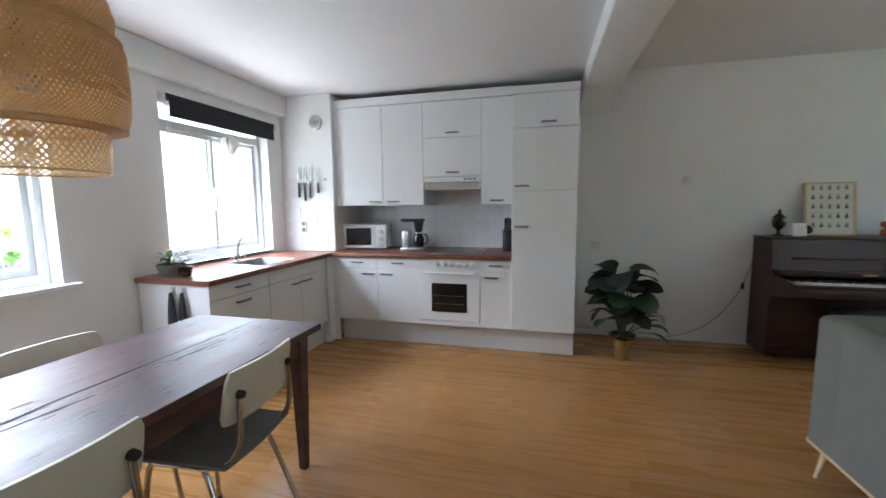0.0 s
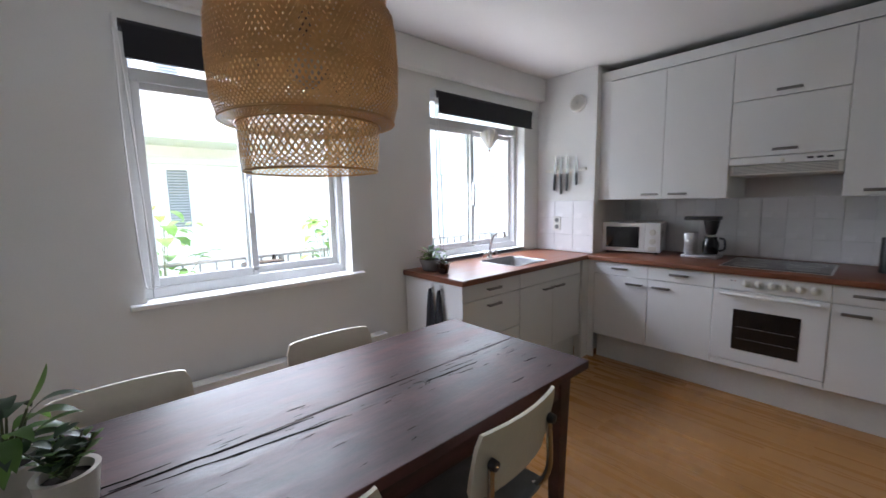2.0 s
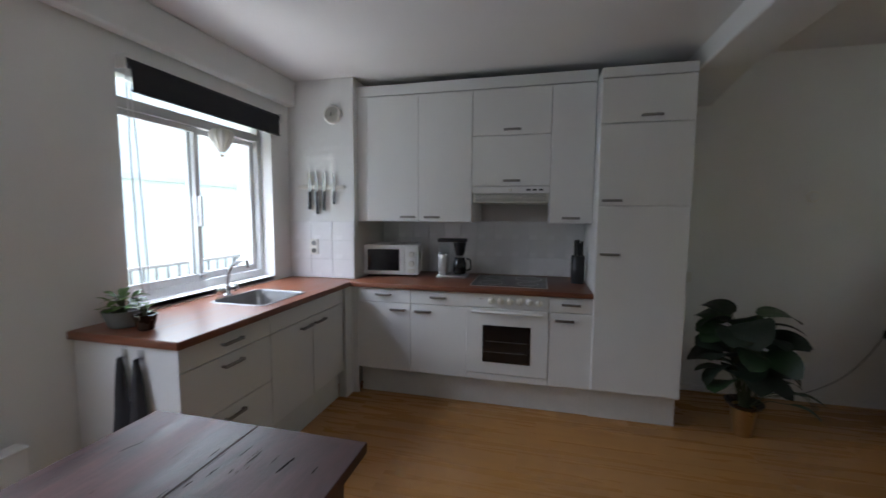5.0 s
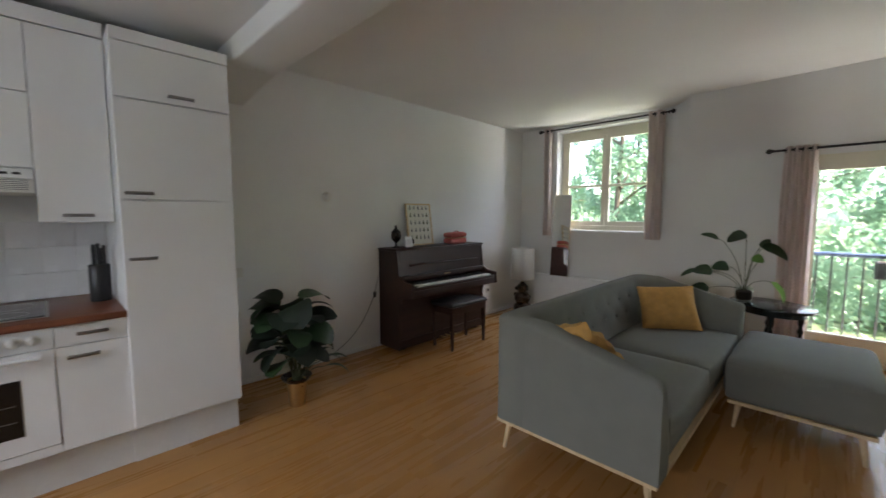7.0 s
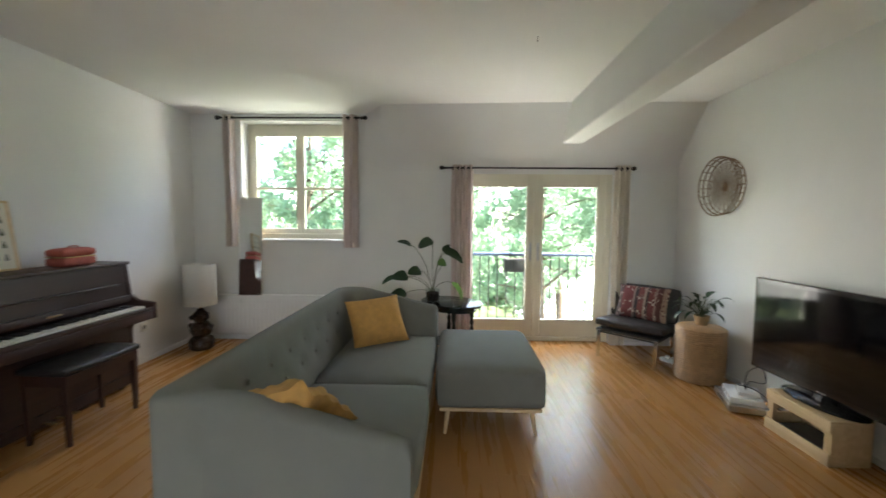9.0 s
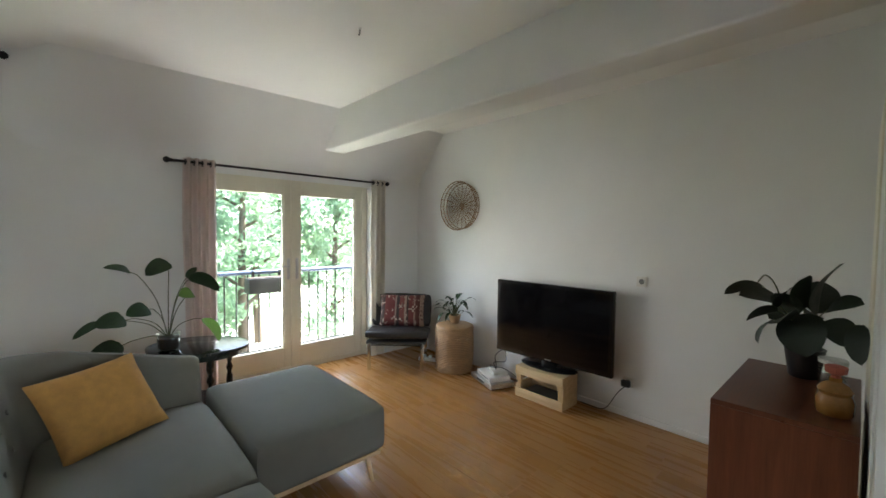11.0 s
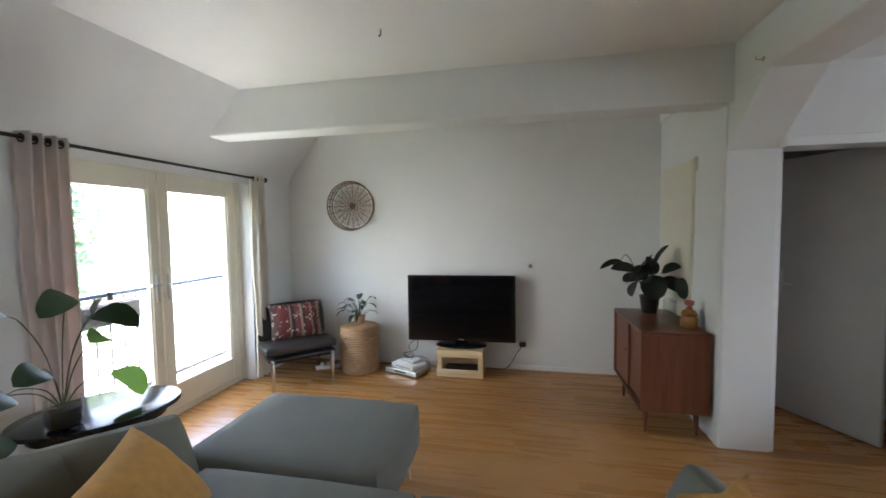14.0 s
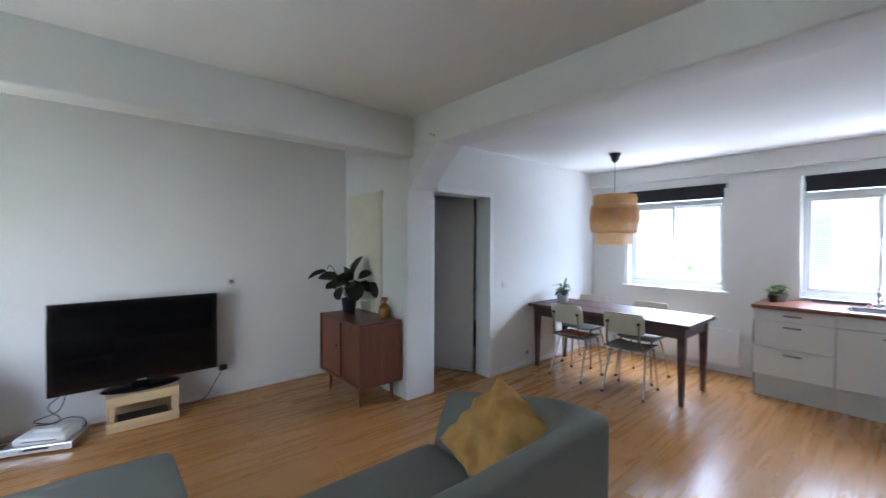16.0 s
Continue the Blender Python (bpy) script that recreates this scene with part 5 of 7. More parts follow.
# two plants at the far end of the table
p = thing("potted_plant", "peace lily with long leaves in a ceramic pot", "plant", -0.50, 0.92, TZ)
pot(p, 0.055, 0.064, 0.1, M_CERAMIC)
for k in range(20):
    a = rng.uniform(0, 2 * math.pi)
    r, h = rng.uniform(0.01, 0.05), rng.uniform(0.12, 0.19)
    b = Vector((r * math.cos(a), r * math.sin(a), h))
    leaf_part(p, b, b + Vector((0.1 * math.cos(a), 0.1 * math.sin(a), rng.uniform(-0.06, 0.035))), rng.uniform(0.025, 0.042), M_LEAF_LIGHT if k % 3 else M_LEAF, droop=0.6, stem=[(0, 0, 0.08), (r * 0.5 * math.cos(a), r * 0.5 * math.sin(a), h * 0.6), b])
leaf_part(p, (0.03, 0.05, 0.215), (0.045, 0.09, 0.31), 0.034, M_LEAF_LIGHT, droop=-0.2, stem=[(0, 0, 0.08), (0.015, 0.03, 0.16), (0.03, 0.05, 0.215)])
leaf_part(p, (0.05, 0.06, 0.17), (0.06, 0.14, 0.19), 0.022, M_LEAF_LIGHT, droop=0.3, stem=[(0, 0, 0.08), (0.02, 0.03, 0.13), (0.05, 0.06, 0.17)])
p = thing("potted_plant", "small jade plant in a cream ceramic pot", "plant", -0.395, 1.02, TZ)
pot(p, 0.046, 0.054, 0.088, M_CERAMIC)
for k in range(15):
    a = rng.uniform(0, 2 * math.pi)
    r, h = rng.uniform(0.015, 0.065), rng.uniform(0.11, 0.165)
    st = [(0, 0, 0.07), (r * 0.6 * math.cos(a), r * 0.6 * math.sin(a), h * 0.8), (r * math.cos(a), r * math.sin(a), h)]
    part("stalk", rod(arc(st, 4), 0.003, 6, taper=0.7), M_STEM, p)
    for q in range(6):
        c = Vector(st[0]).lerp(Vector(st[2]), 0.5 + 0.1 * q)
        a2 = a + q * 2.2
        leaf_part(p, c, c + Vector((0.032 * math.cos(a2), 0.032 * math.sin(a2), 0.014)), 0.018, M_LEAF if q % 3 else M_LEAF_LIGHT, droop=0.3, blunt=0.6)

# herbs on the worktop
for x, y, r, h, mt, lab in ((-1.44, 2.91, 0.085, 0.08, M_GREYSEAT, "green herb in a wide grey glazed bowl"), (-1.29, 2.89, 0.045, 0.07, M_DARKCER, "small cactus in a dark brown pot")):
    p = thing("potted_plant", lab, "plant", x, y, 0.914)
    pot(p, r * 0.75, r, h, mt)
    for k in range(34 if r > 0.05 else 8):
        a = rng.uniform(0, 2 * math.pi)
        b = Vector((rng.uniform(0, r * 0.7) * math.cos(a), rng.uniform(0, r * 0.7) * math.sin(a), h + rng.uniform(0, 0.06)))
        leaf_part(p, b, b + Vector((0.06 * math.cos(a), 0.06 * math.sin(a), rng.uniform(-0.02, 0.04))), 0.032, M_LEAF_LIGHT, droop=0.3, stem=[(0, 0, h - 0.02), b])

# ---- living end ----
# sofa: back to the north, open front to the south
sf = thing("sofa", "grey-green wool sofa with button-tufted back and pale wooden legs", "sofa", 0, 0, 0)
AX0, AX1, AY0, AY1 = 2.42, 4.72, 2.09, 3.01


def rounded_u(inset, r, n_arm=18, n_bend=10, n_back=46):
    """Plan line of the sofa's shell: up one arm, round the back, down the other."""
    xa, xb, yb = AX0 + inset, AX1 - inset, AY1 - inset
    pts = []
    for i in range(n_arm):
        pts.append((xa, AY0 + (yb - r - AY0) * (i / n_arm) ** 1.6))
    for i in range(n_bend):
        a = math.pi - math.pi / 2 * i / n_bend
        pts.append((xa + r + r * math.cos(a), yb - r + r * math.sin(a)))
    for i in range(n_back):
        pts.append((xa + r + (xb - xa - 2 * r) * i / n_back, yb))
    for i in range(n_bend):
        a = math.pi / 2 - math.pi / 2 * i / n_bend
        pts.append((xb - r + r * math.cos(a), yb - r + r * math.sin(a)))
    for i in range(n_arm + 1):
        pts.append((xb, AY0 + (yb - r - AY0) * (1 - i / n_arm) ** 1.6))
    return pts


BUTTONS = [(AX0 + 0.34 + bx * 0.23 + (0.115 if bz > 0.6 else 0), bz) for bx in range(7) for bz in (0.58, 0.70)]
shell_out, shell_top, shell_low = rounded_u(0.0, 0.05), rounded_u(0.1, 0.2), rounded_u(0.2, 0.17)
shell_rows = []
for i, (po, pt, pb) in enumerate(zip(shell_out, shell_top, shell_low)):
    po, pt, pb = Vector((*po, 0)), Vector((*pt, 0)), Vector((*pb, 0))
    f = max(0.0, min(1.0, (AY1 - 0.12 - po.y) / (AY1 - 0.12 - AY0)))
    h = 0.845 - 0.165 * f ** 1.05
    front = max(0.0, 1 - (po.y - AY0) / 0.045)
    rd = 1 - math.sqrt(max(0.0, 1 - front ** 2))
    h -= 0.03 * rd
    pt, pb = pt.lerp(po, 0.4 * rd), pb.lerp(po, 0.4 * rd)
    sec = [po + Vector((0, 0, 0.2)), po + Vector((0, 0, h * 0.6)), po + Vector((0, 0, h - 0.035)), po.lerp(pt, 0.03) + Vector((0, 0, h - 0.022)), po.lerp(pt, 0.1) + Vector((0, 0, h - 0.011)), po.lerp(pt, 0.3) + Vector((0, 0, h - 0.002)), po.lerp(pt, 0.6) + Vector((0, 0, h)), po.lerp(pt, 0.85) + Vector((0, 0, h - 0.014))]
    for k in range(17):
        v = k / 16
        p_ = pt.lerp(pb, v)
        z = (h - 0.045) * (1 - v) + 0.3 * v
        inward = (pb - po).normalized()
        swell = 0.018 * math.sin(math.pi * v)
        if p_.y > AY1 - 0.35 and AX0 + 0.25 < p_.x < AX1 - 0.25:
            for cx, cz in BUTTONS:
                swell -= 0.022 * math.exp(-((p_.x - cx) / 0.045) ** 2 - ((z - cz) / 0.04) ** 2)
        sec.append(p_ + inward * swell + Vector((0, 0, z)))
    sec.append(pb + Vector((0, 0, 0.2)))
    shell_rows.append([q + 0.0025 * noise.noise_vector(q * 8) for q in sec])


def shell_piece(name, i0, i1, label=""):
    t = bmesh.new()
    rows = [[t.verts.new(q) for q in r] for r in shell_rows[i0:i1 + 1]]
    for a, b in zip(rows, rows[1:]):
        for k in range(len(a)):
            m_ = (k + 1) % len(a)
            t.faces.new((a[k], a[m_], b[m_], b[k]))
    t.faces.new(rows[0])
    t.faces.new(list(reversed(rows[-1])))
    bmesh.ops.recalc_face_normals(t, faces=list(t.faces))
    return part(name, t, M_SOFA, sf, label)


shell_piece("armrest", 0, 16)
shell_piece("armrest", len(shell_rows) - 17, len(shell_rows) - 1)
bkp = shell_piece("backrest", 16, len(shell_rows) - 17, "button-tufted grey-green back")
for cx, cz in BUTTONS:
    part("button", lathe([(0.0, -0.006), (0.011, -0.003), (0.011, 0.003), (0.0, 0.006)], 10, m=pose(cx, AY1 - 0.21 + 0.1 * (cz - 0.3) / 0.5, cz, 78, 0, 0), cap=False), M_SOFA, bkp)
part("seat_base", box(AX0 + 0.12, AY0 + 0.03, 0.2, AX1 - 0.12, AY1 - 0.22, 0.32, 0.02), M_SOFA, sf)
mx = (AX0 + AX1) / 2 - 0.08
for a, b in ((AX0 + 0.195, mx), (mx + 0.004, AX1 - 0.195)):
    part("seat_cushion", soft_box(a, AY0 + 0.005, 0.315, b, AY1 - 0.19, 0.455, 0.018, 0.035, 8), M_SOFA, sf)
bm = bmesh.new()
for b in ((AX0 + 0.01, AY0 + 0.01, AX1 - 0.01, AY0 + 0.05), (AX0 + 0.01, AY1 - 0.05, AX1 - 0.01, AY1 - 0.01), (AX0 + 0.01, AY0 + 0.05, AX0 + 0.05, AY1 - 0.05), (AX1 - 0.05, AY0 + 0.05, AX1 - 0.01, AY1 - 0.05)):
    box(b[0], b[1], 0.175, b[2], b[3], 0.199, bm=bm)
part("base_rail", bm, M_PINE, sf, "pale wooden base rail", smooth=False)


def peg(parent, x, y, z, lean=(0, 0)):
    part("leg", rod([(x, y, z), (x + lean[0], y + lean[1], 0)], 0.02, 12, taper=0.55), M_PINE, parent, "pale tapered wooden leg")


for x, lx in ((AX0 + 0.07, -0.025), (AX1 - 0.07, 0.025)):
    for y, ly in ((AY0 + 0.07, -0.025), (AY1 - 0.07, 0.025)):
        peg(sf, x, y, 0.178, (lx, ly))

# footstool pushed against the sofa
fs = thing("footstool", "large square grey-green upholstered footstool on pale legs", "footstool", 0, 0, 0)
part("cushion", soft_box(3.68, 1.32, 0.195, 4.70, 2.065, 0.475, 0.012, 0.05, 10, lump=0.005), M_SOFA, fs)
bm = bmesh.new()
for b in ((3.71, 1.35, 4.67, 1.385), (3.71, 2.0, 4.67, 2.035), (3.71, 1.385, 3.745, 2.0), (4.635, 1.385, 4.67, 2.0)):
    box(b[0], b[1], 0.172, b[2], b[3], 0.194, bm=bm)
part("base_rail", bm, M_PINE, fs, smooth=False)
for x, lx in ((3.77, -0.025), (4.61, 0.025)):
    for y, ly in ((1.41, -0.025), (1.98, 0.02)):
        peg(fs, x, y, 0.174, (lx, ly))


def cushion(name, label, m, w, h, material, d=0.15, category="cushion", crumple=0.0):
    """A scatter cushion standing in the xz plane, plumped in the middle with pinched corners."""
    t = bmesh.new()
    n = 22
    g = [[], []]
    for s in (0, 1):
        for i in range(n + 1):
            row = []
            for j in range(n + 1):
                u, v = 2 * i / n - 1, 2 * j / n - 1
                pinch = 1 - 0.07 * (1 - u * u) * 0 - 0.06 * (abs(u) ** 2 * (1 - v * v) + abs(v) ** 2 * (1 - u * u))
                th = d / 2 * (max(0, 1 - u ** 4) * max(0, 1 - v ** 4)) ** 0.6
                wr = 0.006 * noise.noise(Vector((u * 3, v * 3, s * 5 + w)))
                row.append(t.verts.new((u * w / 2 * pinch, (th + wr * th * 20) * (1 if s else -1) + crumple * noise.noise(Vector((u * 2.2, v * 2.6, 3))) + 0.25 * crumple * noise.noise(Vector((u * 4.3, v * 4.3, 9))), v * h / 2 * pinch * (1 + crumple * 2 * noise.noise(Vector((u * 2, 7, v)))))))
            g[s].append(row)
    for s in (0, 1):
        for i in range(n):
            for j in range(n):
                q = (g[s][i][j], g[s][i + 1][j], g[s][i + 1][j + 1], g[s][i][j + 1])
                t.faces.new(q if s == 0 else tuple(reversed(q)))
    bmesh.ops.remove_doubles(t, verts=list(t.verts), dist=0.0008)
    bmesh.ops.recalc_face_normals(t, faces=list(t.faces))
    ob = finish(name, t, material, None, "", True)
    ob.matrix_basis = m
    return tagged(ob, label, category)


cushion("scatter_cushion", "square mustard corduroy cushion leaning on the sofa back", Matrix(((0.450, 0.730, 0.514, 4.303), (-0.891, 0.322, 0.321, 2.573), (0.069, -0.603, 0.795, 0.629), (0, 0, 0, 1))), 0.45, 0.42, M_MUSTARD)
cushion("scatter_cushion", "crumpled mustard corduroy cushion in the sofa corner", Matrix(((0.10, -0.72, -0.63, 2.645), (0.98, -0.05, 0.42, 2.585), (-0.18, -0.66, 0.66, 0.688), (0, 0, 0, 1))), 0.36, 0.41, M_MUSTARD, 0.12, crumple=0.05)

# piano
pn = thing("piano", "dark mahogany upright piano with the lid open", "piano", 0, 0, 0)
PX0, PX1, PYB = 3.05, 4.42, YN - 0.014
side = [(PYB, 0.02), (PYB, 1.055), (PYB - 0.30, 1.055), (PYB - 0.335, 0.80), (PYB - 0.40, 0.755), (PYB - 0.545, 0.735), (PYB - 0.55, 0.60), (PYB - 0.36, 0.575), (PYB - 0.33, 0.50), (PYB - 0.33, 0.02)]
for x in (PX0, PX1 - 0.035):
    part("side_panel", sheet("s", [(y, z) for y, z in side], 0, 0.035, m=Matrix(((0, 0, 1, x), (1, 0, 0, 0), (0, 1, 0, 0), (0, 0, 0, 1))), bev=0.004), M_PIANO, pn, smooth=False)
part("top_lid", box(PX0 - 0.012, PYB - 0.315, 1.056, PX1 + 0.012, PYB, 1.08, 0.006), M_PIANO, pn)
part("back", box(PX0 + 0.036, PYB - 0.06, 0.05, PX1 - 0.036, PYB - 0.01, 1.05), M_PIANO, pn, smooth=False)
part("upper_panel", box(PX0 + 0.036, -0.01, 0.0, PX1 - 0.036, 0.01, 0.27, 0.004, m=Matrix.Translation((0, PYB - 0.315, 0.79)) @ pose(0, 0, 0, -5, 0, 0)), M_PIANO, pn, smooth=False)
part("music_shelf", box(PX0 + 0.15, PYB - 0.365, 0.895, PX1 - 0.15, PYB - 0.325, 0.907, 0.003), M_PIANO, pn)
part("key_lid", box(PX0 + 0.037, PYB - 0.36, 0.745, PX1 - 0.037, PYB - 0.335, 0.80, 0.005), M_PIANO, pn)
part("key_bed", box(PX0 + 0.037, PYB - 0.545, 0.60, PX1 - 0.037, PYB - 0.335, 0.672, 0.005), M_PIANO, pn)
part("key_slip", box(PX0 + 0.037, PYB - 0.545, 0.673, PX1 - 0.037, PYB - 0.525, 0.70, 0.004), M_PIANO, pn)
part("lower_panel", box(PX0 + 0.037, PYB - 0.325, 0.12, PX1 - 0.037, PYB - 0.30, 0.598, 0.004), M_PIANO, pn, smooth=False)
part("bottom_rail", box(PX0 + 0.037, PYB - 0.33, 0.03, PX1 - 0.037, PYB - 0.295, 0.118, 0.004), M_PIANO, pn, smooth=False)
kw = (PX1 - PX0 - 0.19) / 52
keys = part("keyboard", box(PX0 + 0.095, PYB - 0.52, 0.674, PX1 - 0.095, PYB - 0.365, 0.70), M_PIANO, pn, smooth=False)
me_w = None
for i in range(52):
    x = PX0 + 0.095 + i * kw
    if me_w is None:
        ob = part("white_key", box(0.0004, -0.0775, 0, kw - 0.0004, 0.0775, 0.016, 0.0015, 1), M_SWITCH, keys, "ivory key", smooth=False)
        me_w = ob.data
    else:
        ob = new("white_key", me_w)
        ob.parent = keys
    ob.location = (x, PYB - 0.4425, 0.701)
me_b = None
for i in range(51):
    if i % 7 in (1, 4):
        continue
    if me_b is None:
        ob = part("black_key", box(-0.006, -0.048, 0, 0.006, 0.048, 0.012, 0.0015, 1), M_BLACK, keys, smooth=False)
        me_b = ob.data
    else:
        ob = new("black_key", me_b)
        ob.parent = keys
    ob.location = (PX0 + 0.095 + (i + 1) * kw, PYB - 0.413, 0.7172)
for i in range(3):
    part("pedal", box((PX0 + PX1) / 2 - 0.09 + i * 0.08, PYB - 0.42, 0.045, (PX0 + PX1) / 2 - 0.07 + i * 0.08, PYB - 0.325, 0.058, 0.004), M_GOLD, pn, "brass pedal")
for x in (PX0 + 0.1, PX1 - 0.1):
    for y in (PYB - 0.28, PYB - 0.08):
        part("castor", rod([(x - 0.012, y, 0.022), (x + 0.012, y, 0.022)], 0.022, 14), M_BLACK, pn)
part("maker_badge", box((PX0 + PX1) / 2 - 0.05, PYB - 0.363, 0.765, (PX0 + PX1) / 2 + 0.05, PYB - 0.3605, 0.777), M_GOLD, pn)
# bench
bn = thing("piano_bench", "dark wooden piano bench with a black leather seat", "bench", 3.74, 4.50, 0)
part("seat", soft_box(-0.29, -0.165, 0.455, 0.29, 0.165, 0.505, 0.012, 0.018, 6), M_LEATHER, bn)
part("apron", box(-0.275, -0.15, 0.385, 0.275, 0.15, 0.455, 0.003), M_PIANO, bn, smooth=False)
for sx in (-1, 1):
    for sy in (-1, 1):
        bm = box(sx * 0.258 - 0.019, sy * 0.132 - 0.019, 0, sx * 0.258 + 0.019, sy * 0.132 + 0.019, 0.40, 0.002)
        for v in bm.verts:
            if v.co.z < 0.1:
                v.co.x, v.co.y = sx * 0.258 + (v.co.x - sx * 0.258) * 0.6, sy * 0.132 + (v.co.y - sy * 0.132) * 0.6
        part("leg", bm, M_PIANO, bn, smooth=False)

# things on the piano
PZ = 1.081
v = thing("lantern", "dark metal table lantern with a pointed lid", "lantern", 3.17, 4.90, PZ)
part("foot", lathe([(0.045, 0), (0.045, 0.008), (0.012, 0.02), (0.012, 0.05)], 16), M_IRON, v)
part("body", lathe([(0.012, 0.05), (0.05, 0.09), (0.055, 0.13), (0.045, 0.16)], 8), M_DARKCER, v)
part("lid", lathe([(0.055, 0.16), (0.03, 0.19), (0.012, 0.205), (0.015, 0.22), (0.004, 0.24)], 8), M_IRON, v)
f = thing("picture_frame", "small white framed photo standing on the piano", "frame", 3.31, 4.85, PZ)
fm = pose(0, 0, 0, -10, 0, 6)
part("frame", box(-0.055, -0.008, 0, 0.055, 0.008, 0.115, 0.004, m=fm), M_WHITE, f, smooth=False)
part("picture", box(-0.03, -0.010, 0.03, 0.03, -0.0082, 0.085, m=fm), M_PLINTH, f, "grey picture", smooth=False)
part("strut", box(-0.01, 0.008, 0.0, 0.01, 0.012, 0.08, m=pose(0, 0.002, 0, -24, 0, 6)), M_WHITE, f, smooth=False)
f = thing("picture_frame", "tilted oval photo frame behind the small one", "frame", 3.40, 4.93, PZ)
part("frame", lathe([(0.05, 0), (0.05, 0.012), (0.042, 0.014)], 20, m=pose(0, 0, 0.052, 78, 0, 0)), M_CERAMIC, f)
part("picture", lathe([(0.04, 0.0145), (0.039, 0.016)], 20, m=pose(0, 0, 0.052, 78, 0, 0)), M_DARKCER, f)
pr = thing("art_print", "cream print with rows of small dark figures in a pale frame", "picture", 3.60, 4.975, PZ)
fm = pose(0, 0, 0, -8, 0, 0)
bm = bmesh.new()
for b in ((-0.19, 0, -0.175, 0.48), (0.175, 0, 0.19, 0.48), (-0.175, 0, 0.175, 0.015), (-0.175, 0.465, 0.175, 0.48)):
    box(b[0], -0.012, b[1], b[2], 0.008, b[3], m=fm, bm=bm)
part("frame", bm, M_PINE, pr, "pale wooden frame", smooth=False)
part("sheet", box(-0.175, -0.004, 0.015, 0.175, 0.004, 0.465, m=fm), M_PAPER, pr, smooth=False)
rng = random.Random(3)
for r in range(5):
    for c in range(5):
        cx, cz = -0.125 + c * 0.0625, 0.07 + r * 0.085
        mt = rng.choice((M_GREYSEAT, M_STEM, M_NICKEL, M_GREYSEAT))
        part("figure", lathe([(0.003, 0), (0.014, 0.006), (0.011, 0.026), (0.005, 0.034), (0.007, 0.042), (0.002, 0.048)], 8, m=fm @ pose(cx, -0.0042, cz) @ Matrix.Diagonal((1, 0.04, 1, 1))), mt, pr, smooth=False)
cs = thing("small_case", "dusty red rounded vanity case on the piano", "case", 4.07, 4.88, PZ)
part("lower_shell", soft_box(-0.135, -0.08, 0, 0.135, 0.08, 0.07, 0.006, 0.025, 5), M_RED, cs)
part("lid", soft_box(-0.135, -0.08, 0.073, 0.135, 0.08, 0.135, 0.006, 0.025, 5), M_RED, cs)
part("zip", box(-0.125, -0.078, 0.068, 0.125, 0.078, 0.075, 0.002), M_GOLD, cs, "brass zip")
part("carry_handle", rod(arc([(-0.04, -0.02, 0.132), (-0.03, -0.02, 0.15), (0.03, -0.02, 0.15), (0.04, -0.02, 0.132)]), 0.005, 8), M_RED, cs)
# cable from wall to floor by the piano
cb = thing("power_cable", "thin dark cable with an inline switch on the wall", "cable", 0, 0, 0)
part("cord", rod(arc([(2.3, 5.03, 0.02), (2.55, 5.045, 0.09), (2.78, 5.052, 0.25), (2.95, 5.052, 0.5), (3.03, 5.052, 0.72), (3.07, 5.052, 0.86)]), 0.003, 6), M_GREYSEAT, cb)
part("inline_switch", box(2.975, 5.035, 0.55, 3.0, 5.055, 0.61, 0.005), M_BLACK, cb)

# standing table lamp
fl = thing("table_lamp", "lamp with a dark lumpy ceramic foot and white drum shade", "lamp", 5.39, 4.76, 0)
part("foot", lathe([(0.10, 0), (0.125, 0.02), (0.13, 0.09), (0.11, 0.13), (0.085, 0.15), (0.11, 0.2), (0.115, 0.25), (0.085, 0.29), (0.06, 0.31), (0.085, 0.35), (0.08, 0.4), (0.045, 0.43), (0.03, 0.46)], 24), M_DARKCER, fl)
rng = random.Random(8)
for k in range(10):
    a, z = k * 2.4, 0.06 + 0.035 * k
    part("knob", lathe([(0.0, -0.03), (0.026, -0.018), (0.033, 0.0), (0.024, 0.02), (0.0, 0.03)], 10, m=pose(0.1 * math.cos(a), 0.1 * math.sin(a), z), cap=False), M_DARKCER, fl)
part("stem", rod([(0, 0, 0.45), (0, 0, 0.7)], 0.008, 8), M_GOLD, fl)
part("shade", lathe([(0.165, 0.505), (0.167, 0.51), (0.16, 0.945), (0.157, 0.95), (0.155, 0.945), (0.162, 0.51)], 36, cap=False), M_LINEN, fl, "white linen drum shade")
part("shade_ring", lathe([(0.155, 0.86), (0.02, 0.86), (0.02, 0.863), (0.155, 0.863)], 36, cap=False), M_LINEN, fl)

# leaning mirror on the radiator
M_MIRROR = mat("mirror_glass", (0.9, 0.9, 0.9), 0.03, metal=1.0, var=0.01, bump=0, rvar=0.01)
mi = thing("mirror", "tall narrow frameless mirror leaning on the radiator", "mirror", 5.66, 4.34, 0.563)
lm = pose(0, 0, 0, 0, 5, 4)
part("glass", box(-0.004, -0.13, 0, 0, 0.13, 1.15, 0.001, m=lm), M_MIRROR, mi, smooth=False)
part("backing", box(0.0005, -0.128, 0.002, 0.008, 0.128, 1.148, m=lm), M_PINE, mi, smooth=False)


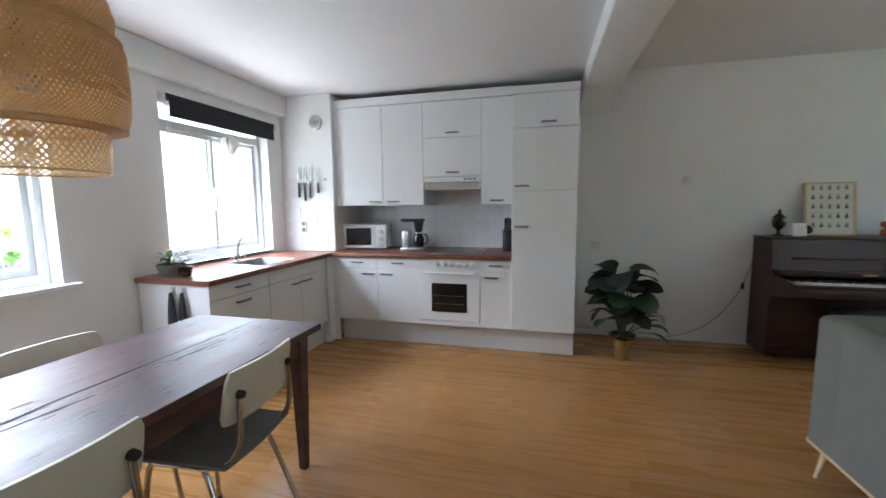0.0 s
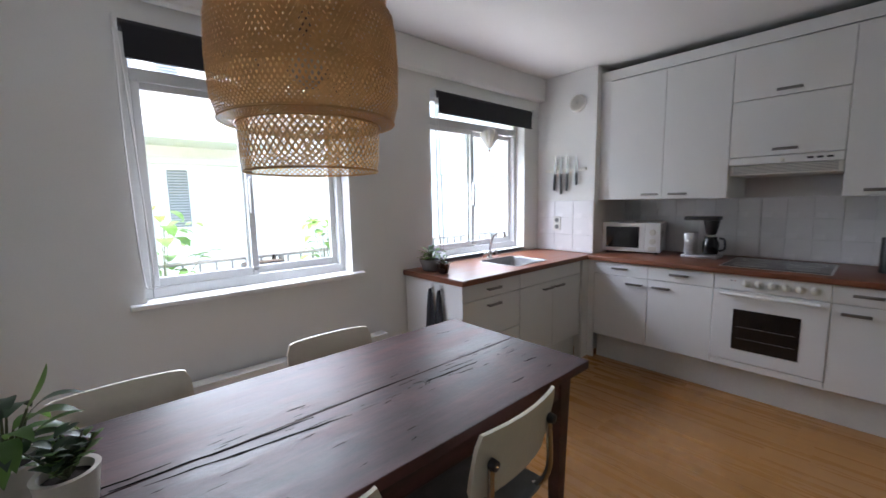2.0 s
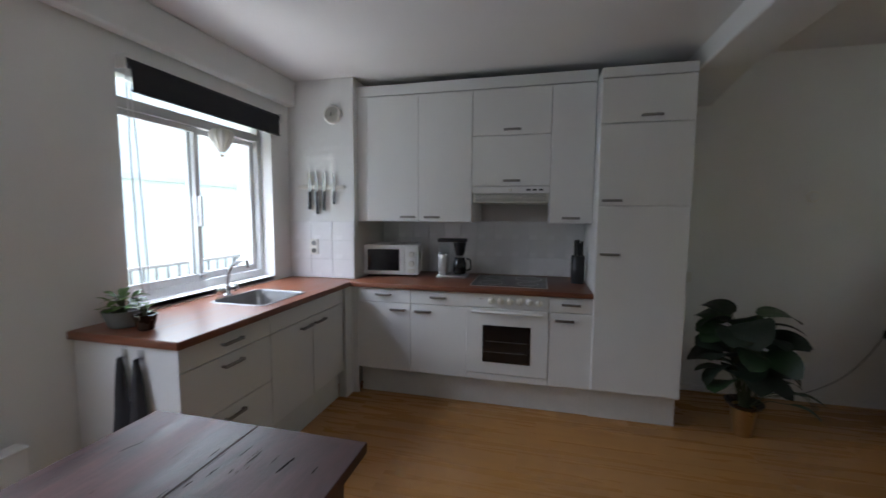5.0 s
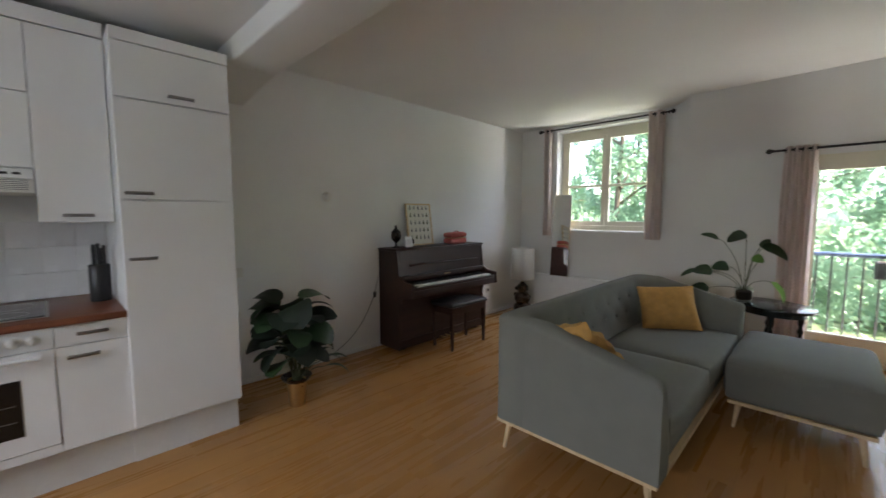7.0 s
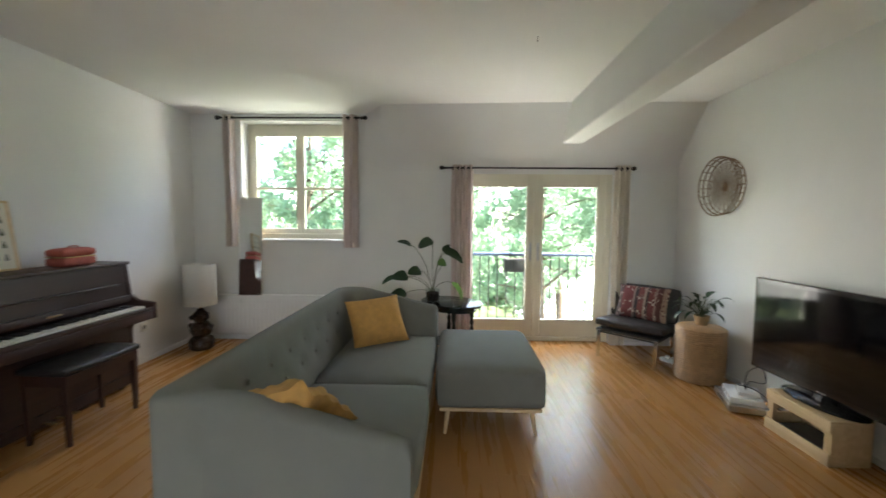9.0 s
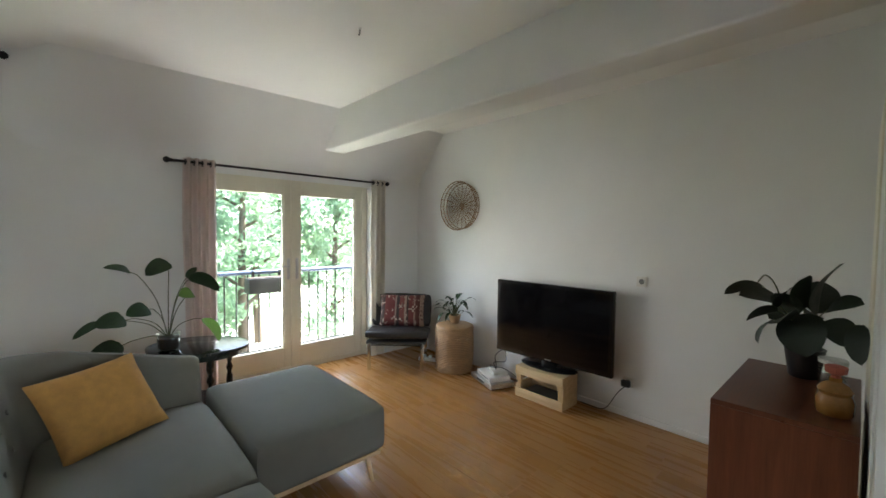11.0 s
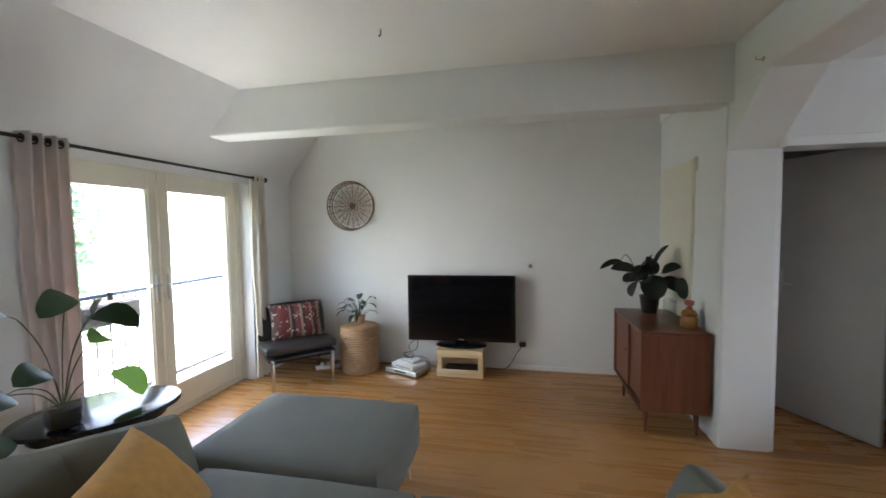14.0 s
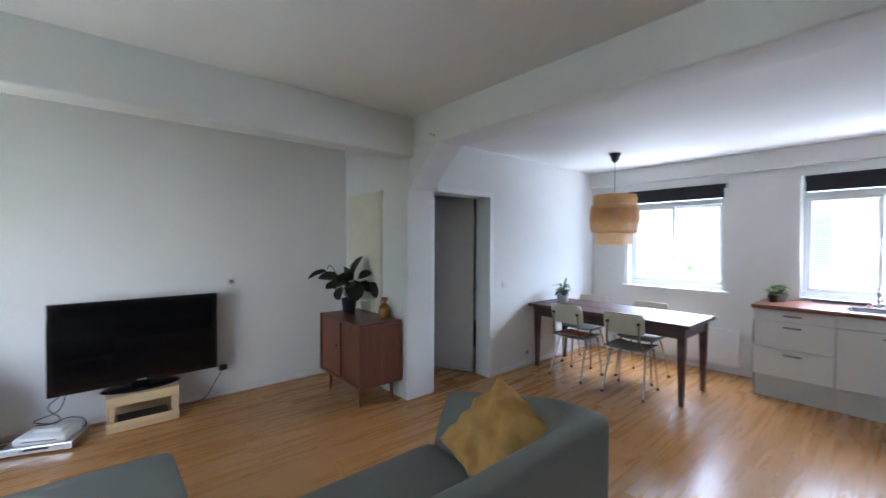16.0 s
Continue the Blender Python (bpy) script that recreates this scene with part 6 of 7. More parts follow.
# curtains and rods
def curtain(name, label, y0, y1, z0, z1, x, folds, seed=0, cloth=M_CURTAIN):
    c = thing(name, label, "curtain", x, (y0 + y1) / 2, z0, group="curtains")
    t = bmesh.new()
    n, m = folds * 8, 8
    h, w = z1 - z0, (y1 - y0)
    rg = []
    for s in (0, 0.004):
        g = []
        for i in range(n + 1):
            f = i / n
            g.append([t.verts.new((0.035 * math.sin(2 * math.pi * folds * f + seed) * (0.75 + 0.25 * j / m) + s + 0.006 * math.sin(j * 0.9 + i * 0.4), -w / 2 + w * f * (1 + 0.03 * math.sin(j + seed)), h * j / m)) for j in range(m + 1)])
        rg.append(g)
    for i in range(n):
        for j in range(m):
            t.faces.new((rg[0][i][j], rg[0][i + 1][j], rg[0][i + 1][j + 1], rg[0][i][j + 1]))
            t.faces.new((rg[1][i][j], rg[1][i][j + 1], rg[1][i + 1][j + 1], rg[1][i + 1][j]))
        for j in (0, m):
            t.faces.new((rg[0][i][j], rg[1][i][j], rg[1][i + 1][j], rg[0][i + 1][j]))
    bmesh.ops.recalc_face_normals(t, faces=list(t.faces))
    part("cloth", t, cloth, c)
    for k in range(folds * 2):
        yy = -w / 2 + w * (k + 0.5) / (folds * 2)
        part("eyelet", lathe([(0.018, -0.003), (0.025, -0.003), (0.025, 0.003), (0.018, 0.003), (0.018, -0.003)], 14, m=pose(0, yy, h - 0.04, 90, 0, 0), cap=False), M_IRON, c)
    return c


RX = 5.705
curtain("curtain", "short pale pink curtain drawn to the window side", 3.06, 3.24, 1.13, 2.655, RX, 2)
curtain("curtain", "short pale pink curtain drawn to the wall side", 4.51, 4.64, 1.13, 2.655, RX, 2, 1)
curtain("curtain", "long pale pink curtain gathered beside the French doors", 1.735, 1.985, 0.03, 2.095, RX, 4, 2)
curtain("curtain", "long cream curtain gathered in the room corner", -0.045, 0.135, 0.03, 2.095, RX, 3, 3, M_CREAM)
for y0, y1, z in ((3.02, 4.66, 2.62), (-0.04, 2.06, 2.06)):
    r = thing("curtain_rod", "black iron curtain rod with round finials", "curtain rod", RX, 0, z, group="curtain rods")
    part("pole", rod([(0, y0, 0), (0, y1, 0)], 0.011, 12), M_IRON, r)
    for y, s in ((y0, -1), (y1, 1)):
        part("finial", lathe([(0.011, 0), (0.018, 0.006), (0.012, 0.014), (0.024, 0.03), (0.026, 0.045), (0.014, 0.062), (0.0, 0.066)], 14, m=Matrix.Translation((0, y, 0)) @ pose(0, 0, 0, -90 * s, 0, 0)), M_IRON, r)
        part("bracket", rod([(0, y - s * 0.02, 0), (XE - RX, y - s * 0.02, 0)], 0.006, 8), M_IRON, r)

# oval side table with a leggy plant in a glass
st = thing("side_table", "dark green-black oval side table on turned legs", "side table", 5.28, 1.97, 0)
tilt = pose(0, 0, 0, 0, 0, 52)
ov_pts = [(0.36 * math.cos(2 * math.pi * k / 48), 0.27 * math.sin(2 * math.pi * k / 48)) for k in range(48)]
M_STAB = mat("dark_green_lacquer", (0.012, 0.017, 0.015), 0.2, var=0.3, scale=8, bump=0.05)
part("tabletop", sheet("o", ov_pts, 0.575, 0.6, m=tilt, bev=0.006), M_STAB, st)
part("apron", sheet("o", [(x * 0.8, y * 0.8) for x, y in ov_pts], 0.52, 0.575, m=tilt), M_STAB, st)
for k in range(4):
    a = radians(52 + 45 + 90 * k)
    x, y = 0.22 * math.cos(a), 0.22 * math.sin(a)
    part("leg", lathe([(0.012, 0), (0.02, 0.03), (0.013, 0.06), (0.022, 0.12), (0.024, 0.3), (0.014, 0.33), (0.026, 0.37), (0.014, 0.41), (0.025, 0.45), (0.025, 0.53)], 14, m=pose(x, y, 0)), M_STAB, st)
part("lower_shelf", sheet("o", [(x * 0.62, y * 0.62) for x, y in ov_pts], 0.16, 0.175, m=tilt), M_STAB, st)
M_CLEAR = clear_glass("vase_glass", (0.93, 0.96, 0.95))
mp = thing("potted_plant", "leggy monstera in a clear glass pot on the side table", "plant", 5.24, 2.17, 0.6)
part("glass_pot", lathe([(0.06, 0), (0.068, 0.004), (0.076, 0.14), (0.073, 0.14), (0.065, 0.018), (0.0, 0.016)], 28, cap=False), M_CLEAR, mp, "clear glass pot")
part("soil", lathe([(0.058, 0.02), (0.066, 0.03), (0.069, 0.1), (0.04, 0.11)], 20), M_SOIL, mp)
for tip, wd, lv, mt in (((-0.07, 0.0, 0.65), 0.13, (-0.11, 0.14, 0.57), M_LEAF), ((-0.07, -0.12, 0.54), 0.16, (-0.11, -0.31, 0.42), M_LEAF), ((-0.05, -0.13, 0.52), 0.09, (-0.06, -0.17, 0.61), M_LEAF), ((-0.08, -0.14, 0.42), 0.11, (-0.11, -0.05, 0.41), M_LEAF_LIGHT),
                        ((-0.08, -0.2, 0.22), 0.15, (-0.12, -0.3, 0.04), M_LEAF_LIGHT), ((-0.06, 0.22, 0.595), 0.07, (-0.12, 0.36, 0.635), M_LEAF), ((-0.07, 0.12, 0.33), 0.13, (-0.12, 0.25, 0.31), M_LEAF), ((-0.08, 0.25, 0.275), 0.14, (-0.13, 0.41, 0.26), M_LEAF),
                        ((-0.1, 0.38, 0.28), 0.06, (-0.14, 0.51, 0.2), M_LEAF), ((-0.09, 0.27, 0.11), 0.14, (-0.13, 0.45, 0.03), M_LEAF)):
    t = Vector(tip)
    leaf_part(mp, t, lv, wd * 1.0, mt, droop=0.35, shape=0.62, blunt=0.5, n=9, roll=-42, stem=[(0, 0, 0.09), (t.x * 0.3, t.y * 0.3, 0.09 + (t.z - 0.09) * 0.5 + 0.03), (t.x * 0.75, t.y * 0.75, 0.09 + (t.z - 0.09) * 0.88 + 0.02), t])

# television, crate, players
M_SCREEN = mat("dark_screen", (0.004, 0.004, 0.005), 0.03, var=0.05, bump=0)
M_SCREEN.node_tree.nodes["Principled BSDF"].inputs["Specular IOR Level"].default_value = 0.3
tv = thing("television", "large black flat-screen television on an oval foot", "television", 3.706, -0.447, 0.285, 2.4)
part("bezel", box(-0.573, -0.05, 0.042, 0.573, 0.0, 0.748, 0.008), M_GLOSSBLACK, tv, smooth=False)
part("screen", box(-0.538, 0.0005, 0.085, 0.538, 0.002, 0.715), M_SCREEN, tv, "dark switched-off screen", smooth=False)
part("back_housing", box(-0.4, -0.09, 0.12, 0.4, -0.05, 0.66, 0.02), M_BLACK, tv)
part("badge", box(-0.03, 0.0005, 0.06, 0.03, 0.0015, 0.067), M_STEEL, tv)
part("power_light", box(0.50, 0.0005, 0.062, 0.504, 0.0015, 0.066), M_RED, tv)
part("neck", box(-0.07, -0.05, 0.01, 0.07, -0.01, 0.08, 0.008), M_GLOSSBLACK, tv)
part("stand_foot", lathe([(0.27, 0.0), (0.275, 0.006), (0.26, 0.014), (0.1, 0.02)], 40, m=Matrix.Translation((0, -0.02, 0)) @ Matrix.Diagonal((1, 0.5, 1, 1))), M_GLOSSBLACK, tv)
cr = thing("wooden_crate", "raw pine crate standing on its side under the television", "crate", 3.70, -0.42, 0)
for nm, b in (("board", (-0.24, -0.12, 0.0, 0.24, 0.12, 0.014)), ("board", (-0.24, -0.12, 0.264, 0.24, 0.12, 0.28)), ("end_board", (-0.24, -0.12, 0.015, -0.222, 0.12, 0.263)), ("end_board", (0.222, -0.12, 0.015, 0.24, 0.12, 0.115)), ("end_board", (0.222, -0.12, 0.14, 0.24, 0.12, 0.263)),
              ("slat", (-0.24, 0.121, 0.0, 0.24, 0.133, 0.08)), ("slat", (-0.24, 0.121, 0.205, 0.24, 0.133, 0.28)), ("back_board", (-0.221, -0.12, 0.015, 0.221, -0.11, 0.263)),
              ("corner_post", (-0.221, 0.085, 0.015, -0.19, 0.12, 0.263)), ("corner_post", (0.19, 0.085, 0.015, 0.221, 0.12, 0.263))):
    part(nm, box(*b, 0.0025), M_PINE, cr, smooth=False)
dvr = thing("media_box", "black media box inside the crate", "media box", 3.70, -0.43, 0.0145)
part("case", box(-0.17, -0.09, 0.0, 0.17, 0.1, 0.05, 0.003), M_BLACK, dvr, smooth=False)
part("display", box(-0.05, 0.1, 0.015, 0.06, 0.102, 0.035), M_GLOSSBLACK, dvr, smooth=False)
dv = thing("dvd_player", "flat silver disc player on the floor", "player", 4.27, -0.36, 0, -20)
part("case", box(-0.2, -0.13, 0.012, 0.2, 0.13, 0.062, 0.004), M_STEEL, dv, smooth=False)
part("front_panel", box(-0.2, 0.13, 0.014, 0.2, 0.136, 0.06, 0.003), M_STEEL, dv, smooth=False)
part("disc_tray", box(-0.07, 0.1365, 0.035, 0.07, 0.138, 0.05), M_BLACK, dv, smooth=False)
for sx in (-0.16, 0.16):
    for sy in (-0.1, 0.1):
        part("foot", lathe([(0.014, 0), (0.014, 0.012)], 10, m=pose(sx, sy, 0)), M_BLACK, dv)
bx = thing("game_console", "white flat console lying on the player", "console", 4.26, -0.36, 0.0625, -24)
part("case", box(-0.15, -0.11, 0, 0.15, 0.11, 0.048, 0.008), M_WHITE, bx)
part("slot", box(-0.1, 0.109, 0.02, 0.1, 0.111, 0.026), M_BLACK, bx, smooth=False)
bx = thing("game_console", "grey router box on top of the console", "router", 4.23, -0.38, 0.1108, -30)
part("case", box(-0.09, -0.07, 0, 0.09, 0.07, 0.03, 0.006), M_PLINTH, bx)
cb = thing("power_cable", "tangle of black cables behind the players", "cable", 0.05, 0.02, 0)
part("cord", rod(arc([(4.18, -0.38, 0.145), (4.15, -0.35, 0.2), (4.22, -0.42, 0.27), (4.13, -0.45, 0.34), (4.17, -0.52, 0.2), (4.3, -0.5, 0.16), (4.2, -0.4, 0.15)]), 0.004, 6), M_BLACK, cb)
part("cord", rod(arc([(4.28, -0.42, 0.155), (4.2, -0.33, 0.175), (4.1, -0.38, 0.18), (4.02, -0.45, 0.12), (4.05, -0.55, 0.02), (4.4, -0.56, 0.01), (4.58, -0.55, 0.01)]), 0.004, 6), M_BLACK, cb)
cb = thing("power_cable", "black plug and cable at the wall socket", "cable", 0, 0, 0)
part("plug", box(3.03, -0.60, 0.26, 3.10, -0.56, 0.31, 0.008), M_BLACK, cb)
part("cord", rod(arc([(3.06, -0.575, 0.27), (3.12, -0.56, 0.2), (3.2, -0.56, 0.06), (3.28, -0.57, 0.012), (3.45, -0.58, 0.012)]), 0.004, 6), M_BLACK, cb)
wall_plate("wall_socket", "cream wall socket low behind the crate", "socket", pose(3.06, YS, 0.29, 0, 0, 180), kind="socket")

# round wicker tray on the wall
wb = thing("wall_basket", "round flat wicker basket hung on the white wall", "wall basket", 4.965, YS + 0.004, 1.797)
R = 0.275
rm = pose(0, 0, 0, -90, 0, 0)


def ringpart(nm, r, z, th, n=48):
    part(nm, rod([rm @ Vector((r * math.cos(2 * math.pi * k / n), r * math.sin(2 * math.pi * k / n), z)) for k in range(n + 1)], th, 6), M_DARKRATTAN, wb)


for z in (0.008, 0.05, 0.09):
    ringpart("rim", R * (0.93 + z * 0.8), z, 0.006)
for k in range(13):
    ringpart("coil", 0.022 + k * 0.0165, 0.012, 0.0032 if k < 10 else 0.0022)
for k in range(20):
    a = 2 * math.pi * k / 20
    part("spoke", rod([rm @ Vector((q * math.cos(a), q * math.sin(a), z)) for q, z in ((0.015, 0.014), (R * 0.92, 0.012), (R * 0.99, 0.092))], 0.0035, 6), M_DARKRATTAN, wb)
part("hub", lathe([(0.028, 0.008), (0.03, 0.016), (0.02, 0.02)], 16, m=rm), M_DARKRATTAN, wb)

# lounge chair with a kilim cushion
ac = thing("lounge_chair", "black leather lounge chair on chrome legs", "armchair", 5.36, -0.015, 0, 225)
lean = Matrix.Translation((0, 0.17, 0.385)) @ pose(0, 0, 0, -17, 0, 0)
part("seat_cushion", soft_box(-0.34, -0.29, 0.315, 0.34, 0.19, 0.40, 0.012, 0.03, 7, m=pose(0, 0, 0.005, -4, 0, 0)), M_LEATHER, ac)
part("backrest", soft_box(-0.34, -0.04, 0.0, 0.34, 0.04, 0.375, 0.01, 0.03, 7, m=lean), M_LEATHER, ac)
part("seat_frame", box(-0.32, -0.26, 0.285, 0.32, 0.22, 0.31, 0.004), M_BLACK, ac)
for s in (-1, 1):
    part("front_leg", box(s * 0.285 - 0.018, -0.27, 0, s * 0.285 + 0.018, -0.255, 0.30, 0.003), M_CHROME, ac)
    part("rear_leg", box(s * 0.285 - 0.018, 0.235, 0, s * 0.285 + 0.018, 0.25, 0.30, 0.003), M_CHROME, ac)
    part("side_rail", box(s * 0.285 - 0.018, -0.27, 0.268, s * 0.285 + 0.018, 0.25, 0.284, 0.003), M_CHROME, ac)
for k in range(6):
    part("strap", box(-0.29, -0.24 + 0.085 * k, 0.262, 0.29, -0.2 + 0.085 * k, 0.267), M_BLACK, ac, smooth=False)


def kilim():
    """Red-brown stripes with small pale motifs across the cushion."""
    m = bpy.data.materials.new("kilim_weave")
    m.use_nodes = True
    N, L = m.node_tree.nodes, m.node_tree.links
    b = N["Principled BSDF"]
    tc, sp = N.new("ShaderNodeTexCoord"), N.new("ShaderNodeSeparateXYZ")
    L.new(tc.outputs["Object"], sp.inputs[0])
    mr = N.new("ShaderNodeMapRange")
    mr.inputs["From Min"].default_value, mr.inputs["From Max"].default_value = -0.24, 0.24
    L.new(sp.outputs["X"], mr.inputs[0])
    cr_ = N.new("ShaderNodeValToRGB")
    cr_.color_ramp.interpolation = "CONSTANT"
    el = cr_.color_ramp.elements
    cols = ((0.0, (0.3, 0.2, 0.15)), (0.07, (0.09, 0.03, 0.022)), (0.17, (0.25, 0.16, 0.12)), (0.21, (0.14, 0.035, 0.028)), (0.33, (0.05, 0.03, 0.025)), (0.38, (0.28, 0.2, 0.15)), (0.43, (0.16, 0.045, 0.035)), (0.55, (0.04, 0.028, 0.026)), (0.62, (0.22, 0.15, 0.12)), (0.66, (0.13, 0.03, 0.025)), (0.9, (0.05, 0.03, 0.025)))
    el[0].position, el[0].color = 0.0, (*cols[0][1], 1)
    el[1].position, el[1].color = 0.07, (*cols[1][1], 1)
    for p_, c_ in cols[2:]:
        e = el.new(p_)
        e.color = (*c_, 1)
    L.new(mr.outputs[0], cr_.inputs[0])
    ch_ = N.new("ShaderNodeTexChecker")
    ch_.inputs["Scale"].default_value = 42
    ch_.inputs[1].default_value, ch_.inputs[2].default_value = (0.4, 0.31, 0.25, 1), (0.1, 0.03, 0.025, 1)
    L.new(tc.outputs["Object"], ch_.inputs["Vector"])
    vo = N.new("ShaderNodeTexNoise")
    vo.inputs["Scale"].default_value = 22
    L.new(tc.outputs["Object"], vo.inputs["Vector"])
    gt = N.new("ShaderNodeMath")
    gt.operation = "GREATER_THAN"
    gt.inputs[1].default_value = 0.58
    L.new(vo.outputs[0], gt.inputs[0])
    mx_ = N.new("ShaderNodeMix")
    mx_.data_type = "RGBA"
    L.new(gt.outputs[0], mx_.inputs["Factor"])
    L.new(cr_.outputs[0], mx_.inputs["A"])
    L.new(ch_.outputs[0], mx_.inputs["B"])
    L.new(mx_.outputs["Result"], b.inputs["Base Color"])
    b.inputs["Roughness"].default_value = 0.95
    return m


cushion("scatter_cushion", "red-brown striped kilim cushion on the leather chair", pose(5.36, -0.015, 0, 0, 0, 225) @ Matrix.Translation((0.02, 0.09, 0.585)) @ pose(0, 0, 0, -19, 0, 0) @ pose(0, 0, 0, 0, 0, 180), 0.52, 0.37, kilim(), 0.14)
cb = thing("power_strip", "white power strip with cables under the chair", "power strip", 5.18, -0.32, 0, 30)
part("strip", box(-0.13, -0.025, 0, 0.13, 0.025, 0.04, 0.008), M_WHITE, cb)
for k in range(3):
    part("plug", box(-0.1 + k * 0.07, -0.018, 0.0405, -0.06 + k * 0.07, 0.018, 0.07, 0.008), M_WHITE if k else M_BLACK, cb)

# wicker basket with a plant in it
bk_ = thing("basket", "tall woven rattan basket with side handles", "basket", 4.81, -0.355, 0)
bk_.scale = (1.12, 1.12, 0.96)
for k in range(26):
    f = k / 25
    z = 0.012 + f * 0.485
    r = 0.155 + 0.022 * math.sin(math.pi * (0.2 + 0.6 * f)) + 0.004 * (f > 0.9)
    part("coil", rod([((r + 0.004 * ((q + k) % 2)) * math.cos(2 * math.pi * q / 36), (r + 0.004 * ((q + k) % 2)) * math.sin(2 * math.pi * q / 36), z) for q in range(37)], 0.0105, 6), M_RATTAN, bk_)
part("lining", lathe([(0.14, 0.004), (0.158, 0.02), (0.166, 0.25), (0.16, 0.48), (0.14, 0.46)], 28), M_SOIL, bk_)
part("lid", lathe([(0.172, 0.5), (0.174, 0.508), (0.15, 0.522), (0.06, 0.53), (0.02, 0.53)], 32), M_RATTAN, bk_, "flat woven lid")
for s in (0, 180):
    part("handle", rod(arc([pose(0, 0, 0, 0, 0, s - 20) @ Vector((0.175, -0.05, 0.38)), pose(0, 0, 0, 0, 0, s - 20) @ Vector((0.215, -0.03, 0.41)), pose(0, 0, 0, 0, 0, s - 20) @ Vector((0.215, 0.03, 0.41)), pose(0, 0, 0, 0, 0, s - 20) @ Vector((0.175, 0.05, 0.38))]), 0.009, 8), M_RATTAN, bk_)
pp = thing("potted_plant", "peace lily in a terracotta pot on the basket lid", "plant", 4.81, -0.355, 0.5095)
pot(pp, 0.05, 0.065, 0.085, M_RATTAN)
rng = random.Random(21)
for k in range(24):
    a = rng.uniform(0, 2 * math.pi)
    r, h = rng.uniform(0.03, 0.15), rng.uniform(0.1, 0.26)
    b = Vector((r * math.cos(a), r * math.sin(a), h))
    leaf_part(pp, b, b + Vector((0.11 * math.cos(a), 0.11 * math.sin(a), rng.uniform(-0.09, 0.06))), rng.uniform(0.03, 0.055), M_LEAF, droop=0.6, stem=[(0, 0, 0.065), (r * 0.4 * math.cos(a), r * 0.4 * math.sin(a), h * 0.7), b])

# sideboard
sb = thing("sideboard", "teak sideboard with sliding doors on tapered legs", "sideboard", 0, 0, 0)
BX0, BX1, BY0, BY1 = 1.775, 2.23, -0.225, 0.62
M_TEAKV = wood("teak_side_veneer", (0.11, 0.032, 0.016), (0.2, 0.066, 0.03), 0.38, axis=2, scale=1.2, bump=0.08)
M_TEAKY = wood("teak_top_veneer", (0.085, 0.026, 0.014), (0.17, 0.056, 0.026), 0.3, axis=1, scale=1.2, bump=0.08)
part("top_panel", box(BX0, BY0, 0.752, BX1, BY1, 0.775, 0.003), M_TEAKY, sb, smooth=False)
part("bottom_panel", box(BX0, BY0 + 0.021, 0.19, BX1, BY1 - 0.021, 0.21, 0.002), M_TEAKY, sb, smooth=False)
part("side_panel", box(BX0, BY0, 0.19, BX1, BY0 + 0.02, 0.751, 0.003), M_TEAKV, sb, smooth=False)
part("side_panel", box(BX0, BY1 - 0.02, 0.19, BX1, BY1, 0.751, 0.003), M_TEAKV, sb, smooth=False)
part("back_panel", box(BX0 + 0.005, BY0 + 0.021, 0.211, BX0 + 0.015, BY1 - 0.021, 0.751), M_TEAKV, sb, smooth=False)
ymid = (BY0 + BY1) / 2
d = part("sliding_door", box(BX1 - 0.03, BY0 + 0.022, 0.214, BX1 - 0.016, ymid + 0.01, 0.748, 0.002), M_TEAKV, sb, smooth=False)
part("finger_pull", lathe([(0.014, 0), (0.016, 0.002), (0.01, 0.0005)], 14, m=pose(BX1 - 0.0158, ymid - 0.06, 0.5, 0, 90, 0)), M_DARKCER, d)
d = part("sliding_door", box(BX1 - 0.052, ymid - 0.02, 0.214, BX1 - 0.034, BY1 - 0.022, 0.748, 0.002), M_TEAKV, sb, smooth=False)
part("finger_pull", box(BX1 - 0.034, BY1 - 0.06, 0.3, BX1 - 0.024, BY1 - 0.045, 0.68, 0.003), M_TEAKV, d)
for x in (BX0 + 0.05, BX1 - 0.06):
    for y, ly in ((BY0 + 0.15, -0.03), (BY1 - 0.11, 0.015)):
        part("leg", rod([(x, y, 0.19), (x, y + ly, 0)], 0.022, 14, taper=0.5), M_TEAKV, sb, "tapered round teak leg")
for y in (BY0 + 0.15, BY1 - 0.11):
    part("leg_rail", box(BX0 + 0.05, y - 0.012, 0.165, BX1 - 0.06, y + 0.012, 0.189), M_TEAKV, sb, smooth=False)
sp = thing("potted_plant", "dark large-leaved plant in a black pot on the sideboard", "plant", 1.98, -0.06, 0.775)
pot(sp, 0.062, 0.08, 0.15, M_BLACK)
rng = random.Random(4)
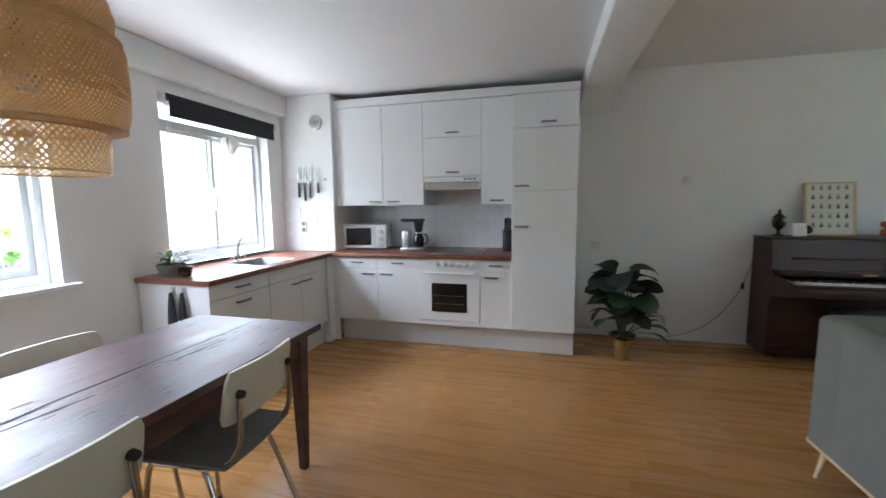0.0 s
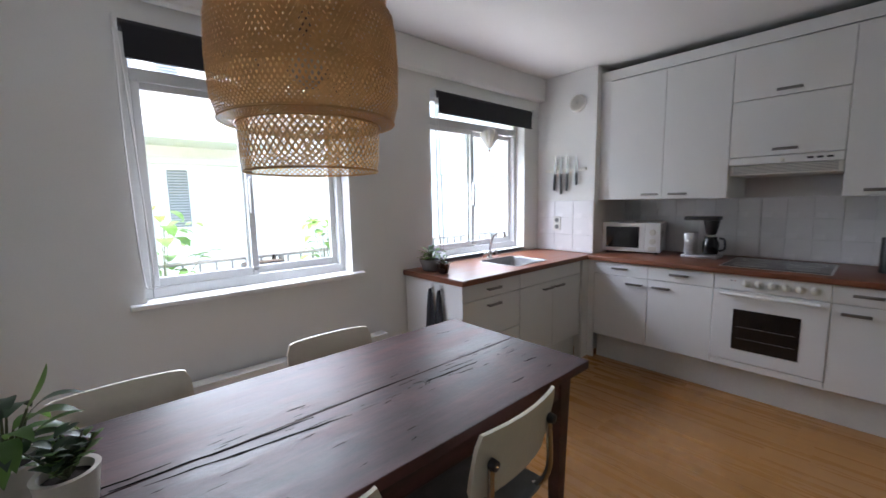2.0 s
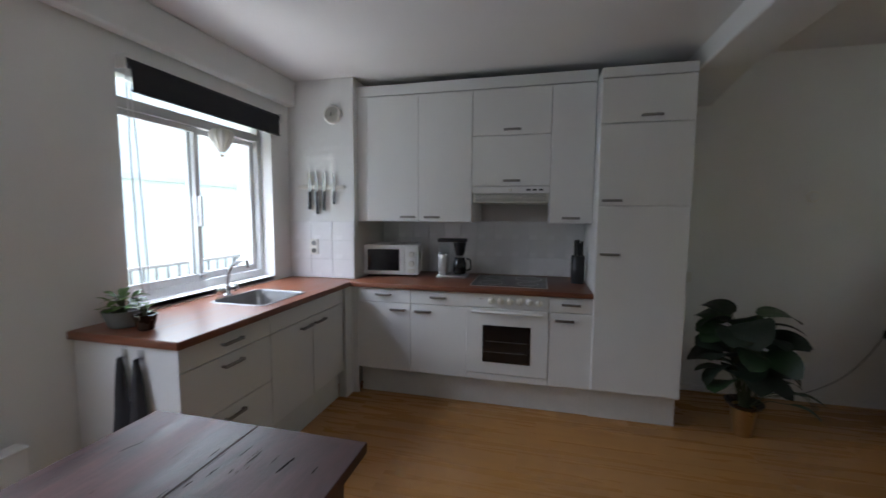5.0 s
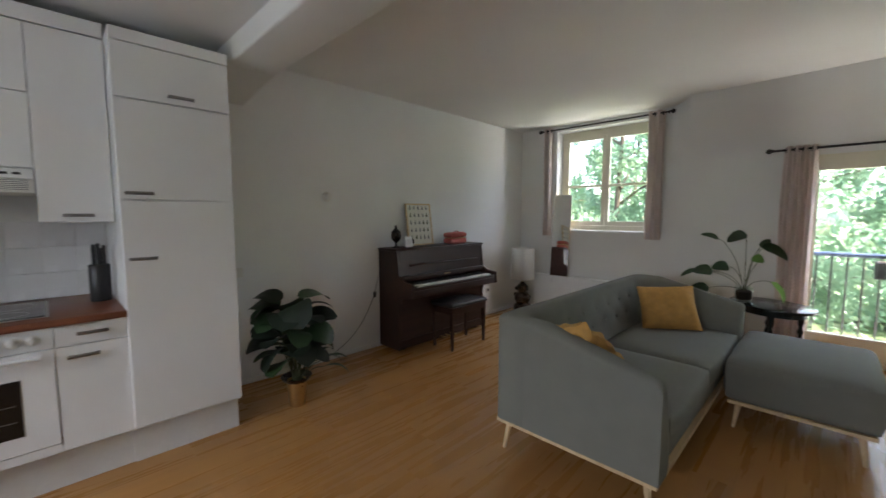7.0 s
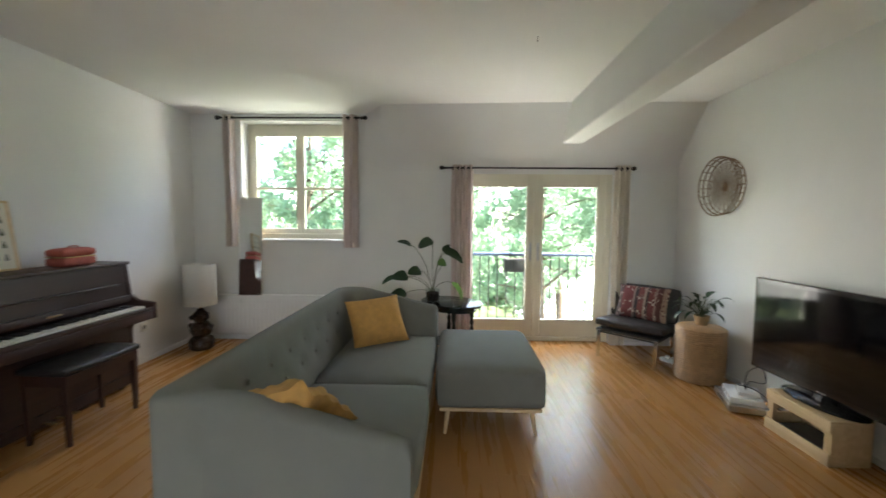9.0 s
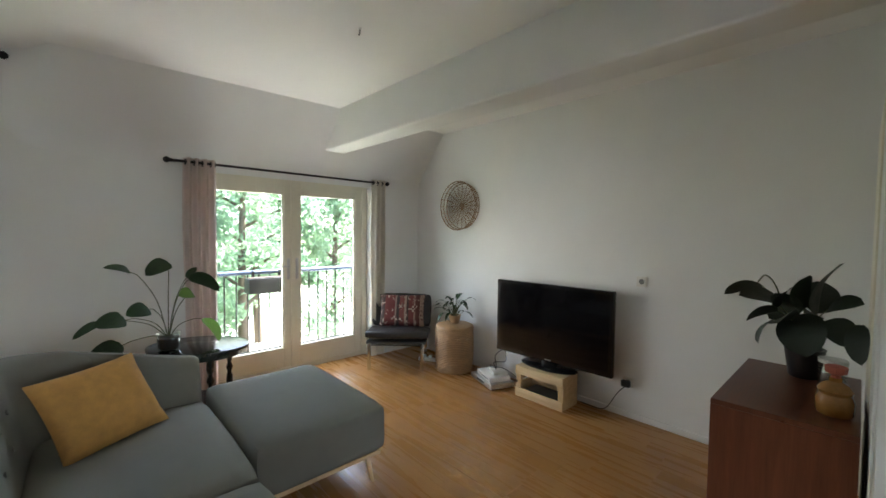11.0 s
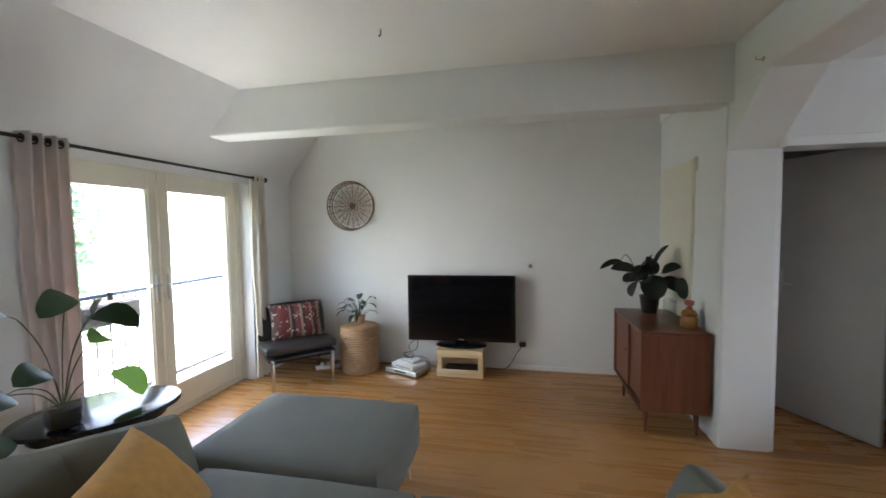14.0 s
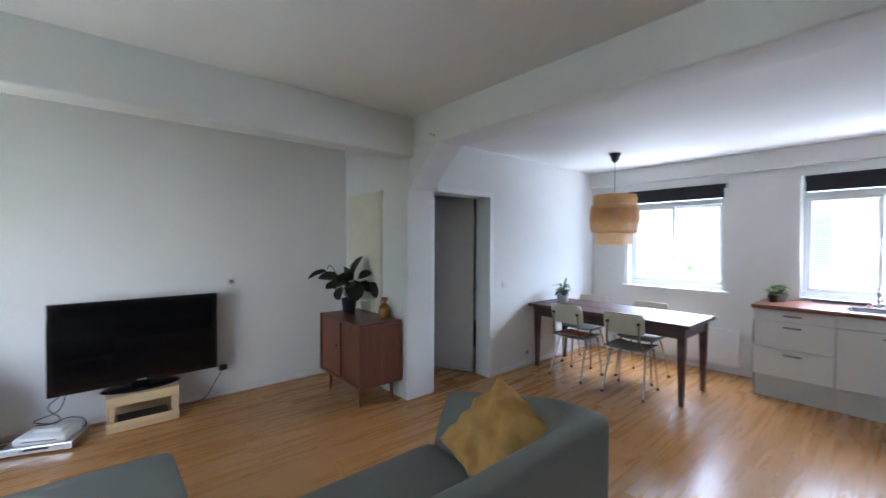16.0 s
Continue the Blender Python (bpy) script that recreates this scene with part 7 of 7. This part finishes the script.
for tip, end, wd in (((0.2, -0.12, 0.44), (0.38, -0.16, 0.36), 0.07), ((0.1, -0.03, 0.36), (0.3, -0.1, 0.37), 0.12), ((0.1, 0.04, 0.35), (0.05, 0.12, 0.455), 0.08), ((0.01, 0.0, 0.345), (-0.01, 0.06, 0.525), 0.095),
                     ((-0.04, -0.03, 0.325), (-0.13, 0.07, 0.595), 0.125), ((-0.08, 0.06, 0.365), (-0.2, 0.14, 0.415), 0.09), ((-0.09, 0.08, 0.32), (-0.17, 0.17, 0.215), 0.09), ((-0.19, 0.14, 0.32), (-0.2, 0.22, 0.155), 0.07),
                     ((0.01, 0.07, 0.33), (-0.02, 0.15, 0.135), 0.15), ((0.12, 0.05, 0.28), (0.17, 0.12, 0.155), 0.1), ((0.1, 0.08, 0.335), (0.22, 0.15, 0.27), 0.09), ((0.0, -0.1, 0.3), (0.05, -0.3, 0.3), 0.11),
                     ((0.05, 0.1, 0.3), (0.08, 0.27, 0.3), 0.1), ((-0.02, -0.06, 0.33), (-0.06, -0.2, 0.47), 0.11), ((0.06, -0.06, 0.3), (0.17, -0.2, 0.24), 0.1), ((0.05, 0.02, 0.3), (0.12, 0.06, 0.42), 0.1)):
    t, end = Vector(tip), Vector(end)
    leaf_part(sp, t, end, wd * 1.35, M_LEAF_DARK, droop=0.3, shape=0.85, blunt=0.5, n=8, roll=38, stem=[(0, 0, 0.12), t * 0.55 + Vector((0, 0, 0.1)), t])
part("flower_stem", rod(arc([(0.02, -0.03, 0.15), (0.1, -0.06, 0.36), (0.14, -0.08, 0.46), (0.18, -0.08, 0.5), (0.21, -0.08, 0.46)]), 0.004, 6), M_STEM, sp)
M_AMBER = mat("amber_glass", (0.3, 0.13, 0.03), 0.12, var=0.2, bump=0.05)
dc = thing("decanter", "amber glass decanter with a stopper", "decanter", 1.85, 0.43, 0.775)
part("bottle", lathe([(0.05, 0), (0.058, 0.01), (0.06, 0.06), (0.05, 0.085), (0.056, 0.1), (0.04, 0.125), (0.02, 0.135), (0.02, 0.15)], 12), M_AMBER, dc)
part("stopper", lathe([(0.016, 0.15), (0.014, 0.16), (0.032, 0.17), (0.036, 0.195), (0.02, 0.2)], 8), M_RED, dc)
dc = thing("glass_jar", "small clear jar on the sideboard", "jar", 1.87, 0.1, 0.775)
part("jar", lathe([(0.045, 0), (0.05, 0.005), (0.05, 0.13), (0.047, 0.135), (0.044, 0.13), (0.044, 0.008)], 20, cap=False), M_CLEAR, dc)
part("lid", lathe([(0.052, 0.132), (0.052, 0.15), (0.01, 0.155)], 20), M_STEEL, dc)

hk = thing("ceiling_hook", "small white ceiling hook with a dark tip", "hook", 3.86, 1.41, ZL - 0.04)
part("rose", lathe([(0.016, 0.034), (0.014, 0.037), (0.008, 0.04)], 16), M_WHITE, hk)
part("hook", rod(arc([(0, 0, 0.034), (0, 0, 0.015), (0.008, 0, 0.004), (0.014, 0, 0.012)]), 0.003, 6), M_NICKEL, hk)

hk = thing("beam_hook", "small brass hook screwed into the beam", "hook", CX1 - 0.004, 1.06, 2.458)
part("rose", lathe([(0.014, 0), (0.013, 0.003), (0.006, 0.006)], 14, m=pose(0, 0, 0, 0, 90, 0)), M_GOLD, hk)
part("hook", rod(arc([(0.005, 0, 0), (0.03, 0, -0.004), (0.04, 0, 0.008), (0.032, 0, 0.02)]), 0.0028, 6), M_GOLD, hk)

# ---- outside ----
struct("ground", box(-300, -300, -3.6, 300, 300, -3.5), M_GROUND, "rough green ground far below the flat")
# gallery and the house opposite on the window side
struct("pavement_gallery", box(-3.35, -4, -0.25, XW - 0.34, 9, -0.12), M_PLINTH, "grey concrete access gallery")
gr_ = thing("gallery_railing", "grey steel railing along the gallery", "railing", -3.25, 0, -0.12)
part("top_rail", box(-0.025, -3.9, 1.02, 0.025, 8.9, 1.05, 0.004), M_RAIL, gr_)
part("lower_rail", box(-0.015, -3.9, 0.12, 0.015, 8.9, 0.14), M_RAIL, gr_, smooth=False)
me_ = None
for k in range(100):
    if me_ is None:
        ob = part("baluster", box(-0.008, -0.008, 0.141, 0.008, 0.008, 1.019), M_RAIL, gr_, smooth=False)
        me_ = ob.data
    else:
        ob = new("baluster", me_)
        ob.parent = gr_
    ob.location = (0, -3.85 + k * 0.128, 0)
for k in range(9):
    part("post", box(-0.02, -3.9 + k * 1.59, 0, 0.02, -3.86 + k * 1.59, 1.02), M_RAIL, gr_, smooth=False)
rng = random.Random(31)
for y, ph, h0, h1, wide, big in ((1.5, 0.4, 0.6, 1.5, 0.3, 0.16), (2.84, 0.62, 0.95, 1.38, 0.16, 0.12), (3.75, 0.55, 0.7, 1.1, 0.15, 0.1)):
    g = thing("potted_plant", "leafy green plant in a pot by the gallery railing", "plant", -3.02, y, -0.12, group="gallery plants")
    pot(g, 0.1, 0.13, ph, M_CERAMIC)
    for k in range(46):
        a = rng.uniform(0, 2 * math.pi)
        r = rng.uniform(0.02, wide)
        h = rng.uniform(h0, h1)
        b = Vector((min(0.25, max(-0.18, r * math.cos(a))), r * math.sin(a), h))
        leaf_part(g, b, b + Vector((big * math.cos(a), big * math.sin(a), rng.uniform(-0.09, 0.04))), big * rng.uniform(0.5, 0.75), M_LEAF_LIGHT, droop=0.5, stem=[(0, 0, ph - 0.04), (r * 0.2 * math.cos(a), r * 0.2 * math.sin(a), h * 0.7), b] if k % 3 == 0 else None)
bx = thing("planter_box", "dark planter box hung on the gallery railing", "planter", -3.15, 2.28, 0.72)
part("box", box(-0.07, -0.18, 0, 0.07, 0.18, 0.15, 0.006), M_BLACK, bx)
part("soil", box(-0.06, -0.17, 0.149, 0.06, 0.17, 0.156), M_SOIL, bx, smooth=False)
for q in (-0.12, 0.12):
    part("bracket", box(-0.1, q - 0.01, 0.1, -0.069, q + 0.01, 0.2), M_IRON, bx, smooth=False)
hs = thing("apartment_building", "white rendered apartment block opposite the windows", "building", -9.0, 0, -3.5)
part("wall", box(-8, -16, 0, 0, 22, 11), M_FACADE, hs, smooth=False)
part("roof", box(-8.3, -16.3, 11, 0.35, 22.3, 11.3), M_PLINTH, hs, smooth=False)
part("band", box(0.001, -16, 5.75, 0.05, 22, 5.9), M_PLINTH, hs, smooth=False)
M_SLAT = mat("grey_blind_slat", (0.36, 0.37, 0.38), 0.6, var=0.08, bump=0)
# grey base colour paints in the sky that the panes would mirror
M_PANE = mat("sky_grey_window_pane", (0.2, 0.215, 0.22), 0.08, var=0.1, bump=0)
for fl_ in range(3):
    for k in range(10):
        y = -12.1 + k * 3.4
        z = 1.5 + fl_ * 2.9
        if 3.5 < y < 16 or -3 < y < 0:
            continue
        for dy, ww in ((0.0, 0.52), (0.75, 0.5)):
            wn_ = part("window", box(0.002, y + dy, z, 0.03, y + dy + ww, z + 1.3, 0.004), M_WHITE, hs, smooth=False)
            part("pane", box(0.031, y + dy + 0.07, z + 0.07, 0.036, y + dy + ww - 0.07, z + 1.23), M_PANE, wn_, smooth=False)
            bl = bmesh.new()
            for q in range(20):
                box(0.038, y + dy + 0.08, z + 0.1 + q * 0.056, 0.046, y + dy + ww - 0.08, z + 0.13 + q * 0.056, bm=bl)
            part("blind", bl, M_SLAT, wn_, smooth=False)
bal = thing("balcony", "grey balcony slab with railing on the block opposite", "balcony", -9.0, 0.5, 2.6)
part("slab", box(0.052, -3.5, 0, 1.2, 3.5, 0.14), M_PLINTH, bal, smooth=False)
part("rail", box(1.13, -3.5, 1.02, 1.18, 3.5, 1.07), M_PLINTH, bal, smooth=False)
bl = bmesh.new()
for k in range(55):
    box(1.145, -3.48 + k * 0.128, 0.14, 1.165, -3.46 + k * 0.128, 1.02, bm=bl)
tagged(part("balusters", bl, M_PLINTH, bal, smooth=False), kind="stuff")

# French balcony rail on the garden side
fr_ = thing("balcony_railing", "dark blue steel balcony railing with upright bars", "railing", 6.62, 0, 0)
part("top_rail", rod([(0, -1.0, 1.0), (0, 2.7, 1.0)], 0.026, 10), M_BLUERAIL, fr_)
part("lower_rail", box(-0.015, -1.0, 0.05, 0.015, 2.7, 0.08), M_IRON, fr_, smooth=False)
me_ = None
for k in range(31):
    if me_ is None:
        ob = part("baluster", rod([(0, 0, 0.08), (0, 0, 0.985)], 0.009, 8), M_IRON, fr_)
        me_ = ob.data
    else:
        ob = new("baluster", me_)
        ob.parent = fr_
    ob.location = (0, -0.98 + k * 0.122, 0)
for s in (-1.0, 2.7):
    part("post", box(-0.02, s - 0.02, -0.06, 0.02, s + 0.02, 1.02), M_BLUERAIL, fr_, smooth=False)
struct("balcony_slab", box(XE + 0.345, -1.1, -0.2, 6.75, 2.8, -0.06), M_PLINTH, "grey concrete balcony slab")
bx = thing("planter_box", "dark planter box hung on the balcony rail", "planter", 6.54, 1.02, 0.78)
part("box", box(-0.16, -0.25, 0, 0.02, 0.25, 0.17, 0.008), M_BLACK, bx)
part("soil", box(-0.14, -0.235, 0.168, 0.005, 0.235, 0.176), M_SOIL, bx, smooth=False)
for s in (-0.15, 0.15):
    part("bracket", box(0.021, s - 0.01, 0.1, 0.06, s + 0.01, 0.24), M_IRON, bx, smooth=False)


def tree(x, y, h, spread, seed, leaves=10000):
    r = random.Random(seed)
    tr = thing("tree", "tall leafy deciduous tree behind the garden doors", "tree", x, y, -3.5, group="garden trees")
    tk = rod(arc([(0, 0, 0), (0.08, 0.05, h * 0.2), (-0.06, 0.1, h * 0.45), (0.05, 0.0, h * 0.8)]), 0.2, 10, taper=0.3)
    limbs = []
    for k in range(16):
        z = h * (0.16 + 0.05 * k)
        a = k * 2.4 + r.uniform(-0.4, 0.4)
        L = spread * (0.95 - 0.03 * k) * r.uniform(0.7, 1.1)
        e = Vector((L * math.cos(a), L * math.sin(a), z + L * 0.4))
        rod(arc([(0, 0, z), (e.x * 0.5, e.y * 0.5, z + L * 0.28), e], 4), 0.06, 6, bm=tk, taper=0.25)
        limbs.append((Vector((0, 0, z)), e))
    part("trunk", tk, M_BARK, tr)
    vs, fs = [], []
    clumps = []
    for a, b in limbs:
        for q in range(5):
            c = a.lerp(b, 0.35 + 0.17 * q) + Vector((r.gauss(0, 0.35), r.gauss(0, 0.35), r.gauss(0, 0.35)))
            clumps.append((c, r.uniform(0.35, 0.75)))
    for k in range(leaves):
        c, s = clumps[k % len(clumps)]
        d = Vector((r.gauss(0, 1), r.gauss(0, 1), r.gauss(0, 0.8)))
        p_ = c + d.normalized() * s * r.random() ** 0.4
        n = Vector((r.gauss(0, 1), r.gauss(0, 1), r.gauss(0, 0.7))).normalized()
        u = n.orthogonal().normalized()
        u.rotate(Matrix.Rotation(r.uniform(0, 6.28), 3, n))
        w_ = n.cross(u)
        L = r.uniform(0.07, 0.13)
        i = len(vs)
        vs += [p_ - u * L, p_ - w_ * L * 0.45 + n * 0.02, p_ + u * L, p_ + w_ * L * 0.45 + n * 0.02]
        fs.append((i, i + 1, i + 2, i + 3))
    me = bpy.data.meshes.new("crown")
    me.from_pydata([tuple(v) for v in vs], [], fs)
    me.materials.append(M_FOLIAGE)
    ob = new("crown", me)
    ob.parent = tr
    return tr


for k, (x, y, h, s) in enumerate(((15.0, -1.2, 10.0, 2.7), (14.0, 3.4, 9.5, 2.7), (15.5, 7.2, 10.5, 3.0), (20.0, -3.2, 11.5, 3.2), (19.5, 2.6, 11.0, 3.2), (21.0, 8.5, 11.0, 3.4), (17.0, 12.0, 10.0, 3.2), (15.5, -4.6, 8.5, 2.1))):
    tree(x, y, h, s, 40 + k)
rng = random.Random(77)
vs, fs = [], []
for k in range(11000):
    a = rng.uniform(-6, 20)
    p_ = Vector((27 + rng.gauss(0, 1.6), a, -3.5 + rng.random() ** 0.9 * 8.0 * (0.75 + 0.25 * math.sin(a * 0.9))))
    n = Vector((rng.gauss(0, 1), rng.gauss(0, 1), rng.gauss(0, 1))).normalized()
    u = n.orthogonal().normalized()
    w_ = n.cross(u)
    L = rng.uniform(0.2, 0.4)
    i = len(vs)
    vs += [p_ - u * L, p_ - w_ * L * 0.5, p_ + u * L, p_ + w_ * L * 0.5]
    fs.append((i, i + 1, i + 2, i + 3))
me = bpy.data.meshes.new("far_foliage")
me.from_pydata([tuple(v) for v in vs], [], fs)
me.materials.append(M_FOLIAGE)
tagged(new("far_foliage", me), "dense far belt of green foliage", "foliage", kind="stuff")

# added slab, coloured pale so the ground below the doors glares white
struct("ground_glare_slab", box(8.5, -60, -3.5, 60, -1.5, -3.46), mat("pale_glare_ground", (0.5, 0.49, 0.46), 0.9, var=0.1, scale=1.0, bump=0.3, fine=20), "pale ground slab added for the white glare below")

# ---- tiles and floor boards ----
floor_ob = bpy.data.objects["floor"]
pier_ob = bpy.data.objects["pier"]
north_ob = bpy.data.objects["wall_north"]
tile_cache = {}


def tile(parent, w, h, m):
    k = (round(w, 3), round(h, 3))
    if k not in tile_cache:
        ob = part("tile", box(-w / 2 + 0.0012, -0.006, -h / 2 + 0.0012, w / 2 - 0.0012, 0.0, h / 2 - 0.0012, 0.0012, 1), M_TILE, parent, smooth=False)
        tile_cache[k] = ob.data
    else:
        ob = new("tile", tile_cache[k])
        ob.parent = parent
    ob.matrix_basis = m


zt = 0.916
for i in range(3):
    for j in range(3):
        tile(pier_ob, 0.1965, 0.158, pose(-1.5 + 0.1965 * i, 4.4395, zt + 0.079 + 0.158 * j))
for i in range(12):
    for j in range(3):
        tile(north_ob, 0.153, 0.158, pose(-0.927 + 0.153 * i, YN - 0.0005, zt + 0.079 + 0.158 * j))
board_cache = {}
BW, BL = 0.193, 1.28
rng = random.Random(2)
rows = int(math.ceil((YN - YS) / BW))
for r in range(rows):
    y0, y1 = YS + r * BW, min(YS + (r + 1) * BW, YN)
    xa = XW if y0 > 0.6 else 1.44
    x = xa - rng.uniform(0, BL)
    while x < XE + 0.12:
        a, b = max(x, xa), min(x + BL, XE + (0.12 if FD[0] < (y0 + y1) / 2 < FD[1] else 0.0))
        x += BL
        if b - a < 0.02:
            continue
        k = (round(b - a, 3), round(y1 - y0, 3))
        if k not in board_cache:
            ob = finish("floor_board", box(0.0001, 0.0001, -0.0095, b - a - 0.0001, y1 - y0 - 0.0001, 0, 0.0003, 1), M_FLOOR, floor_ob)
            board_cache[k] = ob.data
        else:
            ob = new("floor_board", board_cache[k])
            ob.parent = floor_ob
        ob.location = (a, y0, 0)
for i in range(8):
    ob = finish("floor_board", box(0.0006, 0.0005, -0.0095, 0.19, 1.25, 0, 0.0012, 1), M_FLOOR, floor_ob)
    ob.location = (0.05 + i * 0.191, -0.64, 0)
